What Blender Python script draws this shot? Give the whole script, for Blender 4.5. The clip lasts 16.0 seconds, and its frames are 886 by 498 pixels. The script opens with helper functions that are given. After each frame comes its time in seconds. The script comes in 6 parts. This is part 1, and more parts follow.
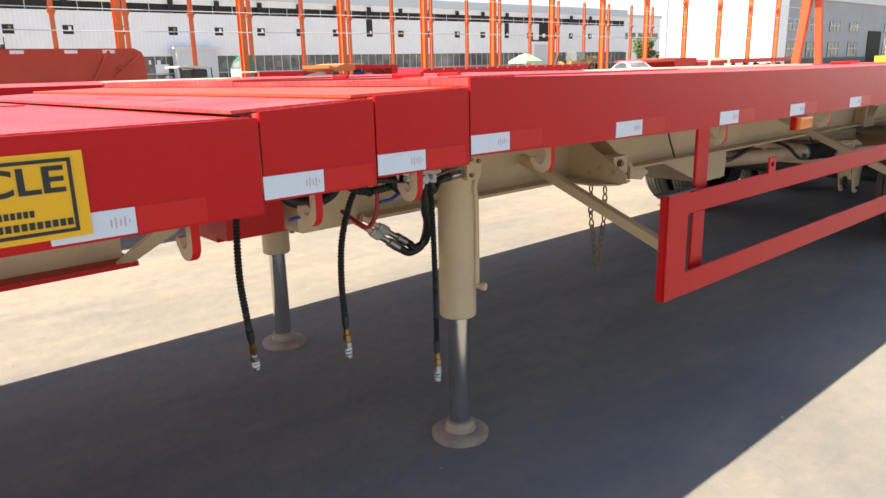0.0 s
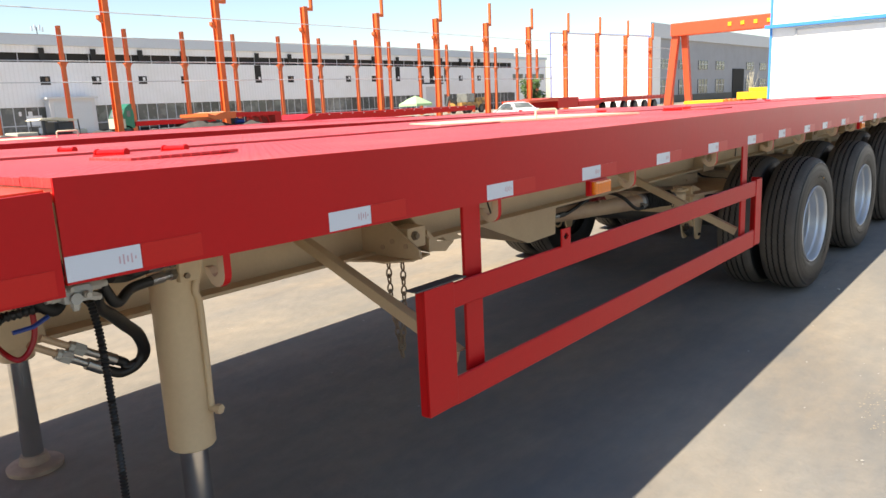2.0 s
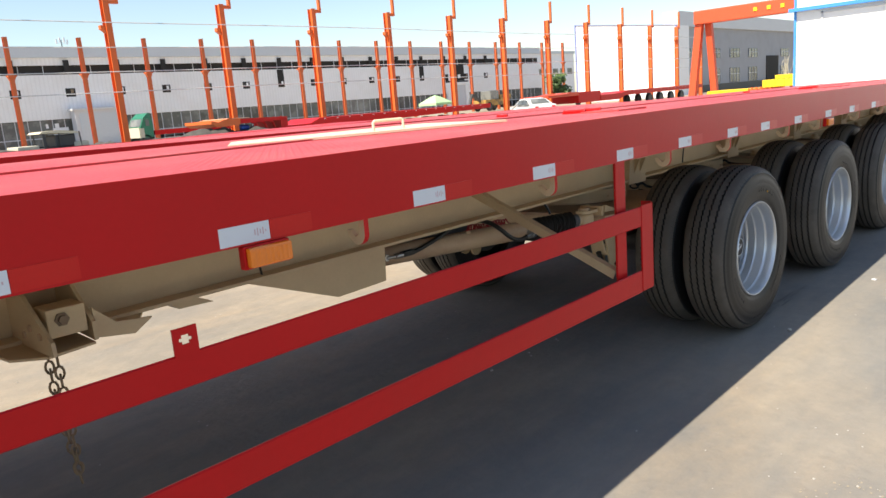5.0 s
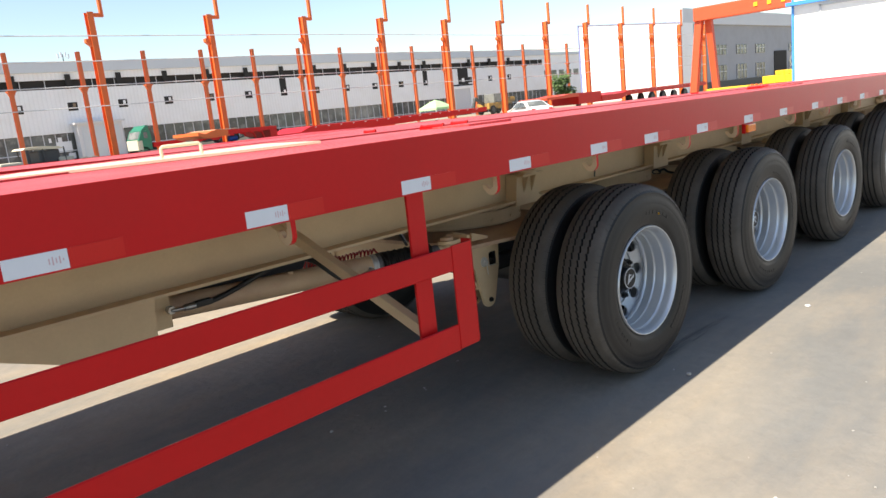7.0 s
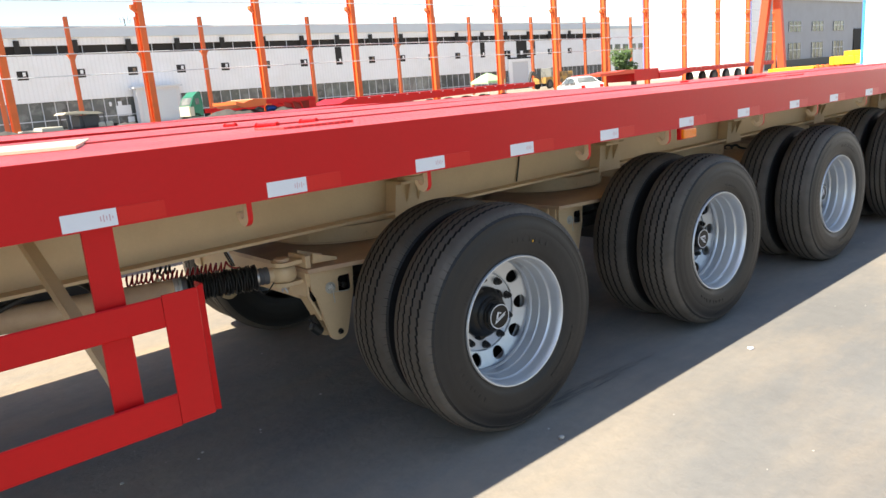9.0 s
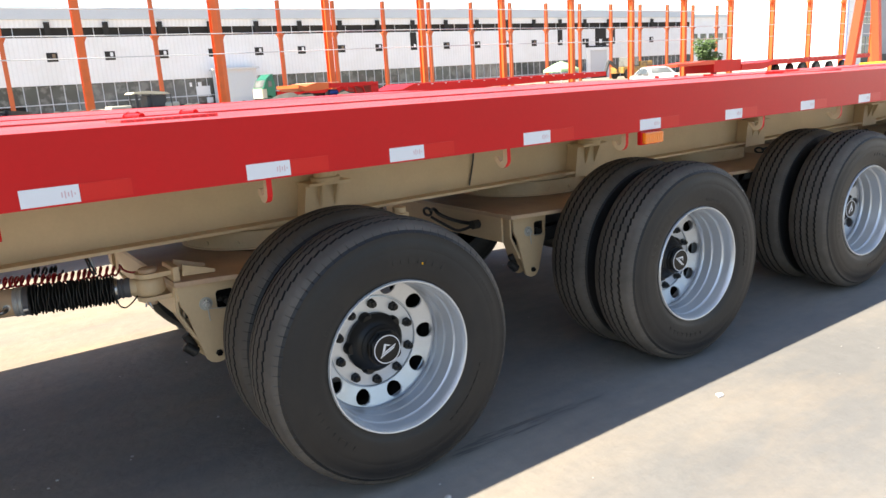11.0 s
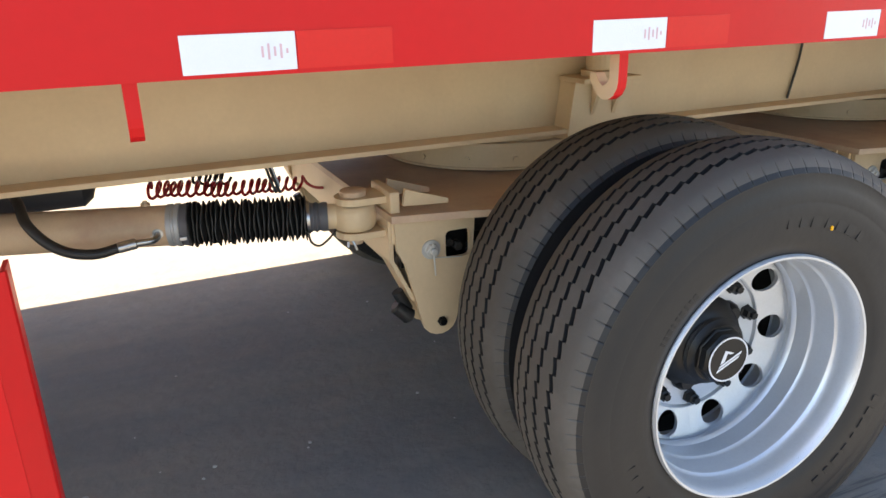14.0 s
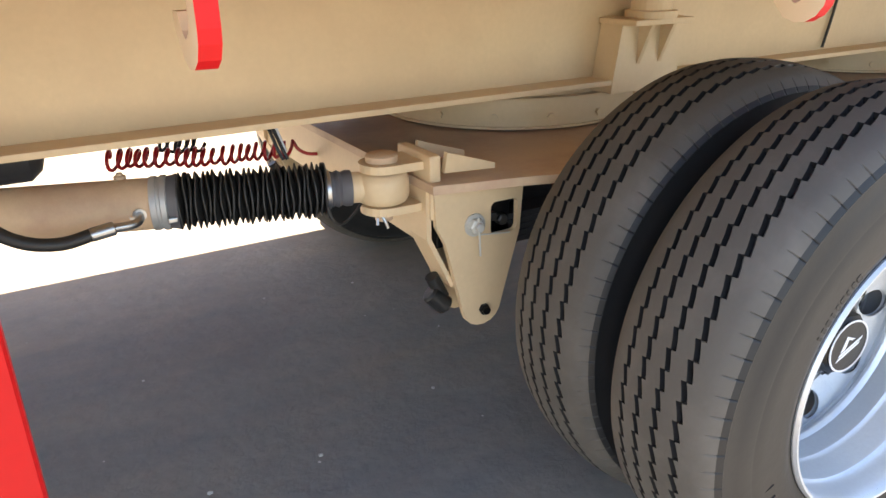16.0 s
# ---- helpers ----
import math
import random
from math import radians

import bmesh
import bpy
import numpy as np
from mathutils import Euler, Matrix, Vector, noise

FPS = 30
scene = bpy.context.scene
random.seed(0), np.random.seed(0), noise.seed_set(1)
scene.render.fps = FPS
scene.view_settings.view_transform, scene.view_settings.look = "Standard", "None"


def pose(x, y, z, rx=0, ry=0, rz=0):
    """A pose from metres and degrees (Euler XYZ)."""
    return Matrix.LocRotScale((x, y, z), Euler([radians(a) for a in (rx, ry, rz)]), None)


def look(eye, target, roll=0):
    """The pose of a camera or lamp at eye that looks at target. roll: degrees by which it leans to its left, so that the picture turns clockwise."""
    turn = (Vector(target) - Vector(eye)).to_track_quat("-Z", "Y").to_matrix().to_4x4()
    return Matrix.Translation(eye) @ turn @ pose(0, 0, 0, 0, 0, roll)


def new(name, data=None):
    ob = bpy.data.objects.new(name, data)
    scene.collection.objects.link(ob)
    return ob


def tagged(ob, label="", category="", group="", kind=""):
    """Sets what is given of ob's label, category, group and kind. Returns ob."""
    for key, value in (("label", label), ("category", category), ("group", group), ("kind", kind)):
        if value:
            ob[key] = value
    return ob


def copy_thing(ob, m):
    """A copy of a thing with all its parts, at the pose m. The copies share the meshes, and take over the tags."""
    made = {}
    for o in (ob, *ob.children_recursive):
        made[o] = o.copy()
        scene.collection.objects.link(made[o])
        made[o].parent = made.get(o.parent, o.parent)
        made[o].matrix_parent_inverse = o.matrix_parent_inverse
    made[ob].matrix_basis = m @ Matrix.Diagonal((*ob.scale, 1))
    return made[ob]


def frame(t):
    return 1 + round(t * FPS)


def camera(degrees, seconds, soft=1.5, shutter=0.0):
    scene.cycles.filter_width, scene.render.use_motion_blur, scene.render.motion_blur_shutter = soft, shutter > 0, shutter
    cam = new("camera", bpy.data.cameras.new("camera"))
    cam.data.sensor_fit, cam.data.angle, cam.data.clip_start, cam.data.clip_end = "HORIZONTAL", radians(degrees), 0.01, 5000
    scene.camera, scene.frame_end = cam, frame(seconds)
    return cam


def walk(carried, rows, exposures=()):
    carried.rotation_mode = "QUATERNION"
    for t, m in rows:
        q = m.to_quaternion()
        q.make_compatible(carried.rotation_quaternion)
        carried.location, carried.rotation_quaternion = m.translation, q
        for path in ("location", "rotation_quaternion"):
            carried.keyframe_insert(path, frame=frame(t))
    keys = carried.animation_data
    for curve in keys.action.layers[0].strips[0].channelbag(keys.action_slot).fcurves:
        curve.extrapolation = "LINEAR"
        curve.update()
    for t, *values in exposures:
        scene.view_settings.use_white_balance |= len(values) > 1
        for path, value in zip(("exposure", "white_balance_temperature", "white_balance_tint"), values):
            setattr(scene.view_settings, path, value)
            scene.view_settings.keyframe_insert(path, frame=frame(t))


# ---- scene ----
cam = camera(63.0, 16.0)

PATH = [
    (0, (-1.295, -1.334, 1.518), (-0.004, 0.112, 1.022), -1.3),
    (0.5, (-1.149, -1.439, 1.536), (0.186, -0.009, 1.116), -0.9),
    (1, (-0.961, -1.478, 1.522), (0.426, -0.094, 1.119), -0.9),
    (1.5, (-0.756, -1.421, 1.545), (0.694, -0.1, 1.153), -1.9),
    (2, (-0.536, -1.362, 1.584), (0.956, -0.091, 1.188), -2.6),
    (2.5, (-0.304, -1.374, 1.597), (1.21, -0.13, 1.2), -2.2),
    (3, (-0.041, -1.371, 1.574), (1.49, -0.151, 1.164), -3.0),
    (3.5, (0.194, -1.373, 1.584), (1.747, -0.183, 1.171), -3.6),
    (4, (0.479, -1.446, 1.593), (2.007, -0.219, 1.192), -3.5),
    (4.2, (0.587, -1.476, 1.594), (2.092, -0.223, 1.193), -3.7),
    (6.3, (1.694, -1.727, 1.538), (3.064, -0.32, 1.16), -5.1),
    (6.5, (1.804, -1.753, 1.54), (3.185, -0.358, 1.158), -5.2),
    (7, (2.109, -1.836, 1.552), (3.513, -0.463, 1.17), -6.0),
    (7.5, (2.405, -1.934, 1.566), (3.777, -0.538, 1.157), -5.2),
    (8, (2.725, -1.946, 1.548), (4.06, -0.525, 1.103), -4.5),
    (8.5, (3.012, -1.973, 1.56), (4.337, -0.543, 1.113), -4.8),
    (9, (3.333, -2.079, 1.574), (4.61, -0.605, 1.133), -4.6),
    (9.2, (3.432, -2.091, 1.553), (4.7, -0.605, 1.123), -4.9),
    (11.3, (4.285, -2.157, 1.538), (5.363, -0.539, 1.069), -2.4),
    (11.5, (4.29, -2.094, 1.537), (5.341, -0.462, 1.057), -1.6),
    (12, (4.287, -1.917, 1.518), (5.259, -0.247, 1.002), -0.7),
    (12.5, (4.347, -1.71, 1.464), (5.212, 0.0, 0.891), -0.7),
    (13, (4.421, -1.466, 1.445), (5.191, 0.277, 0.836), -1.1),
    (13.5, (4.379, -1.223, 1.408), (5.114, 0.525, 0.772), -1.4),
    (14, (4.333, -0.97, 1.363), (5.104, 0.747, 0.688), -1.3),
    (14.5, (4.368, -0.797, 1.323), (5.112, 0.919, 0.615), -0.8),
    (15, (4.326, -0.674, 1.273), (5.134, 1.006, 0.547), 0.5),
    (15.5, (4.261, -0.569, 1.259), (5.168, 1.046, 0.507), 0.7),
    (16, (4.225, -0.549, 1.269), (5.158, 1.048, 0.509), -0.7),
]
walk(cam, [(t, look(eye, target, roll)) for t, eye, target, roll in PATH],
     exposures=[(0.0, 1.21, 7100, 9), (1.0, 1.05, 7100, 9), (2.5, 0.88, 7050, 9), (4.0, 0.82, 7050, 9), (7.0, 0.96, 7050, 9), (9.0, 1.27, 7100, 9), (11.5, 1.56, 7100, 10), (12.5, 1.80, 7150, 10), (13.5, 2.09, 7200, 11), (14.5, 2.21, 7300, 11), (16.0, 2.70, 7400, 12)])

# ---- world, sun ----
SUN_WAY = Vector((-0.75, 0.145, 1.0)).normalized()
world = bpy.data.worlds.new("world")
scene.world = world
world.use_nodes = True
wn, wl = world.node_tree.nodes, world.node_tree.links
sky = wn.new("ShaderNodeTexSky")
sky.sky_type = "NISHITA"
sky.sun_disc = False
sky.sun_elevation = math.asin(SUN_WAY.z)
sky.sun_rotation = math.atan2(SUN_WAY.x, SUN_WAY.y)
sky.dust_density = 0.5
sky.ozone_density = 1.5
wl.new(sky.outputs[0], wn["Background"].inputs[0])
wn["Background"].inputs[1].default_value = 0.112
sun = new("sun", bpy.data.lights.new("sun", "SUN"))
sun.data.energy = 5.0
sun.data.angle = radians(0.55)
sun.data.color = (1.0, 0.93, 0.82)
sun.matrix_world = look(SUN_WAY * 60, (0, 0, 0))


# ---- materials ----
def material(name, color, rough=0.5, metal=0.0, var=0.15, scale=6.0, bump=0.0, bump_scale=60.0, fine=0.06,
             second=None, second_scale=2.5, second_amount=0.0, coat=0.0, spread=0.0, edge=(0.45, 0.62), spec=0.5):
    """Paint or stone: broad and fine variation of colour, stains of a second colour, fine relief."""
    m = bpy.data.materials.new(name)
    m.use_nodes = True
    n, l = m.node_tree.nodes, m.node_tree.links
    b = n["Principled BSDF"]
    tc = n.new("ShaderNodeTexCoord")
    big = n.new("ShaderNodeTexNoise")
    big.inputs["Scale"].default_value, big.inputs["Detail"].default_value = scale, 6
    small = n.new("ShaderNodeTexNoise")
    small.inputs["Scale"].default_value, small.inputs["Detail"].default_value = scale * 23, 4
    for t in (big, small):
        l.new(tc.outputs["Object"], t.inputs["Vector"])
    shade = n.new("ShaderNodeMath")
    shade.operation = "MULTIPLY_ADD"
    l.new(big.outputs["Fac"], shade.inputs[0])
    shade.inputs[1].default_value, shade.inputs[2].default_value = 2 * var, 1 - var
    shade2 = n.new("ShaderNodeMath")
    shade2.operation = "MULTIPLY_ADD"
    l.new(small.outputs["Fac"], shade2.inputs[0])
    shade2.inputs[1].default_value, shade2.inputs[2].default_value = 2 * fine, 1 - fine
    both = n.new("ShaderNodeMath")
    both.operation = "MULTIPLY"
    l.new(shade.outputs[0], both.inputs[0])
    l.new(shade2.outputs[0], both.inputs[1])
    last = both
    if spread:
        info = n.new("ShaderNodeObjectInfo")
        sp = n.new("ShaderNodeMath")
        sp.operation = "MULTIPLY_ADD"
        l.new(info.outputs["Random"], sp.inputs[0])
        sp.inputs[1].default_value, sp.inputs[2].default_value = 2 * spread, 1 - spread
        m2 = n.new("ShaderNodeMath")
        m2.operation = "MULTIPLY"
        l.new(sp.outputs[0], m2.inputs[0])
        l.new(both.outputs[0], m2.inputs[1])
        last = m2
    tint = n.new("ShaderNodeVectorMath")
    tint.operation = "SCALE"
    tint.inputs[0].default_value = color
    l.new(last.outputs[0], tint.inputs["Scale"])
    out = tint.outputs[0]
    if second:
        st = n.new("ShaderNodeTexNoise")
        st.inputs["Scale"].default_value, st.inputs["Detail"].default_value = second_scale, 8
        st.inputs["Roughness"].default_value = 0.62
        l.new(tc.outputs["Object"], st.inputs["Vector"])
        ramp = n.new("ShaderNodeMapRange")
        ramp.inputs[1].default_value, ramp.inputs[2].default_value = edge
        ramp.inputs[4].default_value = second_amount
        l.new(st.outputs["Fac"], ramp.inputs[0])
        mix = n.new("ShaderNodeMix")
        mix.data_type = "RGBA"
        l.new(ramp.outputs[0], mix.inputs[0])
        l.new(out, mix.inputs[6])
        mix.inputs[7].default_value = (*second, 1)
        out = mix.outputs[2]
    l.new(out, b.inputs["Base Color"])
    rr = n.new("ShaderNodeMath")
    rr.operation = "MULTIPLY_ADD"
    l.new(big.outputs["Fac"], rr.inputs[0])
    rr.inputs[1].default_value, rr.inputs[2].default_value = 0.25 * rough, 0.87 * rough
    l.new(rr.outputs[0], b.inputs["Roughness"])
    b.inputs["Metallic"].default_value = metal
    b.inputs["Specular IOR Level"].default_value = spec
    b.inputs["Coat Weight"].default_value = coat
    b.inputs["Coat Roughness"].default_value = 0.15
    if bump:
        bn = n.new("ShaderNodeTexNoise")
        bn.inputs["Scale"].default_value, bn.inputs["Detail"].default_value = bump_scale, 5
        l.new(tc.outputs["Object"], bn.inputs["Vector"])
        bp = n.new("ShaderNodeBump")
        bp.inputs["Strength"].default_value, bp.inputs["Distance"].default_value = bump, 0.01
        l.new(bn.outputs["Fac"], bp.inputs["Height"])
        l.new(bp.outputs[0], b.inputs["Normal"])
    return m


RED = material("red_paint", (0.53, 0.007, 0.009), 0.36, var=0.10, scale=2.2, bump=0.05, bump_scale=25,
               second=(0.48, 0.012, 0.012), second_scale=3.0, second_amount=0.35, spec=0.22)
RED_DECK = material("red_deck_paint", (0.58, 0.045, 0.045), 0.42, var=0.14, scale=1.6, bump=0.15, bump_scale=90,
                    second=(0.55, 0.16, 0.13), second_scale=1.4, second_amount=0.35)


def chequer(m, pitch):
    """Raised pips of chequer plate: relief, and paint worn a little paler on them."""
    n, l = m.node_tree.nodes, m.node_tree.links
    b = n["Principled BSDF"]
    tc, xyz = n.new("ShaderNodeTexCoord"), n.new("ShaderNodeSeparateXYZ")
    l.new(tc.outputs["Object"], xyz.inputs[0])
    waves = []
    for axis, k in (("X", 1.0), ("Y", 0.7)):
        by, sine = n.new("ShaderNodeMath"), n.new("ShaderNodeMath")
        by.operation, sine.operation = "MULTIPLY", "SINE"
        by.inputs[1].default_value = 2 * math.pi / pitch * k
        l.new(xyz.outputs[axis], by.inputs[0])
        l.new(by.outputs[0], sine.inputs[0])
        waves.append(sine)
    both, pip = n.new("ShaderNodeMath"), n.new("ShaderNodeMapRange")
    both.operation = "MULTIPLY"
    l.new(waves[0].outputs[0], both.inputs[0])
    l.new(waves[1].outputs[0], both.inputs[1])
    pip.inputs[1].default_value, pip.inputs[2].default_value = 0.25, 0.75
    l.new(both.outputs[0], pip.inputs[0])
    relief = n.new("ShaderNodeBump")
    relief.inputs["Strength"].default_value, relief.inputs["Distance"].default_value = 0.8, 0.004
    l.new(pip.outputs[0], relief.inputs["Height"])
    l.new(b.inputs["Normal"].links[0].from_socket, relief.inputs["Normal"])
    l.new(relief.outputs[0], b.inputs["Normal"])
    worn, tint = n.new("ShaderNodeMapRange"), n.new("ShaderNodeVectorMath")
    worn.inputs[3].default_value, worn.inputs[4].default_value = 0.88, 1.2
    l.new(pip.outputs[0], worn.inputs[0])
    tint.operation = "SCALE"
    l.new(b.inputs["Base Color"].links[0].from_socket, tint.inputs[0])
    l.new(worn.outputs[0], tint.inputs["Scale"])
    l.new(tint.outputs[0], b.inputs["Base Color"])


chequer(RED_DECK, 0.032)
RED_TAPE = material("red_reflective_tape", (0.58, 0.013, 0.010), 0.30, var=0.04, spec=0.30)
RUST_RED = material("rust_red_primer", (0.40, 0.036, 0.014), 0.5, var=0.18, scale=2, second=(0.46, 0.07, 0.02), second_scale=1.5, second_amount=0.5)
RED_ORANGE = material("red_orange_primer", (0.60, 0.06, 0.020), 0.45, var=0.10, scale=2)
BEIGE = material("beige_paint", (0.65, 0.487, 0.30), 0.45, var=0.08, scale=3.0, bump=0.06, bump_scale=40,
                 second=(0.50, 0.35, 0.215), second_scale=2.2, second_amount=0.35)
BEIGE_WORN = material("beige_paint_dusty", (0.56, 0.40, 0.26), 0.5, var=0.12, scale=7.0, bump=0.1, bump_scale=50,
                      second=(0.36, 0.2, 0.15), second_scale=5.0, second_amount=0.4)
FOOT_PAINT = material("scuffed_foot_paint", (0.40, 0.29, 0.21), 0.65, var=0.2, scale=14, bump=0.15, bump_scale=60,
                      second=(0.24, 0.17, 0.13), second_scale=9.0, second_amount=0.6)
TYRE = material("tyre_rubber", (0.0145, 0.0145, 0.0155), 0.46, var=0.3, scale=5, bump=0.05, bump_scale=45, fine=0.12,
                second=(0.032, 0.027, 0.023), second_scale=3.2, second_amount=0.5, edge=(0.46, 0.72), spec=0.3)
TREAD = material("dusty_tread_rubber", (0.074, 0.064, 0.054), 0.75, var=0.2, scale=6, bump=0.04, bump_scale=90,
                 second=(0.125, 0.109, 0.094), second_scale=3.0, second_amount=0.6)
RUBBER = material("black_rubber", (0.016, 0.016, 0.016), 0.45, var=0.2, scale=12, bump=0.08, bump_scale=150)
BLACK_PAINT = material("black_hub_paint", (0.006, 0.006, 0.0065), 0.33, var=0.2, scale=12, bump=0.04, bump_scale=60, spec=0.3)
SILVER = material("silver_wheel_paint", (0.565, 0.59, 0.625), 0.36, metal=0.6, var=0.06, scale=8, bump=0.04, bump_scale=90)
STEEL = material("bright_steel", (0.42, 0.42, 0.42), 0.32, metal=1.0, var=0.25, scale=20)
CHROME = material("chrome_rod", (0.60, 0.59, 0.58), 0.19, metal=0.95, var=0.12, scale=14,
                  second=(0.42, 0.41, 0.40), second_scale=6, second_amount=0.4)
RUSTY = material("rusty_chain_steel", (0.26, 0.19, 0.13), 0.6, metal=0.5, var=0.3, scale=30)
RUSTY_DARK = material("dusty_black_bolt", (0.05, 0.046, 0.042), 0.45, metal=0.4, var=0.3, scale=30)
BRASS = material("brass_fitting", (0.36, 0.25, 0.09), 0.35, metal=1.0)
WHITE_TAPE = material("white_reflective_tape", (0.67, 0.68, 0.72), 0.32, var=0.03, scale=30, fine=0.05, bump=0.15, bump_scale=400)
PINK_INK = material("faint_red_ink", (0.56, 0.37, 0.40), 0.5)
AMBER = material("amber_lens", (0.85, 0.20, 0.01), 0.2, var=0.08, scale=60, coat=0.5)
YELLOW = material("yellow_plate", (0.86, 0.43, 0.008), 0.35, var=0.05, scale=6)
BLACK_INK = material("black_print", (0.015, 0.015, 0.015), 0.5)
CONCRETE = material("concrete_yard", (0.180, 0.180, 0.176), 0.9, var=0.16, scale=0.6, fine=0.10, bump=0.25, bump_scale=22,
                    second=(0.138, 0.139, 0.140), second_scale=0.9, second_amount=0.4, spec=0.25)


def lay_dust(m, color, sand):
    """Dry sandy dust, in drifts, thicker towards the open yard."""
    n, l = m.node_tree.nodes, m.node_tree.links
    b = n["Principled BSDF"]
    old = b.inputs["Base Color"].links[0].from_socket
    tc = n.new("ShaderNodeTexCoord")
    xyz = n.new("ShaderNodeSeparateXYZ")
    l.new(tc.outputs["Object"], xyz.inputs[0])
    far_side = n.new("ShaderNodeMapRange")
    far_side.inputs[1].default_value, far_side.inputs[2].default_value = -2.0, 7.0
    l.new(xyz.outputs["Y"], far_side.inputs[0])
    nz = n.new("ShaderNodeTexNoise")
    nz.inputs["Scale"].default_value, nz.inputs["Detail"].default_value = 0.7, 13
    nz.inputs["Roughness"].default_value = 0.7
    along = n.new("ShaderNodeMapping")
    along.inputs["Scale"].default_value, along.inputs["Rotation"].default_value = (0.42, 1.25, 1.0), (0, 0, 0.07)
    l.new(tc.outputs["Object"], along.inputs[0])
    l.new(along.outputs[0], nz.inputs["Vector"])
    # trodden dust: soft lumps and fine crumbs
    soft = n.new("ShaderNodeTexNoise")
    soft.inputs["Scale"].default_value, soft.inputs["Detail"].default_value = 7.0, 9
    soft.inputs["Roughness"].default_value = 0.68
    l.new(tc.outputs["Object"], soft.inputs["Vector"])
    relief = n.new("ShaderNodeBump")
    relief.inputs["Strength"].default_value, relief.inputs["Distance"].default_value = 0.4, 0.02
    l.new(soft.outputs["Fac"], relief.inputs["Height"])
    l.new(b.inputs["Normal"].links[0].from_socket, relief.inputs["Normal"])
    l.new(relief.outputs[0], b.inputs["Normal"])
    add = n.new("ShaderNodeMath")
    add.operation = "MULTIPLY_ADD"
    l.new(far_side.outputs[0], add.inputs[0])
    add.inputs[1].default_value = 0.35
    l.new(nz.outputs["Fac"], add.inputs[2])
    amount = n.new("ShaderNodeMapRange")
    amount.inputs[1].default_value, amount.inputs[2].default_value, amount.inputs[4].default_value = 0.48, 0.98, 0.85
    l.new(add.outputs[0], amount.inputs[0])
    mix = n.new("ShaderNodeMix")
    mix.data_type = "RGBA"
    l.new(amount.outputs[0], mix.inputs[0])
    l.new(old, mix.inputs[6])
    # ochre sand lies in patches in the dust, with finer pale crumbs
    patch = n.new("ShaderNodeTexNoise")
    patch.inputs["Scale"].default_value, patch.inputs["Detail"].default_value = 0.9, 8
    patch.inputs["Roughness"].default_value = 0.62
    l.new(along.outputs[0], patch.inputs["Vector"])
    share = n.new("ShaderNodeMapRange")
    share.inputs[1].default_value, share.inputs[2].default_value, share.inputs[4].default_value = 0.50, 0.68, 0.8
    l.new(patch.outputs["Fac"], share.inputs[0])
    tone = n.new("ShaderNodeMix")
    tone.data_type = "RGBA"
    l.new(share.outputs[0], tone.inputs[0])
    tone.inputs[6].default_value, tone.inputs[7].default_value = (*color, 1), (*sand, 1)
    crumb = n.new("ShaderNodeMapRange")
    crumb.inputs[1].default_value, crumb.inputs[2].default_value, crumb.inputs[3].default_value, crumb.inputs[4].default_value = 0.35, 0.65, 0.86, 1.12
    l.new(soft.outputs["Fac"], crumb.inputs[0])
    grain = n.new("ShaderNodeVectorMath")
    grain.operation = "SCALE"
    l.new(tone.outputs[2], grain.inputs[0])
    l.new(crumb.outputs[0], grain.inputs["Scale"])
    l.new(grain.outputs[0], mix.inputs[7])
    l.new(mix.outputs[2], b.inputs["Base Color"])


lay_dust(CONCRETE, (0.41, 0.338, 0.25), (0.45, 0.325, 0.19))
TYRE_MARK = material("rubber_scuff", (0.15, 0.14, 0.13), 0.9, var=0.3, scale=12)
PEBBLE = material("pale_pebble", (0.55, 0.53, 0.50), 0.8, spread=0.4)
CRUMB = material("mortar_crust", (0.30, 0.26, 0.20), 0.95, var=0.25, scale=9)
GREY_BAND = material("grey_clamp_band", (0.42, 0.43, 0.43), 0.5, metal=0.5, var=0.15, scale=20)
SLEEVE = material("dark_grey_rubber_sleeve", (0.09, 0.09, 0.10), 0.55, var=0.2, scale=15)
BOOT = material("bellows_rubber", (0.007, 0.007, 0.007), 0.6, var=0.2, scale=12)
BOOT_WORN = material("worn_bellows_rubber", (0.034, 0.034, 0.034), 0.6, var=0.4, scale=30)
TARP = material("dark_green_tarpaulin", (0.016, 0.02, 0.019), 0.8, var=0.3, scale=2)
BLUE_CABLE = material("blue_air_line", (0.012, 0.05, 0.26), 0.4)
RED_COIL = material("red_coil_hose", (0.36, 0.008, 0.014), 0.3)
ZINC = material("dull_zinc", (0.52, 0.51, 0.47), 0.5, metal=0.3, var=0.15, scale=20)
CREAM = material("cream_deck_cover", (0.66, 0.58, 0.42), 0.55, var=0.06, scale=3)
ORANGE = material("orange_steel_primer", (0.66, 0.128, 0.026), 0.55, var=0.14, scale=1.2, second=(0.5, 0.12, 0.03),
                  second_scale=2.0, second_amount=0.4)
ORANGE_FAR = material("orange_brown_steel", (0.55, 0.125, 0.04), 0.6, var=0.14, scale=1.2)
WHITE_WALL = material("white_metal_sheet", (0.87, 0.87, 0.88), 0.6, var=0.04, scale=0.3, second=(0.80, 0.79, 0.78),
                      second_scale=0.4, second_amount=0.5)


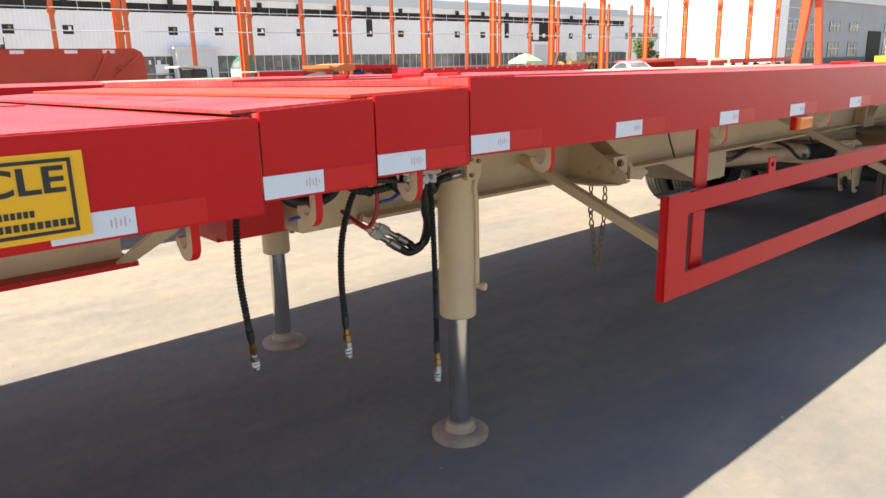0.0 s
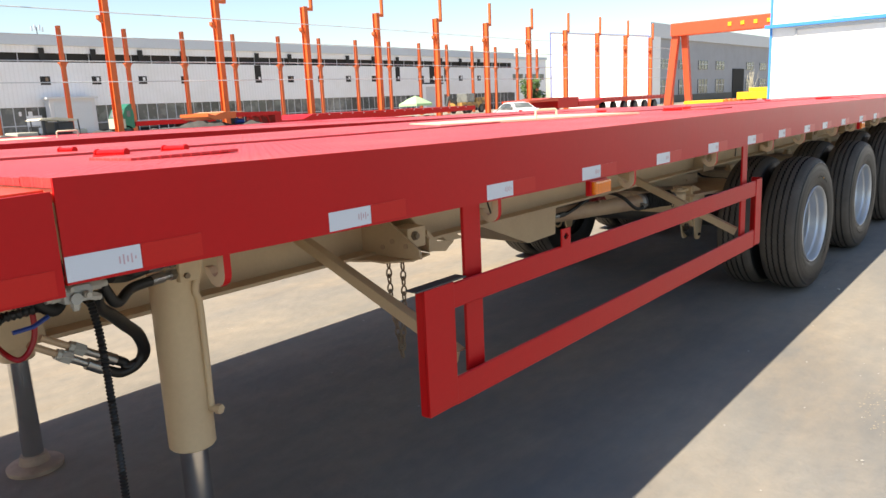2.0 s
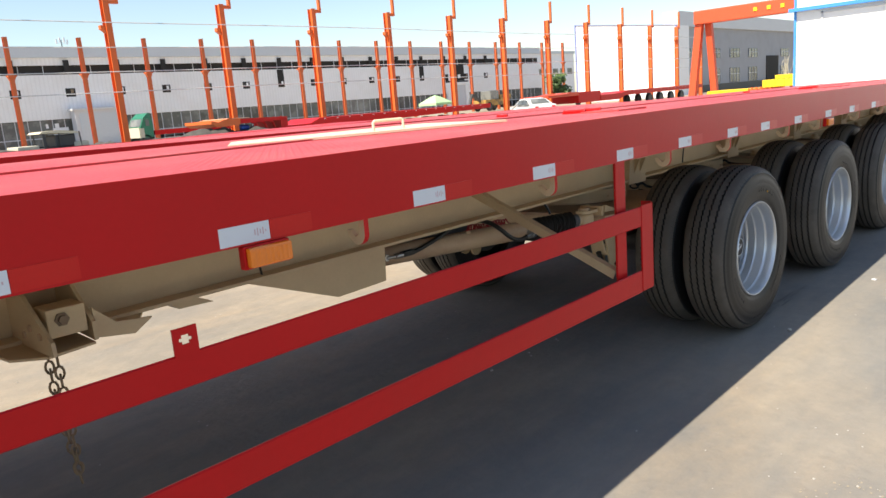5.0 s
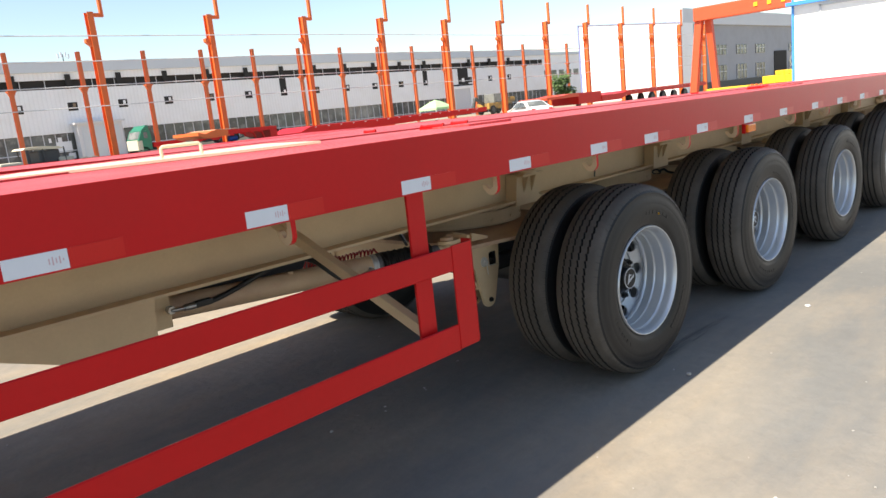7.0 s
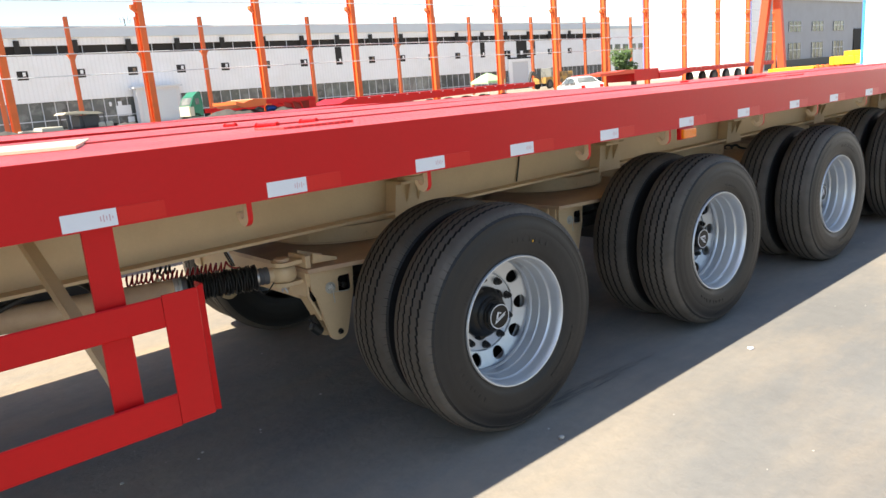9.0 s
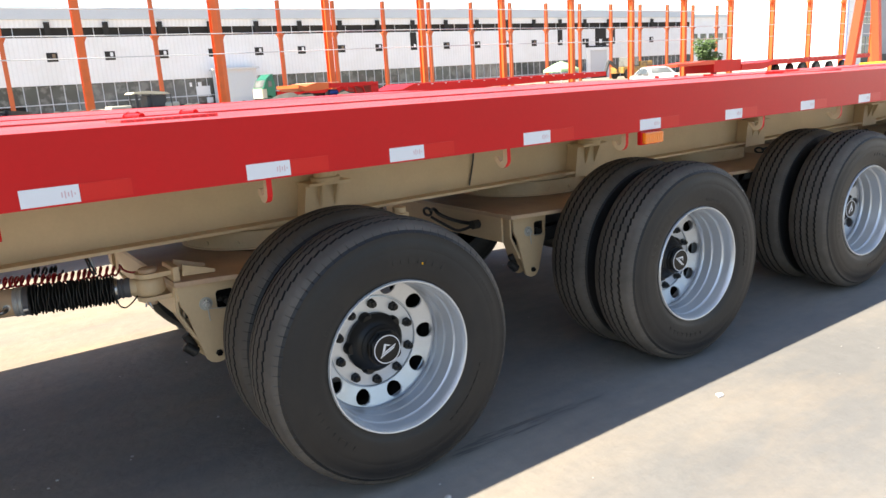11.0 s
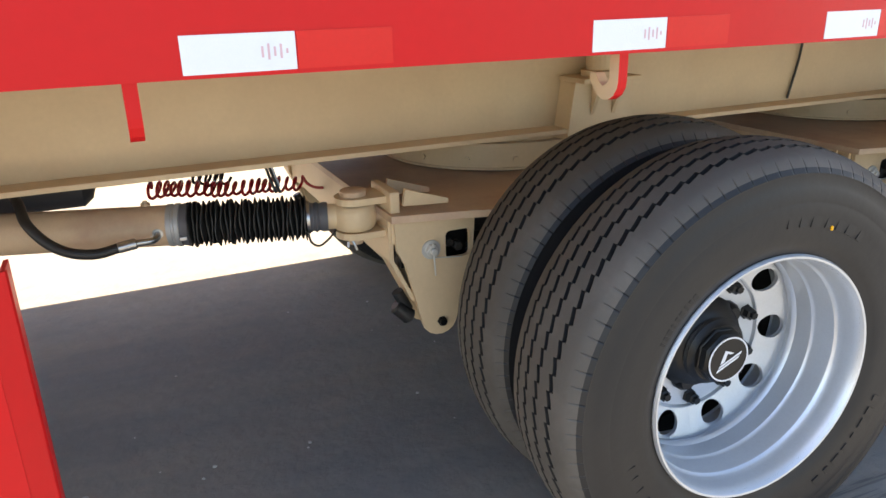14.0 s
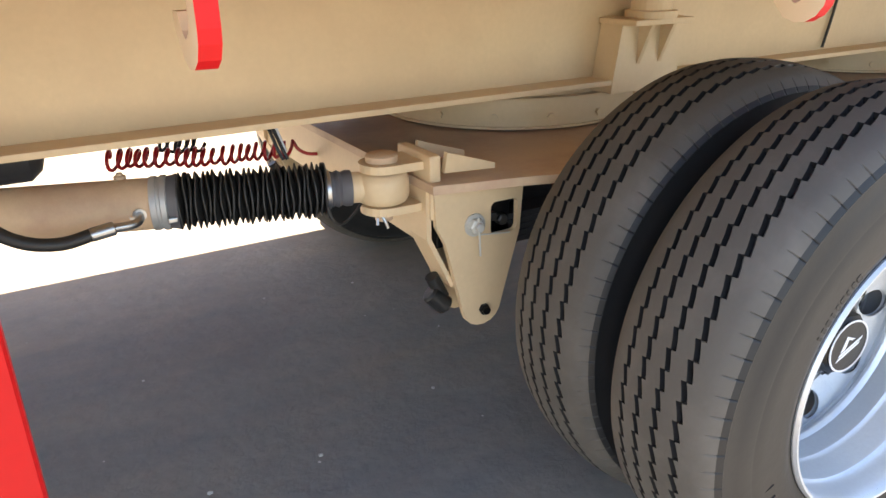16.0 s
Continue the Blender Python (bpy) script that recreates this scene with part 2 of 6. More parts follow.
def ribbed_sheet(m, pitch):
    """Upright corrugation of a sheet wall that faces along y: relief and a faint darker line in each groove."""
    n, l = m.node_tree.nodes, m.node_tree.links
    b = n["Principled BSDF"]
    old = b.inputs["Base Color"].links[0].from_socket
    tc = n.new("ShaderNodeTexCoord")
    wave = n.new("ShaderNodeTexWave")
    wave.bands_direction = "X"
    wave.inputs["Scale"].default_value = 0.314 / pitch
    wave.inputs["Distortion"].default_value = 0.0
    l.new(tc.outputs["Object"], wave.inputs["Vector"])
    nz = n.new("ShaderNodeTexNoise")
    nz.inputs["Scale"].default_value, nz.inputs["Detail"].default_value = 0.35, 6
    l.new(tc.outputs["Object"], nz.inputs["Vector"])
    low = n.new("ShaderNodeMapRange")
    low.inputs[1].default_value, low.inputs[2].default_value = 0.0, 0.25
    low.inputs[3].default_value, low.inputs[4].default_value = 0.94, 1.0
    l.new(wave.outputs["Fac"], low.inputs[0])
    tint = n.new("ShaderNodeVectorMath")
    tint.operation = "SCALE"
    l.new(old, tint.inputs[0])
    l.new(low.outputs[0], tint.inputs["Scale"])
    l.new(tint.outputs[0], b.inputs["Base Color"])
    bp = n.new("ShaderNodeBump")
    bp.inputs["Strength"].default_value, bp.inputs["Distance"].default_value = 0.5, 0.03
    l.new(wave.outputs["Fac"], bp.inputs["Height"])
    l.new(bp.outputs[0], b.inputs["Normal"])


HALL_WALL = material("white_ribbed_sheet", (0.87, 0.87, 0.88), 0.6, var=0.06, scale=0.25, second=(0.80, 0.79, 0.77), second_scale=0.35, second_amount=0.5)
ribbed_sheet(HALL_WALL, 0.42)
OFFICE_WALL = material("grey_render", (0.36, 0.37, 0.40), 0.8, var=0.08, scale=0.3, second=(0.30, 0.30, 0.32), second_scale=0.5, second_amount=0.4)
GREY_WALL = material("grey_metal_sheet", (0.60, 0.61, 0.64), 0.55, var=0.06, scale=0.3)
GREY_ROOF = material("pale_grey_fascia", (0.58, 0.62, 0.66), 0.5, var=0.05, scale=0.3)
DARK_GLASS = material("dark_window_glass", (0.10, 0.108, 0.104), 0.15, var=0.5, scale=0.6, second=(0.26, 0.27, 0.26), second_scale=0.8, second_amount=0.6, edge=(0.5, 0.6), spread=0.4)
# near-black colour that paints in the shade inside openings
HOLE_SHADE = material("painted_interior_shade", (0.03, 0.028, 0.026), 0.9, var=0.3, scale=0.6)
BLUE_TRIM = material("blue_trim", (0.05, 0.28, 0.75), 0.5)
VIOLET_TRIM = material("faded_blue_trim", (0.20, 0.23, 0.50), 0.5)
GREEN_PAINT = material("green_truck_paint", (0.02, 0.17, 0.10), 0.4)
GREEN_CLOTH = material("pale_green_canvas", (0.40, 0.62, 0.33), 0.7)
YELLOW_PAINT = material("yellow_machine_paint", (0.80, 0.50, 0.02), 0.5)
GANTRY = material("gantry_orange_red", (0.64, 0.085, 0.03), 0.5)
WHITE_PAINT = material("white_car_paint", (0.75, 0.76, 0.76), 0.25, coat=0.5)
GRAVEL = material("dark_gravel", (0.07, 0.065, 0.058), 0.9, var=0.3, scale=5, bump=0.8, bump_scale=20)
CABLE = material("pale_cable", (0.55, 0.56, 0.58), 0.5)
LEAF = material("leaf_green", (0.06, 0.11, 0.03), 0.6, var=0.3, scale=2, spread=0.2)
BARK = material("bark", (0.12, 0.09, 0.06), 0.9, var=0.3, scale=6)
CANVAS = material("dusty_canvas", (0.50, 0.47, 0.38), 0.8, var=0.12)
DIG_PAINT = material("dusty_orange_machine_paint", (0.42, 0.24, 0.06), 0.7, var=0.3, scale=1.5, second=(0.08, 0.07, 0.06), second_scale=1.2, second_amount=0.9)
DARK_METAL = material("dark_grey_metal", (0.05, 0.05, 0.052), 0.55, var=0.2)


# ---- building helpers ----
def mesh_of(bm, name, smooth=False, angle=38):
    me = bpy.data.meshes.new(name)
    bmesh.ops.recalc_face_normals(bm, faces=bm.faces)
    bm.to_mesh(me)
    bm.free()
    if smooth:
        me.polygons.foreach_set("use_smooth", [True] * len(me.polygons))
        me.set_sharp_from_angle(angle=radians(angle))
    return me


def part(name, bm, mats, parent=None, label="", smooth=False):
    me = bm if isinstance(bm, bpy.types.Mesh) else mesh_of(bm, name, smooth)
    if not len(me.materials):
        for m in mats if isinstance(mats, (list, tuple)) else [mats]:
            me.materials.append(m)
    ob = new(name, me)
    if parent:
        ob.parent = parent
    return tagged(ob, label)


def thing(name, label, category, at=(0, 0, 0), group="", kind=""):
    ob = new(name)
    ob.empty_display_size = 0.2
    ob.location = at
    return tagged(ob, label, category, group, kind)


def box(bm, x0, x1, y0, y1, z0, z1, bevel=0.0, mat=0, m=None):
    r = bmesh.ops.create_cube(bm, size=1)
    vs = r["verts"]
    for v in vs:
        v.co = Vector((x0 + (v.co.x + 0.5) * (x1 - x0), y0 + (v.co.y + 0.5) * (y1 - y0), z0 + (v.co.z + 0.5) * (z1 - z0)))
    fs = {f for v in vs for f in v.link_faces}
    if bevel:
        es = list({e for f in fs for e in f.edges})
        fs = set(bmesh.ops.bevel(bm, geom=es, offset=bevel, segments=2, affect="EDGES", profile=0.6)["faces"]) | {f for f in fs if f.is_valid}
    for f in fs:
        f.material_index = mat
    if m is not None:
        bmesh.ops.transform(bm, matrix=m, verts=list({v for f in fs for v in f.verts}))
    return fs


def ring_points(c, axis, r, seg, phase=0.0):
    axis = Vector(axis).normalized()
    u = axis.orthogonal().normalized() if abs(axis.z) > 0.99 or abs(axis.z) < 0.01 and False else axis.cross(Vector((0, 0, 1)))
    u = axis.orthogonal().normalized() if u.length < 1e-4 else u.normalized()
    w = axis.cross(u)
    return [Vector(c) + r * (math.cos(a) * u + math.sin(a) * w) for a in (2 * math.pi * (i / seg) + phase for i in range(seg))]


def loft(bm, rings, closed=True, caps=True, mat=0):
    vs = [[bm.verts.new(p) for p in ring] for ring in rings]
    n = len(vs[0])
    for a, b in zip(vs, vs[1:]):
        for i in range(n if closed else n - 1):
            f = bm.faces.new((a[i], a[(i + 1) % n], b[(i + 1) % n], b[i]))
            f.material_index = mat
    if caps:
        bm.faces.new(vs[0][::-1]).material_index = mat
        bm.faces.new(vs[-1]).material_index = mat
    return vs


def turned(bm, origin, axis, profile, seg=32, caps=True, mat=0, phase=0.0):
    """A lathe form: profile of (distance along the axis, radius)."""
    a = Vector(axis).normalized()
    return loft(bm, [ring_points(Vector(origin) + a * d, a, max(r, 1e-4), seg, phase) for d, r in profile], caps=caps, mat=mat)


def cyl(bm, p0, p1, r, seg=20, mat=0, chamfer=0.0):
    a = Vector(p1) - Vector(p0)
    L = a.length
    c = chamfer
    prof = [(0, r - c), (c, r), (L - c, r), (L, r - c)] if c else [(0, r), (L, r)]
    return turned(bm, p0, a, prof, seg, mat=mat)


def curve_points(pts, n=8):
    """Catmull-Rom through points."""
    p = [Vector(q) for q in pts]
    p = [2 * p[0] - p[1]] + p + [2 * p[-1] - p[-2]]
    out = []
    for i in range(1, len(p) - 2):
        for k in range(n):
            t = k / n
            a, b, c, d = p[i - 1:i + 3]
            out.append(0.5 * ((2 * b) + (c - a) * t + (2 * a - 5 * b + 4 * c - d) * t * t + (3 * b - a - 3 * c + d) * t ** 3))
    return out + [p[-2]]


def tube(bm, pts, r, seg=10, mat=0, rib=None):
    """A round tube along points; rib(i) may vary the radius."""
    pts = [Vector(q) for q in pts]
    t0 = (pts[1] - pts[0]).normalized()
    u = t0.orthogonal().normalized()
    rings = []
    for i, q in enumerate(pts):
        t = (pts[min(i + 1, len(pts) - 1)] - pts[max(i - 1, 0)]).normalized()
        u = (u - t * u.dot(t)).normalized()
        w = t.cross(u)
        rad = r if rib is None else r * rib(i)
        rings.append([q + rad * (math.cos(2 * math.pi * k / seg) * u + math.sin(2 * math.pi * k / seg) * w) for k in range(seg)])
    return loft(bm, rings, mat=mat)


def prism(bm, pts, way, mat=0, side_mat=None):
    """A flat outline given thickness along way."""
    a = [bm.verts.new(Vector(p)) for p in pts]
    b = [bm.verts.new(Vector(p) + Vector(way)) for p in pts]
    bm.faces.new(a[::-1]).material_index = mat
    bm.faces.new(b).material_index = mat
    n = len(a)
    for i in range(n):
        bm.faces.new((a[i], a[(i + 1) % n], b[(i + 1) % n], b[i])).material_index = mat if side_mat is None else side_mat
    return a + b


def bar(bm, p0, p1, w, h, mat=0, up=(0, 0, 1)):
    """A rectangular bar from p0 to p1."""
    p0, p1 = Vector(p0), Vector(p1)
    t = (p1 - p0).normalized()
    s = t.cross(Vector(up)).normalized()
    n = s.cross(t)
    ring = lambda c: [c + s * w / 2 + n * h / 2, c - s * w / 2 + n * h / 2, c - s * w / 2 - n * h / 2, c + s * w / 2 - n * h / 2]
    return loft(bm, [ring(p0), ring(p1)], mat=mat)


def beam_i(bm, x0, x1, y, z0, z1, width=0.2, tf=0.016, tw=0.012, mat=0):
    box(bm, x0, x1, y - width / 2, y + width / 2, z0, z0 + tf, mat=mat)
    box(bm, x0, x1, y - width / 2, y + width / 2, z1 - tf, z1, mat=mat)
    box(bm, x0, x1, y - tw / 2, y + tw / 2, z0 + tf, z1 - tf, mat=mat)


def column_h(bm, x, y, z0, z1, w, d, mat=0, tf=0.03):
    box(bm, x - w / 2, x + w / 2, y - d / 2, y - d / 2 + tf, z0, z1, mat=mat)
    box(bm, x - w / 2, x + w / 2, y + d / 2 - tf, y + d / 2, z0, z1, mat=mat)
    box(bm, x - 0.02, x + 0.02, y - d / 2 + tf, y + d / 2 - tf, z0, z1, mat=mat)

# ---- ground ----
bm = bmesh.new()
bmesh.ops.create_grid(bm, x_segments=8, y_segments=8, size=450)
part("ground", bm, CONCRETE).location.z = 0.015
tagged(bpy.data.objects["ground"], "pale sunlit concrete yard with dust and stains", "ground", kind="structure")

GZ = 0.015
rnd = random.Random(8)
# rubber scuffs beside the first wheel
b = bmesh.new()
for k in range(26):
    x0 = rnd.uniform(5.75, 6.6)
    y0 = 0.068 + rnd.uniform(-0.045, 0.045) - 0.04 * (x0 - 6.2)
    ln, w = rnd.uniform(0.08, 0.32), rnd.uniform(0.002, 0.006)
    b.faces.new([b.verts.new(q) for q in ((x0, y0, GZ + 0.003), (x0 + ln * 0.5, y0 - w - 0.02 * ln, GZ + 0.003), (x0 + ln, y0 - 0.04 * ln, GZ + 0.003), (x0 + ln * 0.5, y0 + w - 0.02 * ln, GZ + 0.003))])
tagged(part("tyre_marks", b, TYRE_MARK), "dark rubber tyre scuffs on the concrete", "tyre marks", kind="stuff")
b = bmesh.new()
for k in range(520):
    x, y = rnd.uniform(-1, 16), rnd.uniform(-3.4, 6.5)
    if k % 3 == 0:
        x, y = rnd.gauss(3.6, 0.9), rnd.gauss(-1.35, 0.35)
    r = rnd.uniform(0.0022, 0.006) * (1.8 if rnd.random() < 0.05 else 1)
    m = bmesh.ops.create_icosphere(b, subdivisions=1, radius=r)
    for v in m["verts"]:
        v.co = Vector((v.co.x * rnd.uniform(0.8, 1.4), v.co.y * rnd.uniform(0.7, 1.3), v.co.z * 0.6)) + Vector((x, y, GZ + r * 0.4))
tagged(part("pebbles", b, PEBBLE), "scattered pale pebbles and crumbs", "pebbles", kind="stuff")

# pale crust of spilt mortar, in flat crumbs
b = bmesh.new()
for k in range(420):
    a, q = rnd.uniform(0, 6.283), rnd.random() ** 0.7
    cx, cy, size = (3.45, -1.0, 0.5) if k % 4 else (2.75, -1.15, 0.35)
    x, y = cx + size * q * math.cos(a), cy + 0.55 * size * q * math.sin(a)
    r = rnd.uniform(0.002, 0.008) * (1.6 if rnd.random() < 0.06 else 1)
    ring = [(x + r * rnd.uniform(0.6, 1.3) * math.cos(t), y + 0.7 * r * rnd.uniform(0.6, 1.3) * math.sin(t)) for t in (0.2, 1.3, 2.2, 3.3, 4.3, 5.3)]
    prism(b, [(u, v, GZ + 0.0005) for u, v in ring], (0, 0, rnd.uniform(0.0006, 0.0015)))
tagged(part("mortar_crumbs", b, CRUMB), "pale crust of spilt mortar crumbs", "crumbs", kind="stuff")
for x, y, r in ((5.585, -0.172, 0.013), (4.62, -0.95, 0.008)):
    b = bmesh.new()
    bmesh.ops.create_icosphere(b, subdivisions=2, radius=r)
    for v in b.verts:
        v.co = Vector((v.co.x * (1 + 0.3 * math.sin(v.co.z * 300)), v.co.y, v.co.z * 0.75)) + Vector((x, y, GZ + 0.7 * r))
    tagged(part("stone", b, PEBBLE, smooth=True), "small pale stone on the concrete", "stone", "loose stones")
b = bmesh.new()
prism(b, [(7.03, -0.33, GZ + 0.002), (7.06, -0.335, GZ + 0.002), (7.075, -0.315, GZ + 0.002), (7.05, -0.30, GZ + 0.002)], (0.004, 0, 0.005))
tagged(part("paper_scrap", b, WHITE_TAPE), "crumpled white paper scrap on the ground", "litter")

# ---- the red flatbed trailer ----
W = 2.8                      # width over the rails
Z0, Z1 = 1.264, 1.462        # rail, bottom and top
XE = 16.0                    # rear end
AX = [5.541 + 1.783 * i for i in range(6)]
trailer = thing("flatbed_trailer", "long red multi-axle flatbed trailer with beige chassis, on support legs", "trailer")


def camber(x):
    """The deck rises a little towards its front end and sinks towards the rear."""
    return 0.022 * (1 - x / 2.6) ** 2 if x < 2.6 else min(0.0, -0.006 * (x - 4.4))


def lean(b):
    """The deck stands a little lower on its far side."""
    for v in b.verts:
        v.co.z -= 0.0096 * v.co.y
    return b


BENDS = (0.5, 1.0, 1.5, 2.0, 2.6, 4.4)


def rail(x0, x1, y, z0, z1, zl, side, cambered=False):
    """A folded side rail; zl: top at its front end; side: +1 opens to +y."""
    b = bmesh.new()
    t = 0.008
    xs = [x0] + [v for v in BENDS if x0 < v < x1] + [x1] if cambered else [x0, x1]
    c = camber if cambered else (lambda v: 0.0)
    low = [(x, y, z0 + c(x)) for x in xs]
    top = [(x, y, (z1 if x > x0 or cambered else zl) + c(x)) for x in xs]
    prism(b, low + top[::-1], (0, side * t, 0))
    yi = y + side * 0.07
    for (xa, _, za), (xb, _, zb) in zip(low, low[1:]):
        prism(b, [(xa, y + side * t, za), (xb, y + side * t, zb), (xb, y + side * t, zb + t), (xa, y + side * t, za + t)], (0, yi - y - side * t, 0))
    bmesh.ops.remove_doubles(b, verts=b.verts, dist=0.0001)
    return lean(b)


part("side_rail", rail(0, XE, 0, Z0, Z1, Z1, 1, True), RED, trailer)
part("side_rail", rail(0, XE, W, Z0, Z1, Z1, -1, True), RED, trailer)
b = bmesh.new()
box(b, XE - 0.01, XE, 0.01, W - 0.01, Z0 + camber(XE), Z1 + camber(XE))
part("end_rail", lean(b), RED, trailer)


def deck_sheet(x0, x1, y0, y1, z0, z1):
    b = bmesh.new()
    xs = [x0] + [v for v in BENDS if x0 < v < x1] + [x1]
    low, top = [(x, y0, z0 + camber(x)) for x in xs], [(x, y0, z1 + camber(x)) for x in xs]
    prism(b, low + top[::-1], (0, y1 - y0, 0))
    return lean(b)


# deck in long plates with fine seams between them
for y0, y1 in ((0.012, 0.16), (0.163, 1.297), (1.303, 2.637), (2.64, W - 0.012)):
    for x0, x1 in ((0.004, 3.2), (3.204, 6.4), (6.404, 9.6), (9.604, 12.8), (12.804, XE - 0.012)):
        lift = 0.004 if y0 > 1.0 else -0.004 if y0 > 0.1 else -0.001
        part("deck_plate", deck_sheet(x0, x1, y0, y1, Z1 - 0.02, Z1 + lift), RED_DECK, trailer)
part("deck_underlay", deck_sheet(0.01, XE - 0.012, 0.009, W - 0.009, Z1 - 0.034, Z1 - 0.022), BEIGE, trailer)
# front deck sections, stepping down, each lapped over the next
FRONT = [(-0.299, -0.006, 1.266, 1.452, 1.460), (-0.588, -0.304, 1.250, 1.434, 1.446), (-6.0, -0.593, 1.227, 1.410, 1.422)]
for k, (x0, x1, z0, zl, zr) in enumerate(FRONT):
    for y, s in ((0, 1), (W, -1)):
        part("front_rail", rail(x0, x1, y, z0, zr, zl, s), RED, trailer)
    b = bmesh.new()
    lap = 0.045 if k < 2 else 0.0
    prism(b, [(x0 - lap, 0.03, zl - 0.003), (x1, 0.03, zr - 0.003), (x1, 0.03, zr + 0.002), (x0 - lap, 0.03, zl + 0.004)], (0, W - 0.06, 0))
    prism(b, [(x0, 0.009, zl - 0.02), (x1 + 0.03, 0.009, zr - 0.02), (x1 + 0.03, 0.009, zr - 0.004), (x0, 0.009, zl - 0.004)], (0, W - 0.018, 0))
    part("front_deck_plate", lean(b), RED_ORANGE if k == 0 else RED_DECK, trailer)
for x, y0, y1, z in ((-0.40, 0.72, 1.34, 1.4385), (-0.70, 1.5, 2.2, 1.4225)):
    b = bmesh.new()
    box(b, x - 0.09, x + 0.03, y0, y1, z, z + 0.006)
    part("deck_patch", lean(b), RED_DECK, trailer)

# reflective tapes
TAPES = [-0.995, -0.591, -0.299, 0.0, 0.632, 1.289, 1.894, 2.564, 3.195, 3.814, 4.42, 5.033, 5.548, 6.169, 6.867]
TAPES += [7.515, 8.22, 8.875, 9.565] + [10.25 + 0.68 * i for i in range(9)]
for x in TAPES:
    zb = Z0 + 0.005 + (camber(x) if x >= 0 else 0)
    if x < -0.01:
        zb = [f[2] for f in FRONT if f[0] <= x + 0.01][0] + 0.005
    w = 0.144
    b = bmesh.new()
    box(b, x, x + w, -0.0015, 0.001, zb, zb + 0.048)
    tp = part("white_tape", b, WHITE_TAPE, trailer, "white reflective tape")
    b = bmesh.new()
    for k in range(5):
        xx = x + w - 0.045 + k * 0.008
        h = (0.014, 0.02, 0.012, 0.018, 0.006)[k]
        box(b, xx, xx + 0.003, -0.002, -0.0005, zb + 0.024 - h / 2, zb + 0.024 + h / 2)
    part("print_mark", b, PINK_INK, tp)
    b = bmesh.new()
    box(b, x + w + 0.002, x + w + 0.135, -0.0013, 0.001, zb, zb + 0.048)
    part("red_tape", b, RED_TAPE, trailer, "red reflective tape")

# yellow plate at the front
b = bmesh.new()
box(b, -1.51, -0.928, -0.006, -0.001, 1.244, 1.390)
plate = part("yellow_sign", b, YELLOW, trailer, "yellow plate with black print and border")
b = bmesh.new()
for x0, x1, z0, z1 in ((-1.5, -0.948, 1.374, 1.380), (-1.5, -0.948, 1.254, 1.260), (-0.954, -0.948, 1.260, 1.374)):
    box(b, x0, x1, -0.0075, -0.005, z0, z1)
part("sign_border", b, BLACK_INK, plate)


def words(text, x, z, size, parent, mat, y=-0.0072, name="lettering", squash=1.0):
    cu = bpy.data.curves.new("words", "FONT")
    cu.body, cu.size, cu.align_x, cu.extrude, cu.offset = text, size, "RIGHT", 0.0004, size * 0.02
    ob = new("words_tmp", cu)
    ob.matrix_world = Matrix.Translation((x, y, z)) @ Euler((radians(90), 0, 0)).to_matrix().to_4x4() @ Matrix.Diagonal((squash, 1, 1, 1))
    dg = bpy.context.evaluated_depsgraph_get()
    me = bpy.data.meshes.new_from_object(ob.evaluated_get(dg))
    me.transform(ob.matrix_world)
    bpy.data.objects.remove(ob)
    me.materials.clear()
    return part(name, me, mat, parent)


words("VEHICLE", -0.960, 1.325, 0.062, plate, BLACK_INK, squash=1.25)
for row, x1, z, n, pitch, w, h in (("number_row", -1.0145, 1.287, 12, 0.0095, 0.0065, 0.011), ("print_row", -0.957, 1.266, 17, 0.0118, 0.0085, 0.012)):
    b = bmesh.new()
    for k in range(n):
        box(b, x1 - k * pitch - w, x1 - k * pitch, -0.0074, -0.005, z, z + h)
    part(row, b, BLACK_INK, plate)

# chassis beams
BY = 1.02
BRACE_F = ((1.21, 0.08, 0.76), (1.298, 1.0, 1.068))
BRACE_R = ((3.905, 0.08, 0.735), (3.885, 0.985, 1.143))
for y in (BY, W - BY):
    b = bmesh.new()
    prism(b, [(-0.6, y - 0.006, 1.1), (0.04, y - 0.006, 1.1), (0.04, y - 0.006, 0.942), (XE, y - 0.006, 0.942), (XE, y - 0.006, 1.385 + camber(XE)), (4.4, y - 0.006, 1.385), (-0.6, y - 0.006, 1.385)], (0, 0.012, 0))
    beam = part("chassis_beam", b, BEIGE, trailer)
    b = bmesh.new()
    box(b, 0.04, XE, y - 0.09, y + 0.09, 0.928, 0.942, 0.002)
    part("flange", b, BEIGE, beam)
    b = bmesh.new()
    top = [(0.04, 1.385), (4.4, 1.385), (XE, 1.385 + camber(XE))]
    prism(b, [(px, y - 0.09, pz) for px, pz in top] + [(px, y - 0.09, pz + 0.014) for px, pz in top[::-1]], (0, 0.18, 0))
    part("flange", b, BEIGE, beam)
    b = bmesh.new()
    prism(b, [(-6, y - 0.09, 0.935), (-0.55, y - 0.09, 0.928), (-0.55, y - 0.09, 0.943), (-6, y - 0.09, 0.95)], (0, 0.18, 0), mat=1)
    box(b, -6, -0.57, y - 0.006, y + 0.006, 0.943, 1.37)
    part("gooseneck_beam", b, [BEIGE, RED], trailer)
for i in range(18):
    b = bmesh.new()
    x = -0.4 + i * 0.98
    low = min(0.0, camber(x))
    box(b, x - 0.004, x + 0.004, 0.03, W - 0.03, 1.30 + low, 1.40 + low)
    box(b, x - 0.04, x + 0.04, 0.03, W - 0.03, 1.292 + low, 1.30 + low)
    part("cross_member", b, BEIGE, trailer)
b = bmesh.new()
box(b, 0.10, 0.50, 1.80, 2.05, 0.735, 0.95, 0.006)
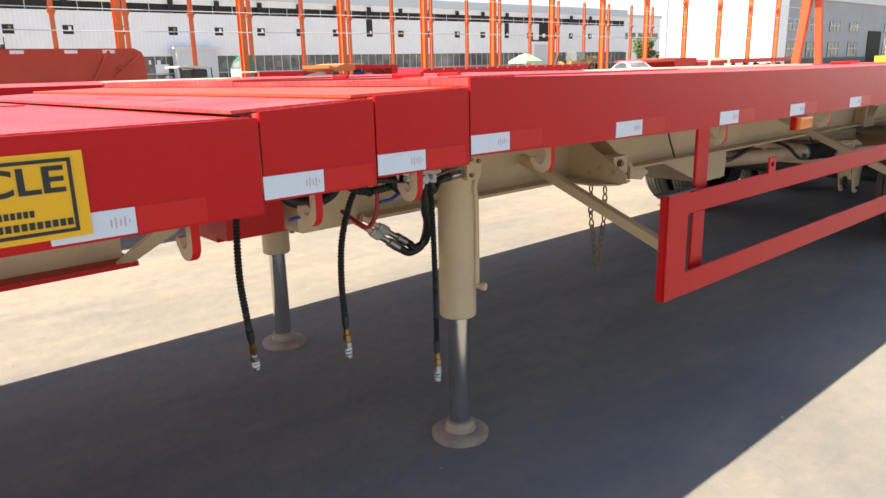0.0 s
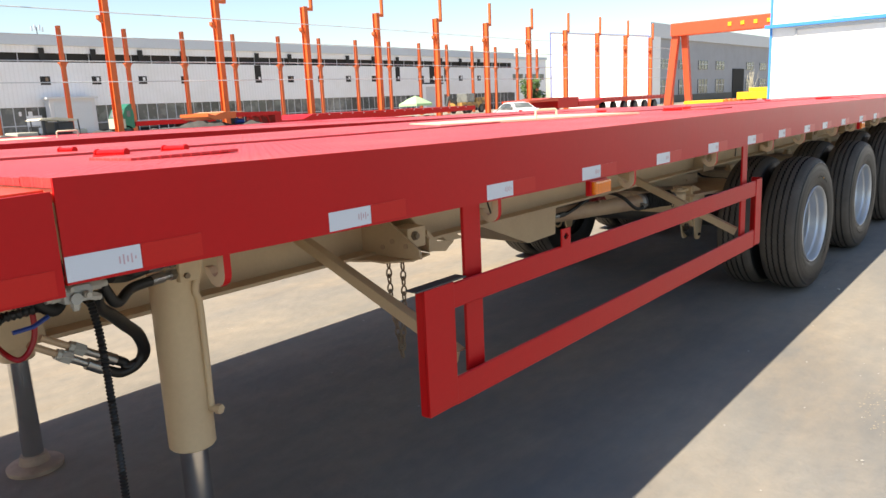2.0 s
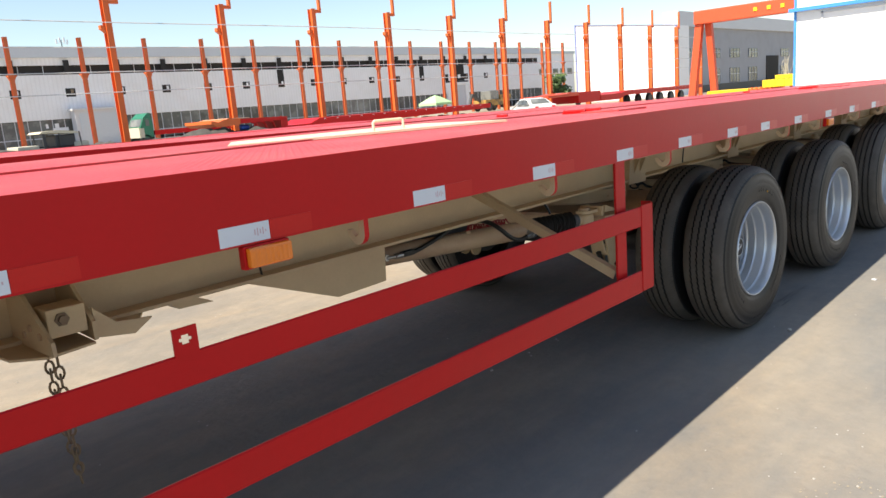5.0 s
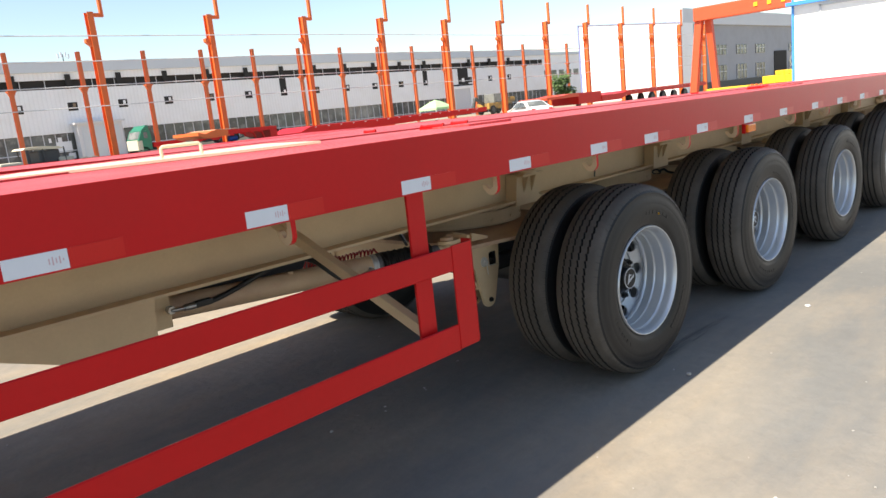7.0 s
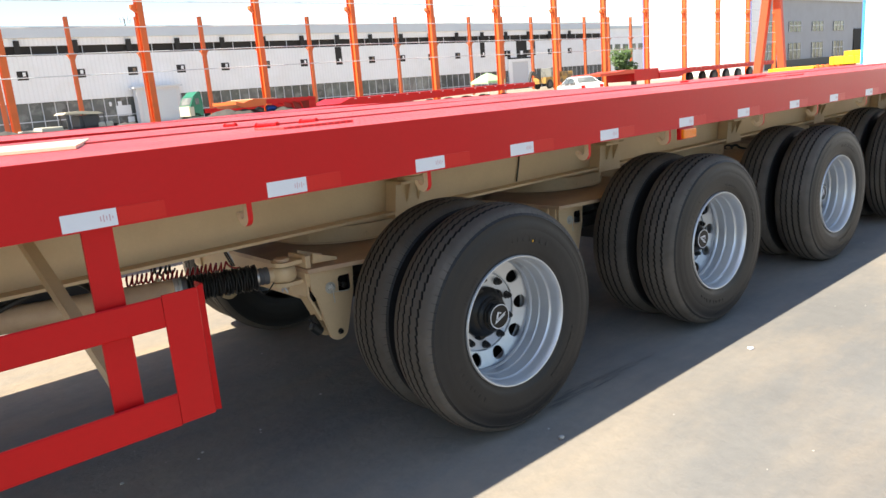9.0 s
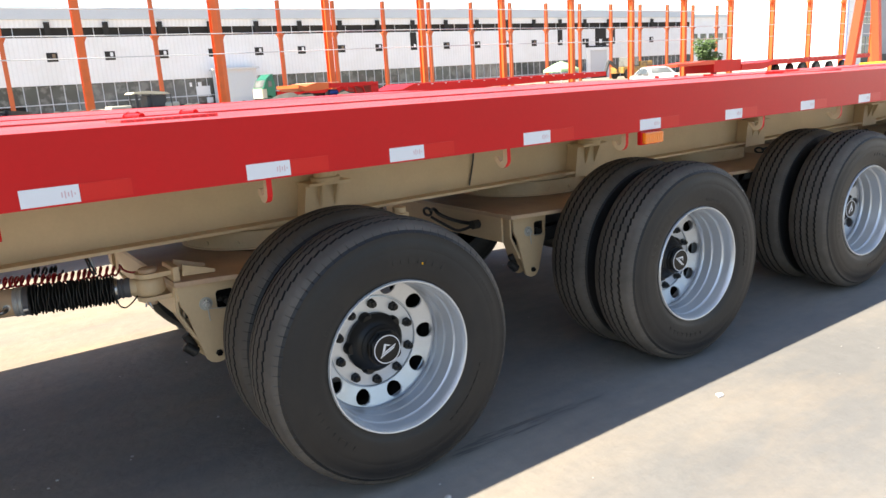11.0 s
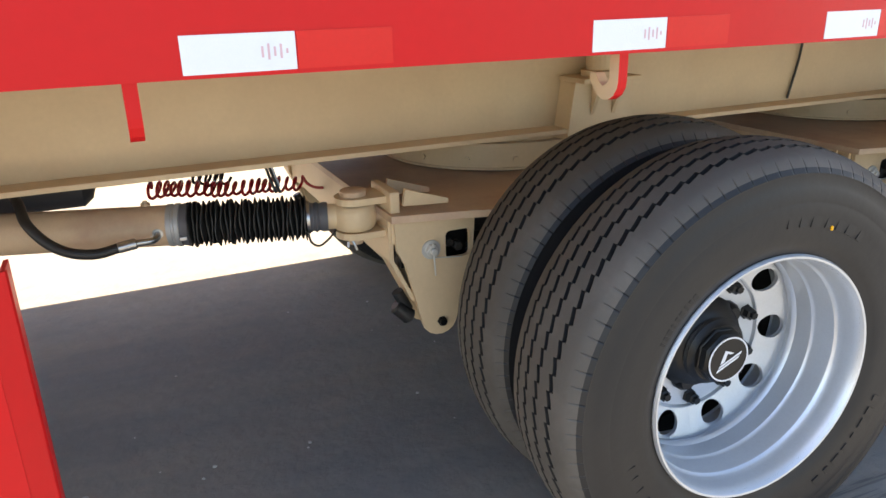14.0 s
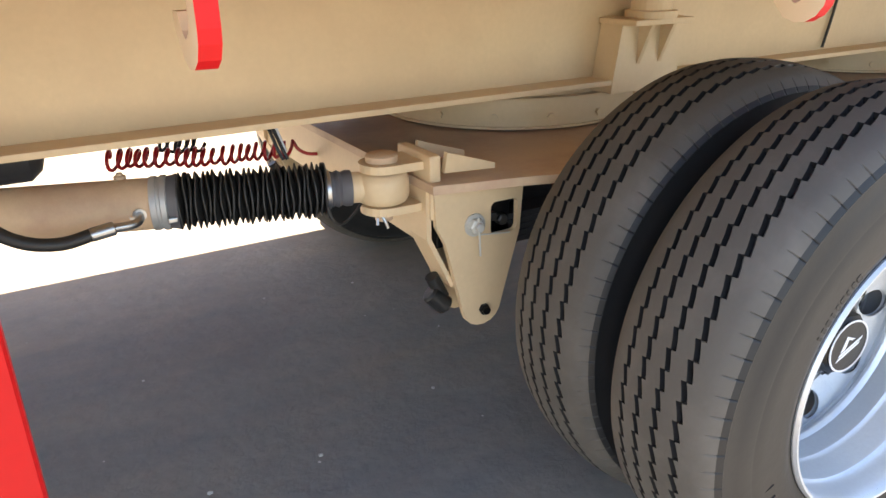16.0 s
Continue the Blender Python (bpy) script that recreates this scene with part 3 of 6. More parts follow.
part("front_box", b, RED, trailer)
b = bmesh.new()
box(b, 0.62, 1.25, 1.85, 2.05, 0.69, 1.0, 0.008)
part("leg_housing", b, BEIGE, trailer)

# rope hooks under the rail
HOOKS = [(-0.739, 1.227), (-0.455, 1.25), (-0.164, 1.266)]
HOOKS += [(x, Z0) for x in (0.342, 1.372, 2.374, 3.36, 4.357, 5.105, 6.10, 6.795, 7.88, 8.70, 9.63, 10.5, 11.5, 12.5, 13.5, 14.5)]


def hook_mesh():
    b = bmesh.new()
    outer = [(0.0, 0.004), (0.0, -0.045)]
    outer += [(0.036 - 0.036 * math.cos(a), -0.045 - 0.034 * math.sin(a)) for a in (0.35, 0.8, 1.25, 1.7, 2.2, 2.7)]
    outer += [(0.078, -0.05), (0.078, -0.036), (0.062, -0.036)]
    inner = [(0.052, -0.05), (0.042, -0.056), (0.03, -0.05), (0.024, -0.04), (0.024, 0.004)]
    prism(b, [(0, y, z) for y, z in outer + inner], (0.018, 0, 0), mat=1, side_mat=1)
    b.normal_update()
    bmesh.ops.recalc_face_normals(b, faces=b.faces)
    for f in b.faces:
        if f.normal.y < -0.3 and f.calc_center_median().y < 0.02:
            f.material_index = 0
    return mesh_of(b, "hook")


HM = hook_mesh()
for x, z in HOOKS:
    h = part("rope_hook", HM, [RED, BEIGE], trailer)
    h.location = (x - 0.009, 0.012, z + (camber(x) if x > 0 else 0))

# amber marker lamps
for x in (1.953, 6.872, 11.8):
    drop = camber(x)
    b = bmesh.new()
    box(b, x, x + 0.139, -0.004, 0.02, Z0 + drop - 0.062, Z0 + drop - 0.002, 0.004)
    lamp = part("marker_lamp", b, RED, trailer)
    b = bmesh.new()
    box(b, x + 0.006, x + 0.134, -0.024, -0.003, Z0 + drop - 0.057, Z0 + drop - 0.006, 0.007)
    lens_z0, lens_z1 = Z0 + drop - 0.05, Z0 + drop - 0.013
    ridge = [(x + 0.012, -0.0235)] + [(x + 0.013 + k * 0.007, -0.0235 if k % 2 == 0 else -0.0255) for k in range(16)] + [(x + 0.125, -0.0235), (x + 0.125, -0.020), (x + 0.012, -0.020)]
    prism(b, [(px, py, lens_z0) for px, py in ridge], (0, 0, lens_z1 - lens_z0))
    part("lamp_lens", b, AMBER, lamp, "ribbed amber lens")

# side guard
def guard_rail(z0, z1):
    """A folded rail, its front end a little further out than its rear."""
    b = bmesh.new()
    fold = [(0.016, z0 + 0.004), (0.004, z0), (0.0, z0 + 0.004), (0.0, z1 - 0.004), (0.004, z1), (0.016, z1 - 0.004)]
    fold += [(0.016, z1 - 0.008), (0.006, z1 - 0.008), (0.006, z0 + 0.008), (0.016, z0 + 0.008)]
    mid = (z0 + z1) / 2
    loft(b, [[Vector((x, y + dy, z + 0.4 * lift if z > mid else z + lift)) for dy, z in fold] for x, y, lift in ((1.108, 0.004, 0.020), (4.042, 0.012, -0.002))])
    return b


guard = part("side_guard", guard_rail(0.943, 1.037), RED, trailer)
part("bottom_rail", guard_rail(0.628, 0.733), RED, guard)
b = bmesh.new()
box(b, 0.970, 1.107, 0.0, 0.008, 0.655, 1.050, 0.002)
box(b, 0.970, 0.976, 0.009, 0.036, 0.655, 1.050)
part("front_upright", b, RED, guard)
b = bmesh.new()
box(b, 4.043, 4.150, 0.009, 0.017, 0.632, 1.04, 0.002)
prism(b, [(4.150, 0.009, 0.640), (4.178, 0.03, 0.628), (4.178, 0.03, 1.042), (4.150, 0.009, 1.042)], (0.002, 0.006, 0))
box(b, 4.172, 4.178, 0.03, 0.08, 0.630, 1.042)
part("rear_upright", b, RED, guard)
b = bmesh.new()
box(b, 0.94, 1.17, 0.002, 0.046, 1.0505, 1.055)
part("top_cap", b, DARK_METAL, guard, "dark unpainted steel strip")
for x0, x1 in ((1.213, 1.302), (3.868, 3.953)):
    b = bmesh.new()
    box(b, x0, x1, 0.040, 0.052, 0.66, Z0 + 0.006, 0.003)
    part("guard_post", b, RED, guard)
b = bmesh.new()
for x0, x1, z0, z1 in ((1.742, 1.756, 1.04, 1.108), (1.79, 1.804, 1.04, 1.108), (1.756, 1.79, 1.04, 1.066), (1.756, 1.79, 1.09, 1.108), (1.756, 1.763, 1.066, 1.0735), (1.756, 1.763, 1.0825, 1.09), (1.783, 1.79, 1.066, 1.0735), (1.783, 1.79, 1.0825, 1.09)):
    box(b, x0, x1, 0.0, 0.006, z0, z1)
part("tab_plate", b, RED, guard)
for p0, p1 in (BRACE_F, BRACE_R):
    b = bmesh.new()
    p0, p1 = Vector(p0), Vector(p1)
    bar(b, p0, p1, 0.006, 0.042)
    bar(b, p0 + Vector((0.019, 0, 0.02)), p1 + Vector((0.019, 0, 0.02)), 0.034, 0.006)
    part("guard_brace", b, BEIGE, trailer)


# support legs
def leg(y, out):
    """A hydraulic support leg with its foot; out: the side that its pipe is on."""
    x = 0.572
    b = bmesh.new()
    turned(b, (x, y, 0.545), (0, 0, 1), [(0, 0.068), (0.006, 0.073), (0.55, 0.073), (0.56, 0.075), (0.66, 0.075)], 32)
    l = part("support_leg", b, BEIGE, trailer, smooth=True)
    b = bmesh.new()
    turned(b, (x, y, 0.06), (0, 0, 1), [(0, 0.044), (0.49, 0.044)], 32)
    part("leg_rod", b, CHROME, l, "chromed piston rod", smooth=True)
    b = bmesh.new()
    turned(b, (x, y, 0.0), (0, 0, 1), [(0.014, 0.117), (0.034, 0.119), (0.040, 0.113), (0.047, 0.066), (0.084, 0.056), (0.086, 0.045)], 36)
    part("leg_foot", b, FOOT_PAINT, l, "round scuffed dusty foot", smooth=True)
    b = bmesh.new()
    px, py = x + 0.035, y - out * 0.070
    tube(b, curve_points([(px, py, 1.2), (px + 0.012, py - out * 0.01, 1.14), (px - 0.01, py - out * 0.004, 1.06), (px + 0.004, py, 1.0), (px + 0.004, py, 0.68)], 6), 0.011, 10)
    cyl(b, (px, y - out * 0.05, 0.672), (px + 0.012, y - out * 0.092, 0.672), 0.012, 12)
    cyl(b, (px + 0.01, y - out * 0.088, 0.672), (px + 0.016, y - out * 0.106, 0.672), 0.016, 6)
    part("leg_pipe", b, BEIGE, l, smooth=True)
    return l


leg(0.675, 1)
leg(2.118, 1)
b = bmesh.new()
box(b, 0.47, 0.68, 0.66, 1.01, 1.16, 1.262, 0.006)
part("leg_mount", b, BEIGE, trailer)
b = bmesh.new()
box(b, 0.545, 0.612, 0.583, 0.66, 1.095, 1.19, 0.004)
port = part("port_block", b, BEIGE, trailer)
for x, z in ((0.56, 1.175), (0.6, 1.165), (0.565, 1.115)):
    b = bmesh.new()
    cyl(b, (x, 0.584, z), (x, 0.573, z), 0.009, 6)
    part("port_bolt", b, RUSTY, port)


# ---- wheels ----
TR, TW = 0.518, 0.270
HZ = 0.536               # axle height
STEER = -0.05            # the bogies stand a little steered


def tyre_mesh():
    """Tread with four saw-tooth grooves, shoulder nicks, raised print; axis y, the outer face at y = 0."""
    b = bmesh.new()
    teeth, phases = 88, (0.0, 0.45, 0.80, 0.90, 0.955)
    nseg = teeth * len(phases)
    half = TW / 2
    gro = (-0.065, -0.022, 0.021, 0.063)
    rows = []
    prof_out = [(0.014, 0.283), (0.016, 0.297), (0.006, 0.315), (0.001, 0.330), (0.0, 0.346), (-0.004, 0.382), (-0.0045, 0.405), (-0.0036, 0.409), (-0.0036, 0.412), (-0.0040, 0.416), (0.0, 0.442),
                (0.006, 0.464), (0.0045, 0.469), (0.0105, 0.480), (0.017, 0.4885), (0.025, 0.4965), (0.035, 0.503)]
    for k in range(nseg):
        step, ph = divmod(k, len(phases))
        a = 2 * math.pi * (step + phases[ph]) / teeth
        zig = (-0.0044, -0.001, 0.003, 0.0044, 0.0044)[ph]
        nick = 0.0034 if ph == 4 else 0.0
        pts = [(y + (nick if 0.475 < r < 0.492 else 0), r) for y, r in prof_out]
        crown = lambda yy: TR - 0.015 * (abs(yy - half) / 0.1) ** 2.2
        for g in gro:
            c = half + g + zig
            for dy, dep in ((-0.0054, 0), (-0.0043, 0.013), (0.0043, 0.013), (0.0054, 0)):
                pts.append((c + dy, crown(c + dy) - dep))
        pts += [(TW - y - (nick if 0.475 < r < 0.492 else 0), r) for y, r in reversed(prof_out)]
        rows.append([Vector((r * math.sin(a), y, r * math.cos(a))) for y, r in pts])
    vs = [[b.verts.new(p) for p in row] for row in rows]
    n, m = len(vs[0]), len(prof_out)
    for k in range(nseg):
        p, q = vs[k], vs[(k + 1) % nseg]
        for i in range(n - 1):
            f = b.faces.new((p[i], p[i + 1], q[i + 1], q[i]))
            f.material_index = 1 if m - 4 <= i < n - m + 3 and (i < m or i >= n - m or (i - m) % 4 == 3) else 0
    # raised print on the wall, as plain bars
    for a0, cnt, r, h in ((0.28, 7, 0.374, 0.015), (2.2, 8, 0.374, 0.015), (4.1, 7, 0.374, 0.015), (1.3, 10, 0.43, 0.006), (3.3, 12, 0.43, 0.006), (5.5, 9, 0.335, 0.006)):
        for k in range(cnt):
            wide = (0.5 + 0.2 * (k % 3)) * h
            a = a0 + 2.4 * h * k / r
            u, w = Vector((math.sin(a), 0, math.cos(a))), Vector((math.cos(a), 0, -math.sin(a)))
            c = u * r + Vector((0, -0.0040 if 0.34 < r < 0.4 else -0.0022 if r > 0.4 else -0.0004, 0))
            prism(b, [c + u * h - w * wide, c + u * h + w * wide, c - u * h + w * wide, c - u * h - w * wide], (0, 0.004, 0))
    return mesh_of(b, "tyre", True)


def rim_mesh():
    """Steel disc wheel, deep dish: barrel, lip and disc with round hand holes."""
    b = bmesh.new()
    seg = 80
    prof = [(0.262, 0.298), (0.258, 0.304), (0.25, 0.2955), (0.13, 0.2935), (0.03, 0.295), (0.012, 0.306), (-0.006, 0.3085), (-0.0125, 0.305), (-0.0115, 0.300), (-0.002, 0.2945), (0.012, 0.2915), (0.034, 0.2905),
            (0.046, 0.2898), (0.052, 0.2872), (0.056, 0.2840), (0.062, 0.2826), (0.105, 0.2815), (0.112, 0.2792), (0.116, 0.2766), (0.122, 0.2756), (0.160, 0.2745), (0.166, 0.2705),
            (0.171, 0.2685), (0.177, 0.2685), (0.181, 0.2730), (0.185, 0.2785), (0.192, 0.2790)]
    turned(b, (0, 0, 0), (0, 1, 0), prof, seg, caps=False)
    # disc with ten holes, in sectors
    nh, rh, ro, ri, rc = 10, 0.0340, 0.279, 0.197, 0.2365
    y_out, y_in = 0.192, 0.217
    depth = lambda r: y_out + (y_in - y_out) * (ro - r) / (ro - ri)
    half = math.pi / nh * rc
    corners = [math.atan2(v, u) % (2 * math.pi) for u in (ro - rc, ri - rc) for v in (half, -half)]
    angles = sorted(corners + [2 * math.pi * (k + 0.5) / 24 for k in range(24)])
    m = len(angles)
    for back in (0.0, 0.01):
        for h in range(nh):
            a0 = 2 * math.pi * h / nh
            hole, edge = [], []
            for t in angles:
                u, v = math.cos(t), math.sin(t)
                s = min((ro - rc) / u if u > 1e-6 else ((rc - ri) / -u if u < -1e-6 else 9), half / abs(v) if abs(v) > 1e-6 else 9)
                hole.append((rc + rh * u, a0 + rh * v / rc))
                edge.append((rc + s * u, a0 + s * v / rc))
            P = lambda ra: Vector((ra[0] * math.sin(ra[1]), depth(ra[0]) + back, ra[0] * math.cos(ra[1])))
            hv = [b.verts.new(P(q)) for q in hole]
            ev = [b.verts.new(P(q)) for q in edge]
            for k in range(m):
                b.faces.new((hv[k], hv[(k + 1) % m], ev[(k + 1) % m], ev[k]))
    turned(b, (0, 0, 0), (0, 1, 0), [(0.217, 0.197), (0.211, 0.195), (0.210, 0.191), (0.218, 0.188), (0.219, 0.10)], seg, caps=False)
    turned(b, (0, 0, 0), (0, 1, 0), [(0.227, 0.201), (0.233, 0.10)], seg, caps=False)
    bmesh.ops.remove_doubles(b, verts=b.verts, dist=0.0004)
    bmesh.ops.scale(b, vec=(0.958, 1, 0.958), verts=b.verts)
    me = mesh_of(b, "rim", True, 20)
    for f in me.polygons:
        c = f.center
        if c.y > 0.191 and 0.185 < math.hypot(c.x, c.z) < 0.267:
            f.use_smooth = False
    return me


def hub_mesh():
    b = bmesh.new()
    turned(b, (0, 0, 0), (0, 1, 0), [(0.226, 0.121), (0.196, 0.120), (0.190, 0.113), (0.172, 0.102), (0.165, 0.088), (0.160, 0.080), (0.154, 0.084), (0.148, 0.079), (0.142, 0.084), (0.136, 0.076), (0.13, 0.072)], 40)
    for k in range(5):
        a = 2 * math.pi * k / 5
        c = Vector((0.104 * math.sin(a), 0.215, 0.104 * math.cos(a)))
        turned(b, c, (0, -1, 0), [(0, 0.030), (0.020, 0.028), (0.032, 0.020)], 14)
    turned(b, (0, 0, 0), (0, 1, 0), [(0.14, 0.070), (0.126, 0.070), (0.124, 0.067), (0.108, 0.066), (0.102, 0.06)], 8)
    return mesh_of(b, "hub", True)


def badge_mesh():
    b = bmesh.new()
    turned(b, (0, 0.0985, 0), (0, 1, 0), [(0, 0.0535), (0.0, 0.057), (0.002, 0.057), (0.002, 0.0535)], 36, caps=False)
    c, s = math.cos(0.14), math.sin(0.14)
    R = lambda x, z: (x * c - z * s, 0.0985, x * s + z * c)
    for quad in (((-0.042, -0.0135), (0.026, -0.0135), (0.030, -0.0090), (-0.036, -0.0090)), ((-0.033, -0.0065), (0.035, -0.0065), (0.040, -0.0020), (-0.028, -0.0020)),
                 ((-0.025, 0.001), (-0.012, 0.001), (0.003, 0.017), (0.0, 0.027)), ((0.0, 0.027), (0.003, 0.017), (0.009, 0.010), (0.020, 0.006))):
        prism(b, [R(*q) for q in quad], (0, 0.002, 0))
    return mesh_of(b, "badge")


TYM, RIM, HUB, BDG = tyre_mesh(), rim_mesh(), hub_mesh(), badge_mesh()
b = bmesh.new()
turned(b, (0, 0.0995, 0), (0, 1, 0), [(0, 0.0534), (0.003, 0.0534)], 36)
CAPM = mesh_of(b, "cap_face")
b = bmesh.new()
turned(b, (0, 0, 0), (0, 1, 0), [(0.206, 0.021), (0.199, 0.020), (0.197, 0.0165), (0.181, 0.016), (0.178, 0.011), (0.170, 0.010)], 6)
NUTM = mesh_of(b, "nut")


def wheel(x, side, parent, turn):
    """Twin wheel at an axle end; side 0: outer face near y = 0, side 1: the far end."""
    swing = 1.26 * math.sin(-STEER)
    base = Matrix.Translation((x, 0.003, HZ)) if side == 0 else Matrix.Translation((x + 2 * swing, W - 0.003, HZ)) @ Euler((0, 0, math.pi)).to_matrix().to_4x4()
    w = part("wheel", TYM, [TYRE, TREAD], parent)
    w.matrix_basis = base @ Euler((0, 0, STEER)).to_matrix().to_4x4() @ Euler((0, turn, 0)).to_matrix().to_4x4()
    pieces = [("rim", RIM, SILVER, (0, 0.018, 0)), ("hub", HUB, BLACK_PAINT, (0, 0.024, 0)), ("hub_face", CAPM, BLACK_PAINT, (0, 0.023, 0)), ("hub_badge", BDG, WHITE_TAPE, (0, 0.023, 0)),
              ("inner_tyre", TYM, [TYRE, TREAD], (0, 0.322, 0))]
    for name, me, mt, off in pieces:
        p = part(name, me, mt, w)
        p.location = off
    if side == 0:
        for k in range(10):
            a = 2 * math.pi * (k + 0.5) / 10
            p = part("wheel_nut", NUTM, BLACK_PAINT, w)
            p.location = (0.158 * math.sin(a), 0.034, 0.158 * math.cos(a))
    return w


WX = [5.543 + 1.80 * i for i in range(6)]
for i, x in enumerate(WX):
    first = wheel(x, 0, trailer, (-0.30, 0.9, 2.2, 0.9, 3.0, 4.0)[i])
    wheel(x, 1, trailer, 0.7 * i)
    if i == 0:
        b = bmesh.new()
        box(b, x + 0.104, x + 0.109, -0.0095, -0.0045, HZ + 0.340, HZ + 0.350, 0.002)
        part("paint_dab", b, YELLOW, first, "small yellow paint dab").matrix_parent_inverse = first.matrix_basis.inverted()
    b = bmesh.new()
    cyl(b, (x, 0.2, HZ), (x, W - 0.2, HZ), 0.075, 16)
    cyl(b, (x, 0.45, HZ), (x, 0.62, HZ), 0.19, 24, chamfer=0.01)
    cyl(b, (x, W - 0.62, HZ), (x, W - 0.45, HZ), 0.19, 24, chamfer=0.01)
    part("axle", b, DARK_METAL, trailer, smooth=True)


# ---- steering bogies ----
def bogie(x):
    """Turntable, its plate, hanger brackets and the post over the wheel."""
    cx, cy = x + 0.063, W / 2
    b = bmesh.new()
    turned(b, (cx, cy, 0.812), (0, 0, 1), [(0, 0.409), (0.006, 0.409), (0.008, 0.405), (0.085, 0.405), (0.087, 0.385), (0.114, 0.385)], 64)
    for k in range(16):
        a = 2 * math.pi * k / 16 + 0.1
        c = Vector((cx + 0.40 * math.cos(a), cy + 0.40 * math.sin(a), 0.845))
        cyl(b, c, c + Vector((0.012 * math.cos(a), 0.012 * math.sin(a), 0)), 0.011, 6)
    ring = part("turntable", b, BEIGE, trailer, smooth=True)
    b = bmesh.new()
    x0 = x - 0.575
    xf, yf = (x - 0.634, 0.70) if x > 6 else (x - 0.588, 0.735)
    pts = [(xf, yf, 0), (xf + 0.2, yf - 0.045, 0), (x0 + 0.42, 0.62, 0), (x0 + 0.75, 0.62, 0), (x0 + 0.9, 0.74, 0), (x0 + 1.1, 0.9, 0), (x0 + 1.1, W - 0.9, 0), (x0 + 0.27, W - 0.70, 0), (xf, W - 0.70, 0)]
    prism(b, [(px, py, 0.786) for px, py, _ in pts], (0, 0, 0.02))
    plate = part("turntable_plate", b, BEIGE_WORN, trailer)
    b = bmesh.new()
    box(b, xf + 0.014, xf + 0.026, 0.80, W - 0.80, 0.645, 0.785, 0.002)
    part("bogie_front_plate", b, BEIGE, trailer)
    b = bmesh.new()
    box(b, x0 + 0.30, x0 + 0.62, 0.95, W - 0.95, 0.62, 0.784, 0.004)
    part("bogie_cross_beam", b, DARK_METAL, trailer)
    if x > 6:
        b = bmesh.new()
        tube(b, curve_points([(xf - 0.02, 1.42, 0.755), (xf - 0.035, 1.36, 0.775), (xf - 0.03, 1.32, 0.75), (xf - 0.03, 1.22, 0.735), (xf - 0.03, 1.1, 0.73), (xf - 0.01, 1.01, 0.727)], 6), 0.011, 8)
        tube(b, curve_points([(xf - 0.02, 1.02, 0.715), (xf - 0.03, 1.08, 0.69), (xf - 0.03, 1.16, 0.675), (xf - 0.03, 1.3, 0.70), (xf - 0.03, 1.4, 0.72)], 6), 0.009, 8)
        cyl(b, (xf + 0.013, 1.0, 0.725), (xf - 0.03, 1.0, 0.725), 0.026, 12)
        tube(b, [Vector((xf - 0.03, 1.44 + 0.04 * math.cos(k * 0.45), 0.75 + 0.022 * math.sin(k * 0.45))) for k in range(29)], 0.008, 8)
        part("brake_hose", b, RUBBER, trailer, smooth=True)
    for s in (1, -1):
        yy = lambda v: v if s == 1 else W - v
        b = bmesh.new()
        out = [(x0 + 0.0, 0.786), (x0 + 0.005, 0.70)]
        tip = (x0 + 0.128, 0.472)
        out += [(tip[0] - 0.052 * math.cos(a), tip[1] - 0.045 * math.sin(a)) for a in [math.pi * k / 8 + 0.12 for k in range(8)]]
        out += [(x0 + 0.235, 0.66), (x0 + 0.242, 0.786)]
        low = [(px, pz) for px, pz in out if pz < 0.655]
        lower = [(x0 + 0.028, 0.655)] + [q for q in low if q[0] < x0 + 0.3] + [(x0 + 0.2335, 0.655)]
        for poly in (lower, [(x0 + 0.028, 0.655), (x0 + 0.150, 0.655), (x0 + 0.150, 0.786), (x0, 0.786), (x0 + 0.005, 0.70)],
                     [(x0 + 0.150, 0.735), (x0 + 0.225, 0.735), (x0 + 0.225, 0.786), (x0 + 0.150, 0.786)],
                     [(x0 + 0.225, 0.655), (x0 + 0.2335, 0.655), (x0 + 0.242, 0.786), (x0 + 0.225, 0.786)]):
            prism(b, [(px, yy(0.755), pz) for px, pz in poly], (0, s * 0.014, 0))
        for cx, cz, sx, sz in ((0.150, 0.655, 1, 1), (0.225, 0.655, -1, 1), (0.150, 0.735, 1, -1), (0.225, 0.735, -1, -1)):
            arc = [(cx + sx * 0.014 * (1 - math.sin(q)), cz + sz * 0.014 * (1 - math.cos(q))) for q in (0, 0.39, 0.785, 1.18, 1.571)]
            prism(b, [(x0 + px, yy(0.7551), pz) for px, pz in [(cx, cz)] + arc], (0, s * 0.0138, 0))
        h = part("hanger_bracket", b, BEIGE, trailer)
        b = bmesh.new()
        prism(b, [(px, yy(0.86), pz) for px, pz in out], (0, s * 0.014, 0))
        part("inner_cheek", b, BEIGE, h)
        b = bmesh.new()
        prism(b, [(x0 - 0.012, yy(0.77), 0.785), (x0 - 0.012, yy(0.77), 0.67), (x0 + 0.05, yy(0.77), 0.54), (x0 + 0.062, yy(0.77), 0.54), (x0, yy(0.77), 0.67), (x0, yy(0.77), 0.785)], (0, s * 0.085, 0))
        part("front_web", b, BEIGE, h)
        b = bmesh.new()
        box(b, x0 + 0.03, x0 + 0.235, min(yy(0.80), yy(0.85)), max(yy(0.80), yy(0.85)), 0.63, 0.76, 0.003)
        part("spring_block", b, BLACK_PAINT, h)
        b = bmesh.new()
        turned(b, (x0 + 0.105, yy(0.755), 0.69), (0, -s, 0), [(0, 0.0275), (0.004, 0.0275)], 24)
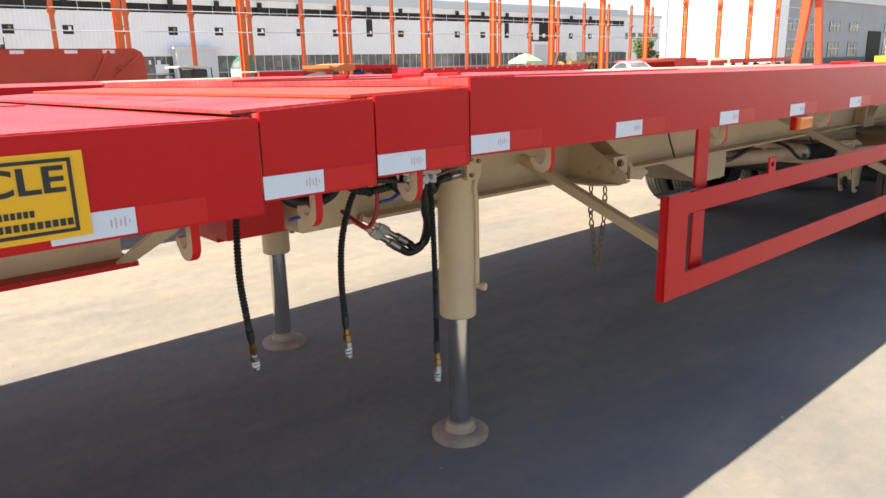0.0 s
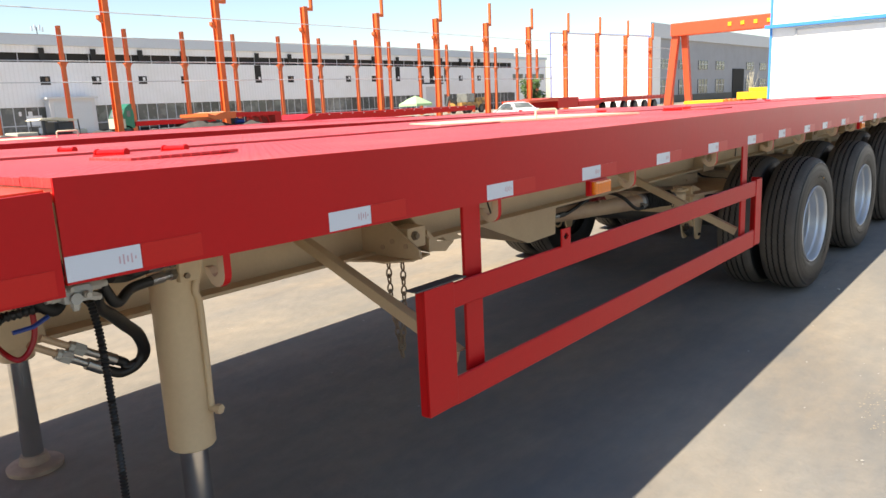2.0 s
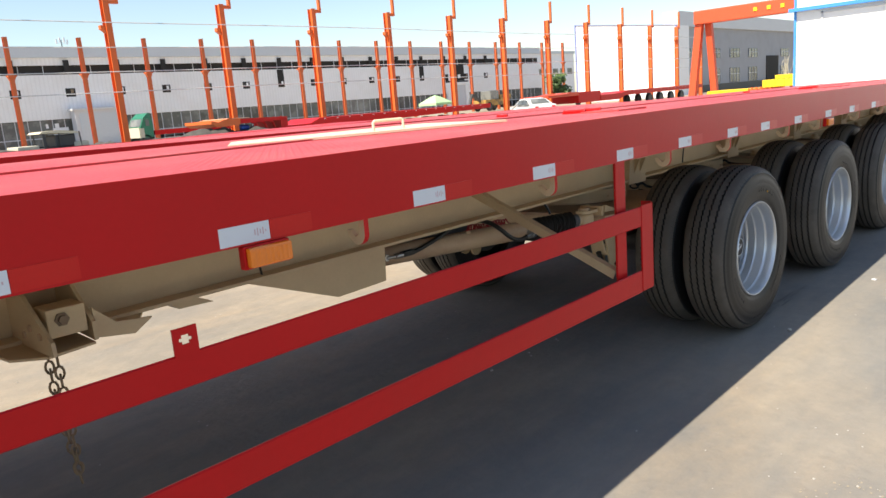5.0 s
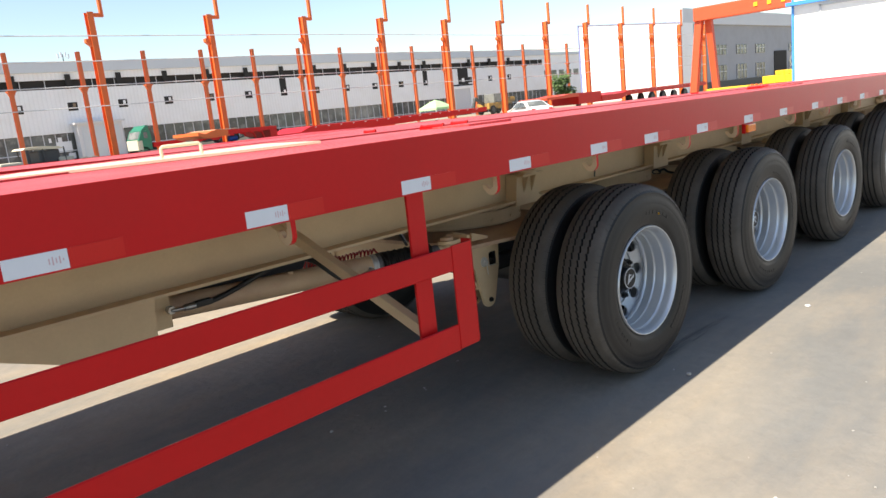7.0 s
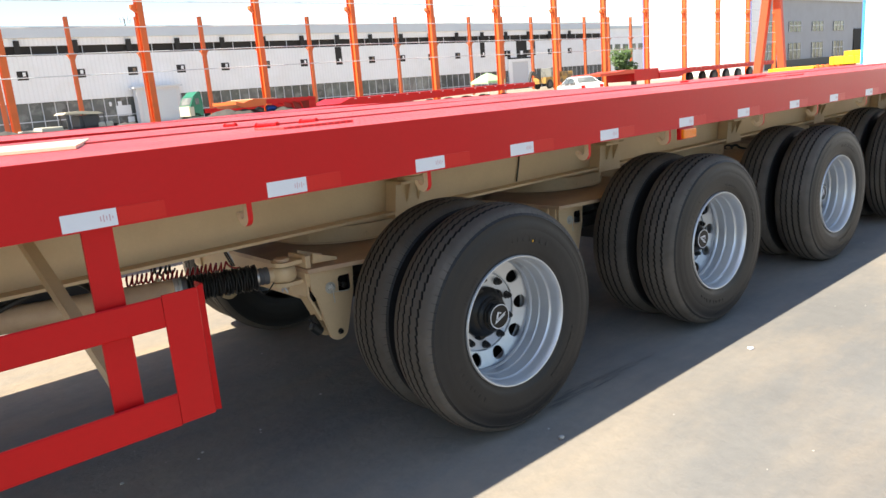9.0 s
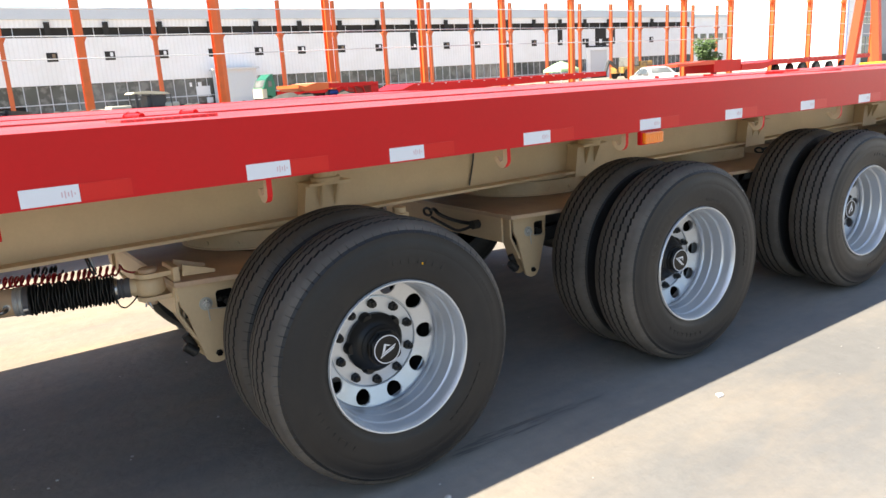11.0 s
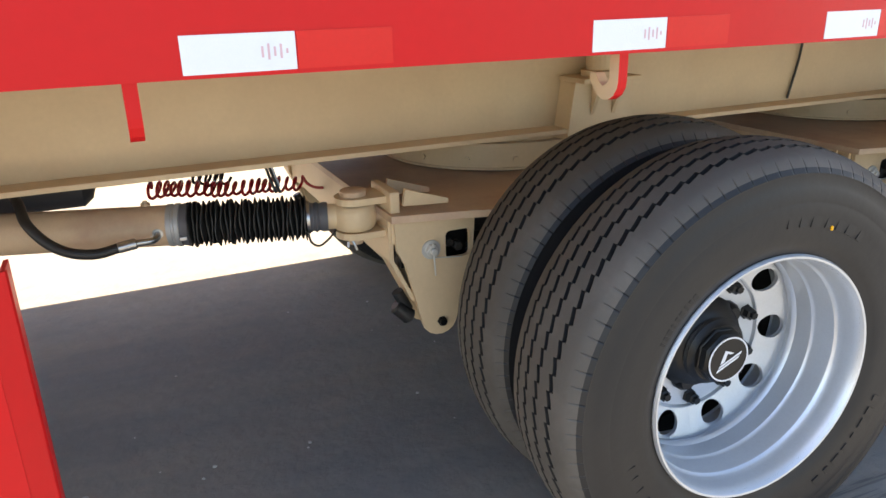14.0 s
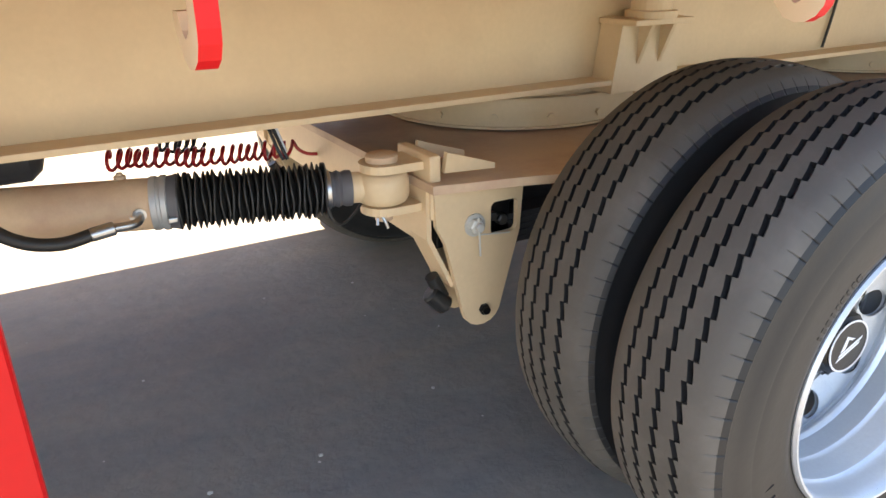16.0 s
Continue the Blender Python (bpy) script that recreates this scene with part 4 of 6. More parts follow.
        turned(b, (x0 + 0.105, yy(0.751), 0.69), (0, -s, 0), [(0, 0.0195), (0.012, 0.0195), (0.014, 0.016)], 6)
        turned(b, (x0 + 0.105, yy(0.738), 0.69), (0, -s, 0), [(0, 0.0105), (0.010, 0.0105), (0.012, 0.008)], 12)
        tube(b, [(x0 + 0.105, yy(0.738), 0.712), (x0 + 0.106, yy(0.734), 0.66), (x0 + 0.108, yy(0.733), 0.62)], 0.0025, 6)
        tube(b, [(x0 + 0.106, yy(0.734), 0.672), (x0 + 0.19, yy(0.734), 0.662)], 0.002, 6)
        part("bracket_bolt", b, ZINC, h)
        b = bmesh.new()
        turned(b, (x0 + 0.133, yy(0.755), 0.468), (0, -s, 0), [(0, 0.0145), (0.008, 0.0145), (0.008, 0.011), (0.016, 0.011)], 6)
        part("lower_bolt", b, BLACK_PAINT, h)
        b = bmesh.new()
        cyl(b, (x0 + 0.199, yy(0.80), 0.678), (x0 + 0.199, yy(0.772), 0.678), 0.0145, 6, chamfer=0.003)
        cyl(b, (x0 + 0.174, yy(0.80), 0.690), (x0 + 0.174, yy(0.776), 0.690), 0.012, 6, chamfer=0.003)
        part("window_bolt", b, RUSTY_DARK, h)
        # equaliser and leaf springs behind the bracket
        b = bmesh.new()
        for k in range(5):
            box(b, x0 + 0.1 + 0.03 * k, x0 + 1.05 - 0.03 * k, min(yy(0.80), yy(0.875)), max(yy(0.80), yy(0.875)), 0.60 + 0.016 * k, 0.614 + 0.016 * k)
        part("leaf_spring", b, DARK_METAL, trailer)
        b = bmesh.new()
        cyl(b, (x0 + 0.055, yy(0.80), 0.475), (x0 + 0.012, yy(0.81), 0.52), 0.024, 12, chamfer=0.006)
        cyl(b, (x0 + 0.02, yy(0.81), 0.56), (x0 + 0.05, yy(0.81), 0.50), 0.017, 12)
        part("brake_valve", b, RUBBER, trailer, smooth=True)
        # stiffened seat over the turntable
        b = bmesh.new()
        px0, px1 = x + 0.105, x + 0.300
        f, bk = yy(0.926), yy(1.01)
        loft(b, [[Vector(q) for q in ((px0 - 0.025, f, 0.906), (px1 + 0.035, f, 0.906), (px1 + 0.035, bk, 0.906), (px0 - 0.025, bk, 0.906))],
                 [Vector(q) for q in ((px0, f, 1.085), (px1, f, 1.085), (px1, bk, 1.085), (px0, bk, 1.085))]])
        box(b, px0 - 0.008, px1 + 0.012, min(yy(0.87), bk), max(yy(0.87), bk), 1.085, 1.10, 0.003)
        for gx in (px0 + 0.06, px1 - 0.055):
            prism(b, [(gx, yy(0.88), 1.084), (gx, yy(0.93), 1.084), (gx, yy(0.93), 0.97)], (0.012, 0, 0))
        turned(b, ((px0 + px1) / 2 + 0.01, yy(0.935), 1.10), (0, 0, 1), [(0, 0.07), (0.018, 0.07), (0.02, 0.055), (0.15, 0.055)], 24)
        part("turntable_seat", b, BEIGE, trailer)
    # small stop block and brake hose behind
    b = bmesh.new()
    turned(b, (x + 0.56, 0.86, 0.872), (0, 0, 1), [(0, 0.03), (0.004, 0.046), (0.026, 0.046), (0.03, 0.034), (0.055, 0.034)], 20)
    part("stop_pad", b, BEIGE, trailer, smooth=True)


for x in AX:
    bogie(x)

# seam in the chassis beam, between first and second bogie
for x, run in ((6.705, ((0, 1.005, 1.25), (-0.012, 1.004, 1.1), (-0.05, 1.002, 0.95))), (2.618, ((0, 1.005, 1.25), (-0.008, 1.0, 1.1), (-0.03, 0.935, 0.95)))):
    b = bmesh.new()
    tube(b, curve_points([(x + q[0], q[1], q[2]) for q in run], 5), 0.005, 6)
    part("loose_wire", b, RUBBER, trailer)


# ---- steering cylinder ----
A0, A1, A2, A3 = Vector((3.42, 1.235, 0.812)), Vector((4.425, 0.957, 0.802)), Vector((4.765, 0.870, 0.796)), Vector((4.885, 0.842, 0.792))
CR = 0.053
ax = (A1 - A0).normalized()
dirn = (A2 - A1).normalized()
b = bmesh.new()
turned(b, A0, A1 - A0, [(0, 0.04), (0.01, CR), ((A1 - A0).length, CR)], 36)
turned(b, A1 - ax * 0.055 + Vector((0, 0.012, CR - 0.006)), (0, 0, 1), [(0, 0.012), (0.012, 0.012), (0.013, 0.007), (0.018, 0.006)], 12)
turned(b, A1 - ax * 0.43 + Vector((0, -0.02, CR - 0.008)), (0, 0, 1), [(0, 0.014), (0.012, 0.014)], 12)
cylinder = part("steering_cylinder", b, BEIGE_WORN, trailer, "dusty beige hydraulic steering cylinder", smooth=True)
b = bmesh.new()
turned(b, A1 - ax * 0.004, ax, [(0, CR), (0.001, 0.0555), (0.012, 0.0555), (0.014, 0.0535), (0.019, 0.0535), (0.021, 0.0565), (0.031, 0.0565), (0.033, 0.053)], 40)
part("cylinder_collar", b, GREY_BAND, cylinder, "dull pale grey clamp band", smooth=True)
b = bmesh.new()
box(b, A1.x + 0.012, A1.x + 0.03, A1.y - 0.066, A1.y - 0.052, 0.775, 0.785, 0.002)
part("clamp_screw", b, STEEL, cylinder)
b = bmesh.new()
turned(b, A1 + dirn * 0.027, dirn, [(0, 0.0535), (0.012, 0.0555), (0.02, 0.058), (0.024, 0.05)], 36)
part("bellows_end", b, SLEEVE, cylinder, smooth=True)
b = bmesh.new()
prof, N = [], 26
B0 = A1 + dirn * 0.044
L = (A2 - B0).length
for k in range(N):
    d = L * (k + 0.5) / N + 0.0016 * math.sin(k * 1.9)
    jig = 0.0025 * math.sin(k * 2.3)
    prof += [(d - L / N * 0.45, 0.043), (d - L / N * 0.12, 0.058 + jig), (d + L / N * 0.10, 0.0585 + jig)]
rings = []
for q, (d, r) in enumerate(prof):
    c0 = B0 + dirn * d
    rings.append([c0 + (p - c0) * (1 + 0.028 * math.sin(5 * k / 40 * 6.283 + q // 3 * 2.1) + 0.018 * math.sin(9 * k / 40 * 6.283 + q // 3 * 1.3)) + dirn * 0.0022 * math.sin(3 * k / 40 * 6.283 + q // 3 * 1.7)
                  for k, p in enumerate(ring_points(c0, dirn, r, 40))])
rows = loft(b, rings)
for q in range(1, len(rows) - 1, 3):
    for v in rows[q]:
        for f in v.link_faces:
            if all(u in rows[q] or u in rows[q + 1] for u in f.verts):
                f.material_index = 1
part("bellows", b, [BOOT, BOOT_WORN], cylinder, "black pleated rubber bellows", smooth=True)
b = bmesh.new()
turned(b, A2 - dirn * 0.004, dirn, [(0, 0.042), (0.001, 0.0435), (0.009, 0.0435), (0.010, 0.041)], 28)
part("bellows_clamp", b, STEEL, cylinder, "steel clamp ring", smooth=True)
b = bmesh.new()
turned(b, A2 + dirn * 0.006, dirn, [(0, 0.0405), (0.008, 0.037), (0.016, 0.041), (0.024, 0.036), (0.034, 0.040), (0.046, 0.039)], 28)
part("rod_sleeve", b, SLEEVE, cylinder, "dark grey wrinkled rubber sleeve", smooth=True)
b = bmesh.new()
turned(b, A3 + Vector((0, 0, -0.035)), (0, 0, 1), [(0, 0.046), (0.004, 0.053), (0.018, 0.059), (0.052, 0.059), (0.066, 0.053), (0.07, 0.046)], 40)
cyl(b, A2 + dirn * 0.045, A3, 0.034, 24)
part("rod_eye", b, BEIGE, cylinder, smooth=True)


def clevis(at, toward, parent):
    """Fork of two plates with a pin, welded to the turntable plate."""
    b = bmesh.new()
    x, y, z = at
    for zz in (z + 0.038, z - 0.056):
        pts = [(x - 0.052 * math.sin(a), y - 0.052 * math.cos(a) * 1.0) for a in [math.pi * k / 10 for k in range(11)]]
        pts = [(x + 0.079, y - 0.052)] + pts[0:11] + [(x + 0.079, y + 0.052)]
        prism(b, [(px, py, zz) for px, py in pts], (0, 0, 0.018))
    box(b, x + 0.076, x + 0.104, y - 0.08, y + 0.075, z - 0.075, z + 0.072, 0.006)
    prism(b, [(x + 0.112, y - 0.08, z + 0.03), (x + 0.245, y - 0.08, z + 0.022), (x + 0.245, y - 0.08, z + 0.035), (x + 0.12, y - 0.08, z + 0.075)], (0, 0.014, 0))
    prism(b, [(x + 0.112, y + 0.05, z + 0.03), (x + 0.245, y + 0.05, z + 0.022), (x + 0.245, y + 0.05, z + 0.035), (x + 0.12, y + 0.05, z + 0.075)], (0, 0.014, 0))
    p = part("clevis", b, BEIGE, parent)
    b = bmesh.new()
    turned(b, (x, y, z - 0.078), (0, 0, 1), [(0, 0.02), (0.135, 0.02), (0.135, 0.036), (0.148, 0.036), (0.151, 0.032)], 28)
    part("clevis_pin", b, BEIGE_WORN, p, smooth=True)
    b = bmesh.new()
    tube(b, [(x - 0.02, y - 0.03, z - 0.056), (x - 0.014, y - 0.037, z - 0.072), (x - 0.010, y - 0.039, z - 0.086)], 0.0035, 6)
    tube(b, [(x - 0.03, y - 0.03, z - 0.062), (x - 0.033, y - 0.035, z - 0.076)], 0.0035, 6)
    part("split_pin", b, STEEL, p)


clevis(A3, None, trailer)
# hoses on the cylinder
b = bmesh.new()
P = Vector((4.388, 0.918, 0.797))
turned(b, P + Vector((0, 0.012, 0)), (0, -1, 0), [(0, 0.019), (0.012, 0.019), (0.013, 0.013), (0.022, 0.013)], 16)
tube(b, curve_points([P + Vector((0, -0.006, 0)), P + Vector((-0.003, -0.028, -0.002)), P + Vector((-0.018, -0.045, -0.004)), Vector((4.333, 0.862, 0.796))], 6), 0.0085, 12)
cyl(b, (4.336, 0.862, 0.796), (4.292, 0.86, 0.791), 0.0135, 14, chamfer=0.002)
part("hose_fitting", b, STEEL, cylinder, smooth=True)
b = bmesh.new()
tube(b, curve_points([(4.296, 0.86, 0.7915), (4.244, 0.86, 0.784), (4.19, 0.863, 0.795), (4.145, 0.875, 0.823), (4.108, 0.905, 0.868), (4.09, 0.98, 0.905), (4.05, 1.09, 0.918), (3.9, 1.2, 0.92)], 10), 0.0125, 12)
part("hydraulic_hose", b, RUBBER, cylinder, smooth=True)
b = bmesh.new()
tube(b, curve_points([(3.50, 1.10, 0.822), (3.62, 1.10, 0.82), (3.72, 1.09, 0.842), (3.82, 1.08, 0.872), (3.92, 1.07, 0.905), (4.0, 1.06, 0.94)], 8), 0.012, 12)
box(b, 3.535, 3.615, 1.085, 1.12, 0.808, 0.836, 0.006)
part("hydraulic_hose", b, RUBBER, cylinder, smooth=True)
b = bmesh.new()
cyl(b, (3.43, 1.13, 0.826), (3.43, 1.10, 0.826), 0.018, 6)
tube(b, curve_points([(3.43, 1.11, 0.826), (3.44, 1.10, 0.825), (3.49, 1.10, 0.822)], 4), 0.009, 10)
cyl(b, (3.485, 1.10, 0.8225), (3.535, 1.10, 0.821), 0.0145, 12)
part("hose_fitting", b, STEEL, cylinder, smooth=True)
b = bmesh.new()
box(b, A0.x - 0.09, A0.x + 0.03, A0.y - 0.08, A0.y + 0.08, 0.74, 0.926, 0.004)
part("cylinder_mount", b, BEIGE, trailer)
# coiled air lines over the bellows
for mt, r0, turns, p0, p1, nm in ((RED_COIL, 0.0225, 20, (4.396, 1.52, 0.764), (4.885, 1.48, 0.732), "red_coil_hose"),
                                  (RUBBER, 0.022, 5, (4.545, 1.60, 0.772), (4.66, 1.58, 0.758), "black_coil_hose")):
    pts = []
    p0, p1 = Vector(p0), Vector(p1)
    for k in range(turns * 14 + 1):
        u = k / (turns * 14)
        a = 2 * math.pi * turns * u
        c = p0.lerp(p1, u) + Vector((0.004 * math.sin(u * 21), 0, 0.004 * math.sin(u * 9.0)))
        wob = 1 + 0.10 * math.sin(u * 31) + 0.06 * math.sin(u * 73) + 0.25 * max(0.0, 0.3 - u)
        pts.append(c + Vector((0.0150 * math.sin(a + 1.2), r0 * wob * math.cos(a), r0 * wob * math.sin(a))))
    if nm[0] == "r":
        pts += curve_points([(4.902, 1.48, 0.760), (4.914, 1.475, 0.735), (4.94, 1.47, 0.718), (4.975, 1.46, 0.714)], 5)
    b = bmesh.new()
    tube(b, pts, 0.0053, 7)
    part(nm, b, mt, trailer, smooth=True)
b = bmesh.new()
for k in range(2):
    o = 0.008 * k
    tube(b, curve_points([(4.685 + o, 1.05, 0.98), (4.69 + o, 1.02, 0.93), (4.70 + o * 1.3, 0.99, 0.875), (4.71 + o * 1.2, 0.98, 0.845)], 5), 0.004, 6)
part("cable_bundle", b, RUBBER, trailer)
b = bmesh.new()
for k in range(1):
    tube(b, curve_points([(4.70 + 0.01 * k, 1.045, 0.98), (4.705 + 0.012 * k, 1.015, 0.93), (4.72 + 0.012 * k, 0.985, 0.86)], 5), 0.003, 6)
part("pale_cable", b, CABLE, trailer)
b = bmesh.new()
cyl(b, (4.97, 1.46, 0.714), (5.015, 1.44, 0.718), 0.0095, 8)
cyl(b, (4.988, 1.452, 0.7155), (5.003, 1.445, 0.717), 0.014, 6)
part("air_fitting", b, BRASS, trailer, smooth=True)
b = bmesh.new()
tube(b, curve_points([(5.012, 1.442, 0.718), (5.04, 1.43, 0.722), (5.06, 1.42, 0.715), (5.08, 1.41, 0.69)], 6), 0.0095, 8)
part("air_elbow", b, RUBBER, trailer, smooth=True)

b = bmesh.new()
tube(b, curve_points([(4.755, 0.845, 0.765), (4.762, 0.84, 0.735), (4.783, 0.84, 0.722), (4.81, 0.845, 0.735), (4.835, 0.85, 0.757)], 6), 0.0032, 6)
part("clamp_tie", b, RUBBER, cylinder)
# dark air tank behind the cylinder
b = bmesh.new()
turned(b, (3.5, 1.30, 0.862), (1, 0, 0), [(0, 0.01), (0.01, 0.045), (0.03, 0.066), (0.72, 0.066), (0.745, 0.045), (0.757, 0.01)], 24)
part("air_tank", b, DARK_METAL, trailer, "dark grey steel air tank", smooth=True)

# box and bracket under the chassis
b = bmesh.new()
prism(b, [(2.52, 0.98, 0.926), (3.31, 0.98, 0.926), (3.30, 0.98, 0.752), (3.0, 0.98, 0.745)], (0, 0.4, 0))
part("under_box", b, BEIGE, trailer)
b = bmesh.new()
prism(b, [(2.2, 0.975, 0.926), (2.3, 0.975, 0.926), (2.385, 0.975, 0.886), (2.24, 0.975, 0.892)], (0, 0.08, 0))
part("under_bracket", b, BEIGE, trailer)
b = bmesh.new()
prism(b, [(1.688, 1.012, 0.945), (1.688, 1.012, 1.18), (1.688, 0.93, 1.14), (1.688, 0.668, 0.976), (1.688, 0.658, 0.936), (1.688, 0.80, 0.918)], (0.012, 0, 0))
carrier = part("spare_wheel_carrier", b, BEIGE, trailer)
b = bmesh.new()
prism(b, [(1.54, 0.93, 0.925), (1.60, 0.86, 0.92), (1.61, 0.80, 0.917), (1.687, 0.70, 0.922), (1.84, 0.74, 0.918), (1.84, 1.0, 0.925), (1.54, 1.0, 0.925)], (0, 0, 0.008))
part("carrier_base", b, BEIGE, carrier)
b = bmesh.new()
prism(b, [(1.838, 1.012, 0.945), (1.838, 1.012, 1.18), (1.838, 0.93, 1.14), (1.838, 0.74, 0.99), (1.838, 0.74, 0.93)], (0.012, 0, 0))
part("carrier_cheek", b, BEIGE, carrier)
b = bmesh.new()
box(b, 1.715, 1.83, 0.752, 0.86, 0.965, 1.055, 0.005)
part("carrier_block", b, BEIGE, carrier)
b = bmesh.new()
prism(b, [(1.852, 0.76, 1.03), (1.92, 0.76, 0.965), (2.04, 0.76, 0.95), (1.975, 0.76, 0.91), (1.852, 0.76, 0.93)], (0, 0.012, 0))
prism(b, [(1.852, 0.773, 0.93), (1.975, 0.773, 0.91), (2.09, 0.95, 0.918), (1.852, 0.95, 0.93)], (0, 0, 0.008))
part("carrier_shelf", b, BEIGE, carrier)
b = bmesh.new()
turned(b, (1.757, 0.752, 1.02), (0, -1, 0), [(0, 0.022), (0.008, 0.022), (0.008, 0.014), (0.02, 0.014)], 6)
part("carrier_bolt", b, RUSTY, carrier)
for y, z in ((0.74, 0.985), (0.82, 1.0), (0.88, 0.97)):
    b = bmesh.new()
    cyl(b, (1.689, y, z), (1.681, y, z), 0.012, 8)
    part("carrier_bolt", b, BEIGE_WORN, carrier)


def chain(pts, parent):
    pts = curve_points(pts, 12)
    step, acc, link, prev = 0.036, 0.0, 0, pts[0]
    b = bmesh.new()
    for q in pts[1:]:
        acc += (q - prev).length
        if acc >= step:
            acc -= step
            t = (q - prev).normalized()
            s = t.cross(Vector((0.3, 1, 0.1) if link % 2 else (1, -0.3, 0.1))).normalized()
            loop = [q + t * (0.022 * math.cos(a) * (1.0)) + s * 0.0125 * math.sin(a) for a in [2 * math.pi * k / 10 for k in range(11)]]
            tube(b, loop, 0.0042, 6)
            link += 1
        prev = q
    return part("hanging_chain", b, RUSTY, parent, "rusty link chain", smooth=True)


chain([(1.747, 0.912, 0.92), (1.748, 0.91, 0.75), (1.757, 0.89, 0.58), (1.765, 0.875, 0.45)], carrier)
chain([(1.746, 0.824, 0.92), (1.748, 0.826, 0.75), (1.757, 0.85, 0.58), (1.764, 0.868, 0.46)], carrier)

# air and hydraulic hoses at the front
def ribbed(pts, r, name, parent, coupling):
    fine, pts, need = curve_points(pts, 80), [], 0.0
    for p, q in zip(fine, fine[1:]):
        need -= (q - p).length
        if need <= 0:
            pts.append(q)
            need += 0.0050
    b = bmesh.new()
    tube(b, pts, r, 12, rib=lambda i: 1.22 if i % 2 == 0 else 0.84)
    h = part(name, b, RUBBER, parent, "black ribbed hose with spiral guard", smooth=True)
    e, d = pts[-1], (pts[-1] - pts[-4]).normalized()
    b = bmesh.new()
    turned(b, e - d * 0.01, d, [(0, 0.0115), (0.035, 0.0115), (0.036, 0.009), (0.05, 0.009)], 14)
    part("hose_end", b, RUBBER, h, smooth=True)
    b = bmesh.new()
    turned(b, e + d * 0.035, d, [(0, 0.010), (0.02, 0.010), (0.021, 0.0135), (0.04, 0.0135), (0.041, 0.009)], 6)
    part("hose_nut", b, BRASS, h)
    b = bmesh.new()
    turned(b, e + d * 0.075, d, [(0, 0.009), (0.006, 0.0145), (0.026, 0.0145), (0.028, 0.010), (0.034, 0.013), (0.04, 0.010), (0.046, 0.013), (0.052, 0.010), (0.058, 0.012), (0.064, 0.011)], 16)
    part("hose_coupling", b, STEEL, h, smooth=True)


ribbed([(-0.40, 0.52, 1.24), (-0.415, 0.51, 1.10), (-0.42, 0.51, 0.95), (-0.405, 0.52, 0.82), (-0.395, 0.53, 0.765)], 0.0094, "air_hose", trailer, 1)
ribbed([(0.08, 0.42, 1.17), (-0.02, 0.41, 1.185), (-0.08, 0.42, 1.15), (-0.115, 0.44, 1.02), (-0.12, 0.45, 0.88), (-0.108, 0.46, 0.755)], 0.0094, "air_hose", trailer, 1)
ribbed([(0.205, 0.405, 1.15), (0.219, 0.411, 1.05), (0.225, 0.412, 0.85), (0.225, 0.411, 0.595)], 0.0090, "air_hose", trailer, 1)
for p0, p1, sway in (((0.185, 0.80, 0.968), (0.373, 0.80, 0.840), 0.0), ((0.222, 0.81, 0.978), (0.423, 0.81, 0.849), 0.022)):
    p0, p1 = Vector(p0), Vector(p1)
    loop = [p1.lerp(p0, 0.05), p1 + (p1 - p0) * 0.12, (0.435 + sway, 0.80, 0.806 + sway * 0.6), (0.482 + sway * 0.7, 0.79, 0.822 + sway * 0.5), (0.497 + sway * 0.4, 0.775, 0.868), (0.452 + sway * 0.4, 0.71, 0.94), (0.392 + sway * 0.4, 0.65, 0.995),
            (0.33 + sway * 0.3, 0.58, 1.05), (0.262 + sway * 0.2, 0.50, 1.105), (0.215 + sway, 0.44, 1.150)]
    b = bmesh.new()
    tube(b, curve_points(loop, 10), 0.0155, 14)
    h = part("hydraulic_hose", b, RUBBER, trailer, smooth=True)
    b = bmesh.new()
    cyl(b, p0, p0.lerp(p1, 0.50), 0.0105, 12)
    part("pipe", b, BEIGE_WORN, h, "beige painted steel pipe", smooth=True)
    b = bmesh.new()
    cyl(b, p0.lerp(p1, 0.42), p0.lerp(p1, 0.56), 0.020, 6)
    cyl(b, p0.lerp(p1, 0.36), p0.lerp(p1, 0.42), 0.016, 12)
    part("pipe_nut", b, ZINC, h)
    b = bmesh.new()
    turned(b, p0.lerp(p1, 0.56), (p1 - p0).normalized(), [(0, 0.0125), (0.030, 0.0115), (0.050, 0.0115), (0.052, 0.0175), (0.105, 0.0180), (0.107, 0.0155)], 16)
    part("ferrule", b, STEEL, h, smooth=True)
b = bmesh.new()
box(b, 0.135, 0.200, 0.378, 0.425, 1.158, 1.200, 0.006)
cyl(b, (0.142, 0.40, 1.186), (0.205, 0.40, 1.186), 0.019, 16)
cyl(b, (0.160, 0.376, 1.17), (0.160, 0.366, 1.17), 0.014, 12)
valve = part("valve_block", b, GREY_BAND, trailer, "cast grey valve block with steel unions", smooth=True)
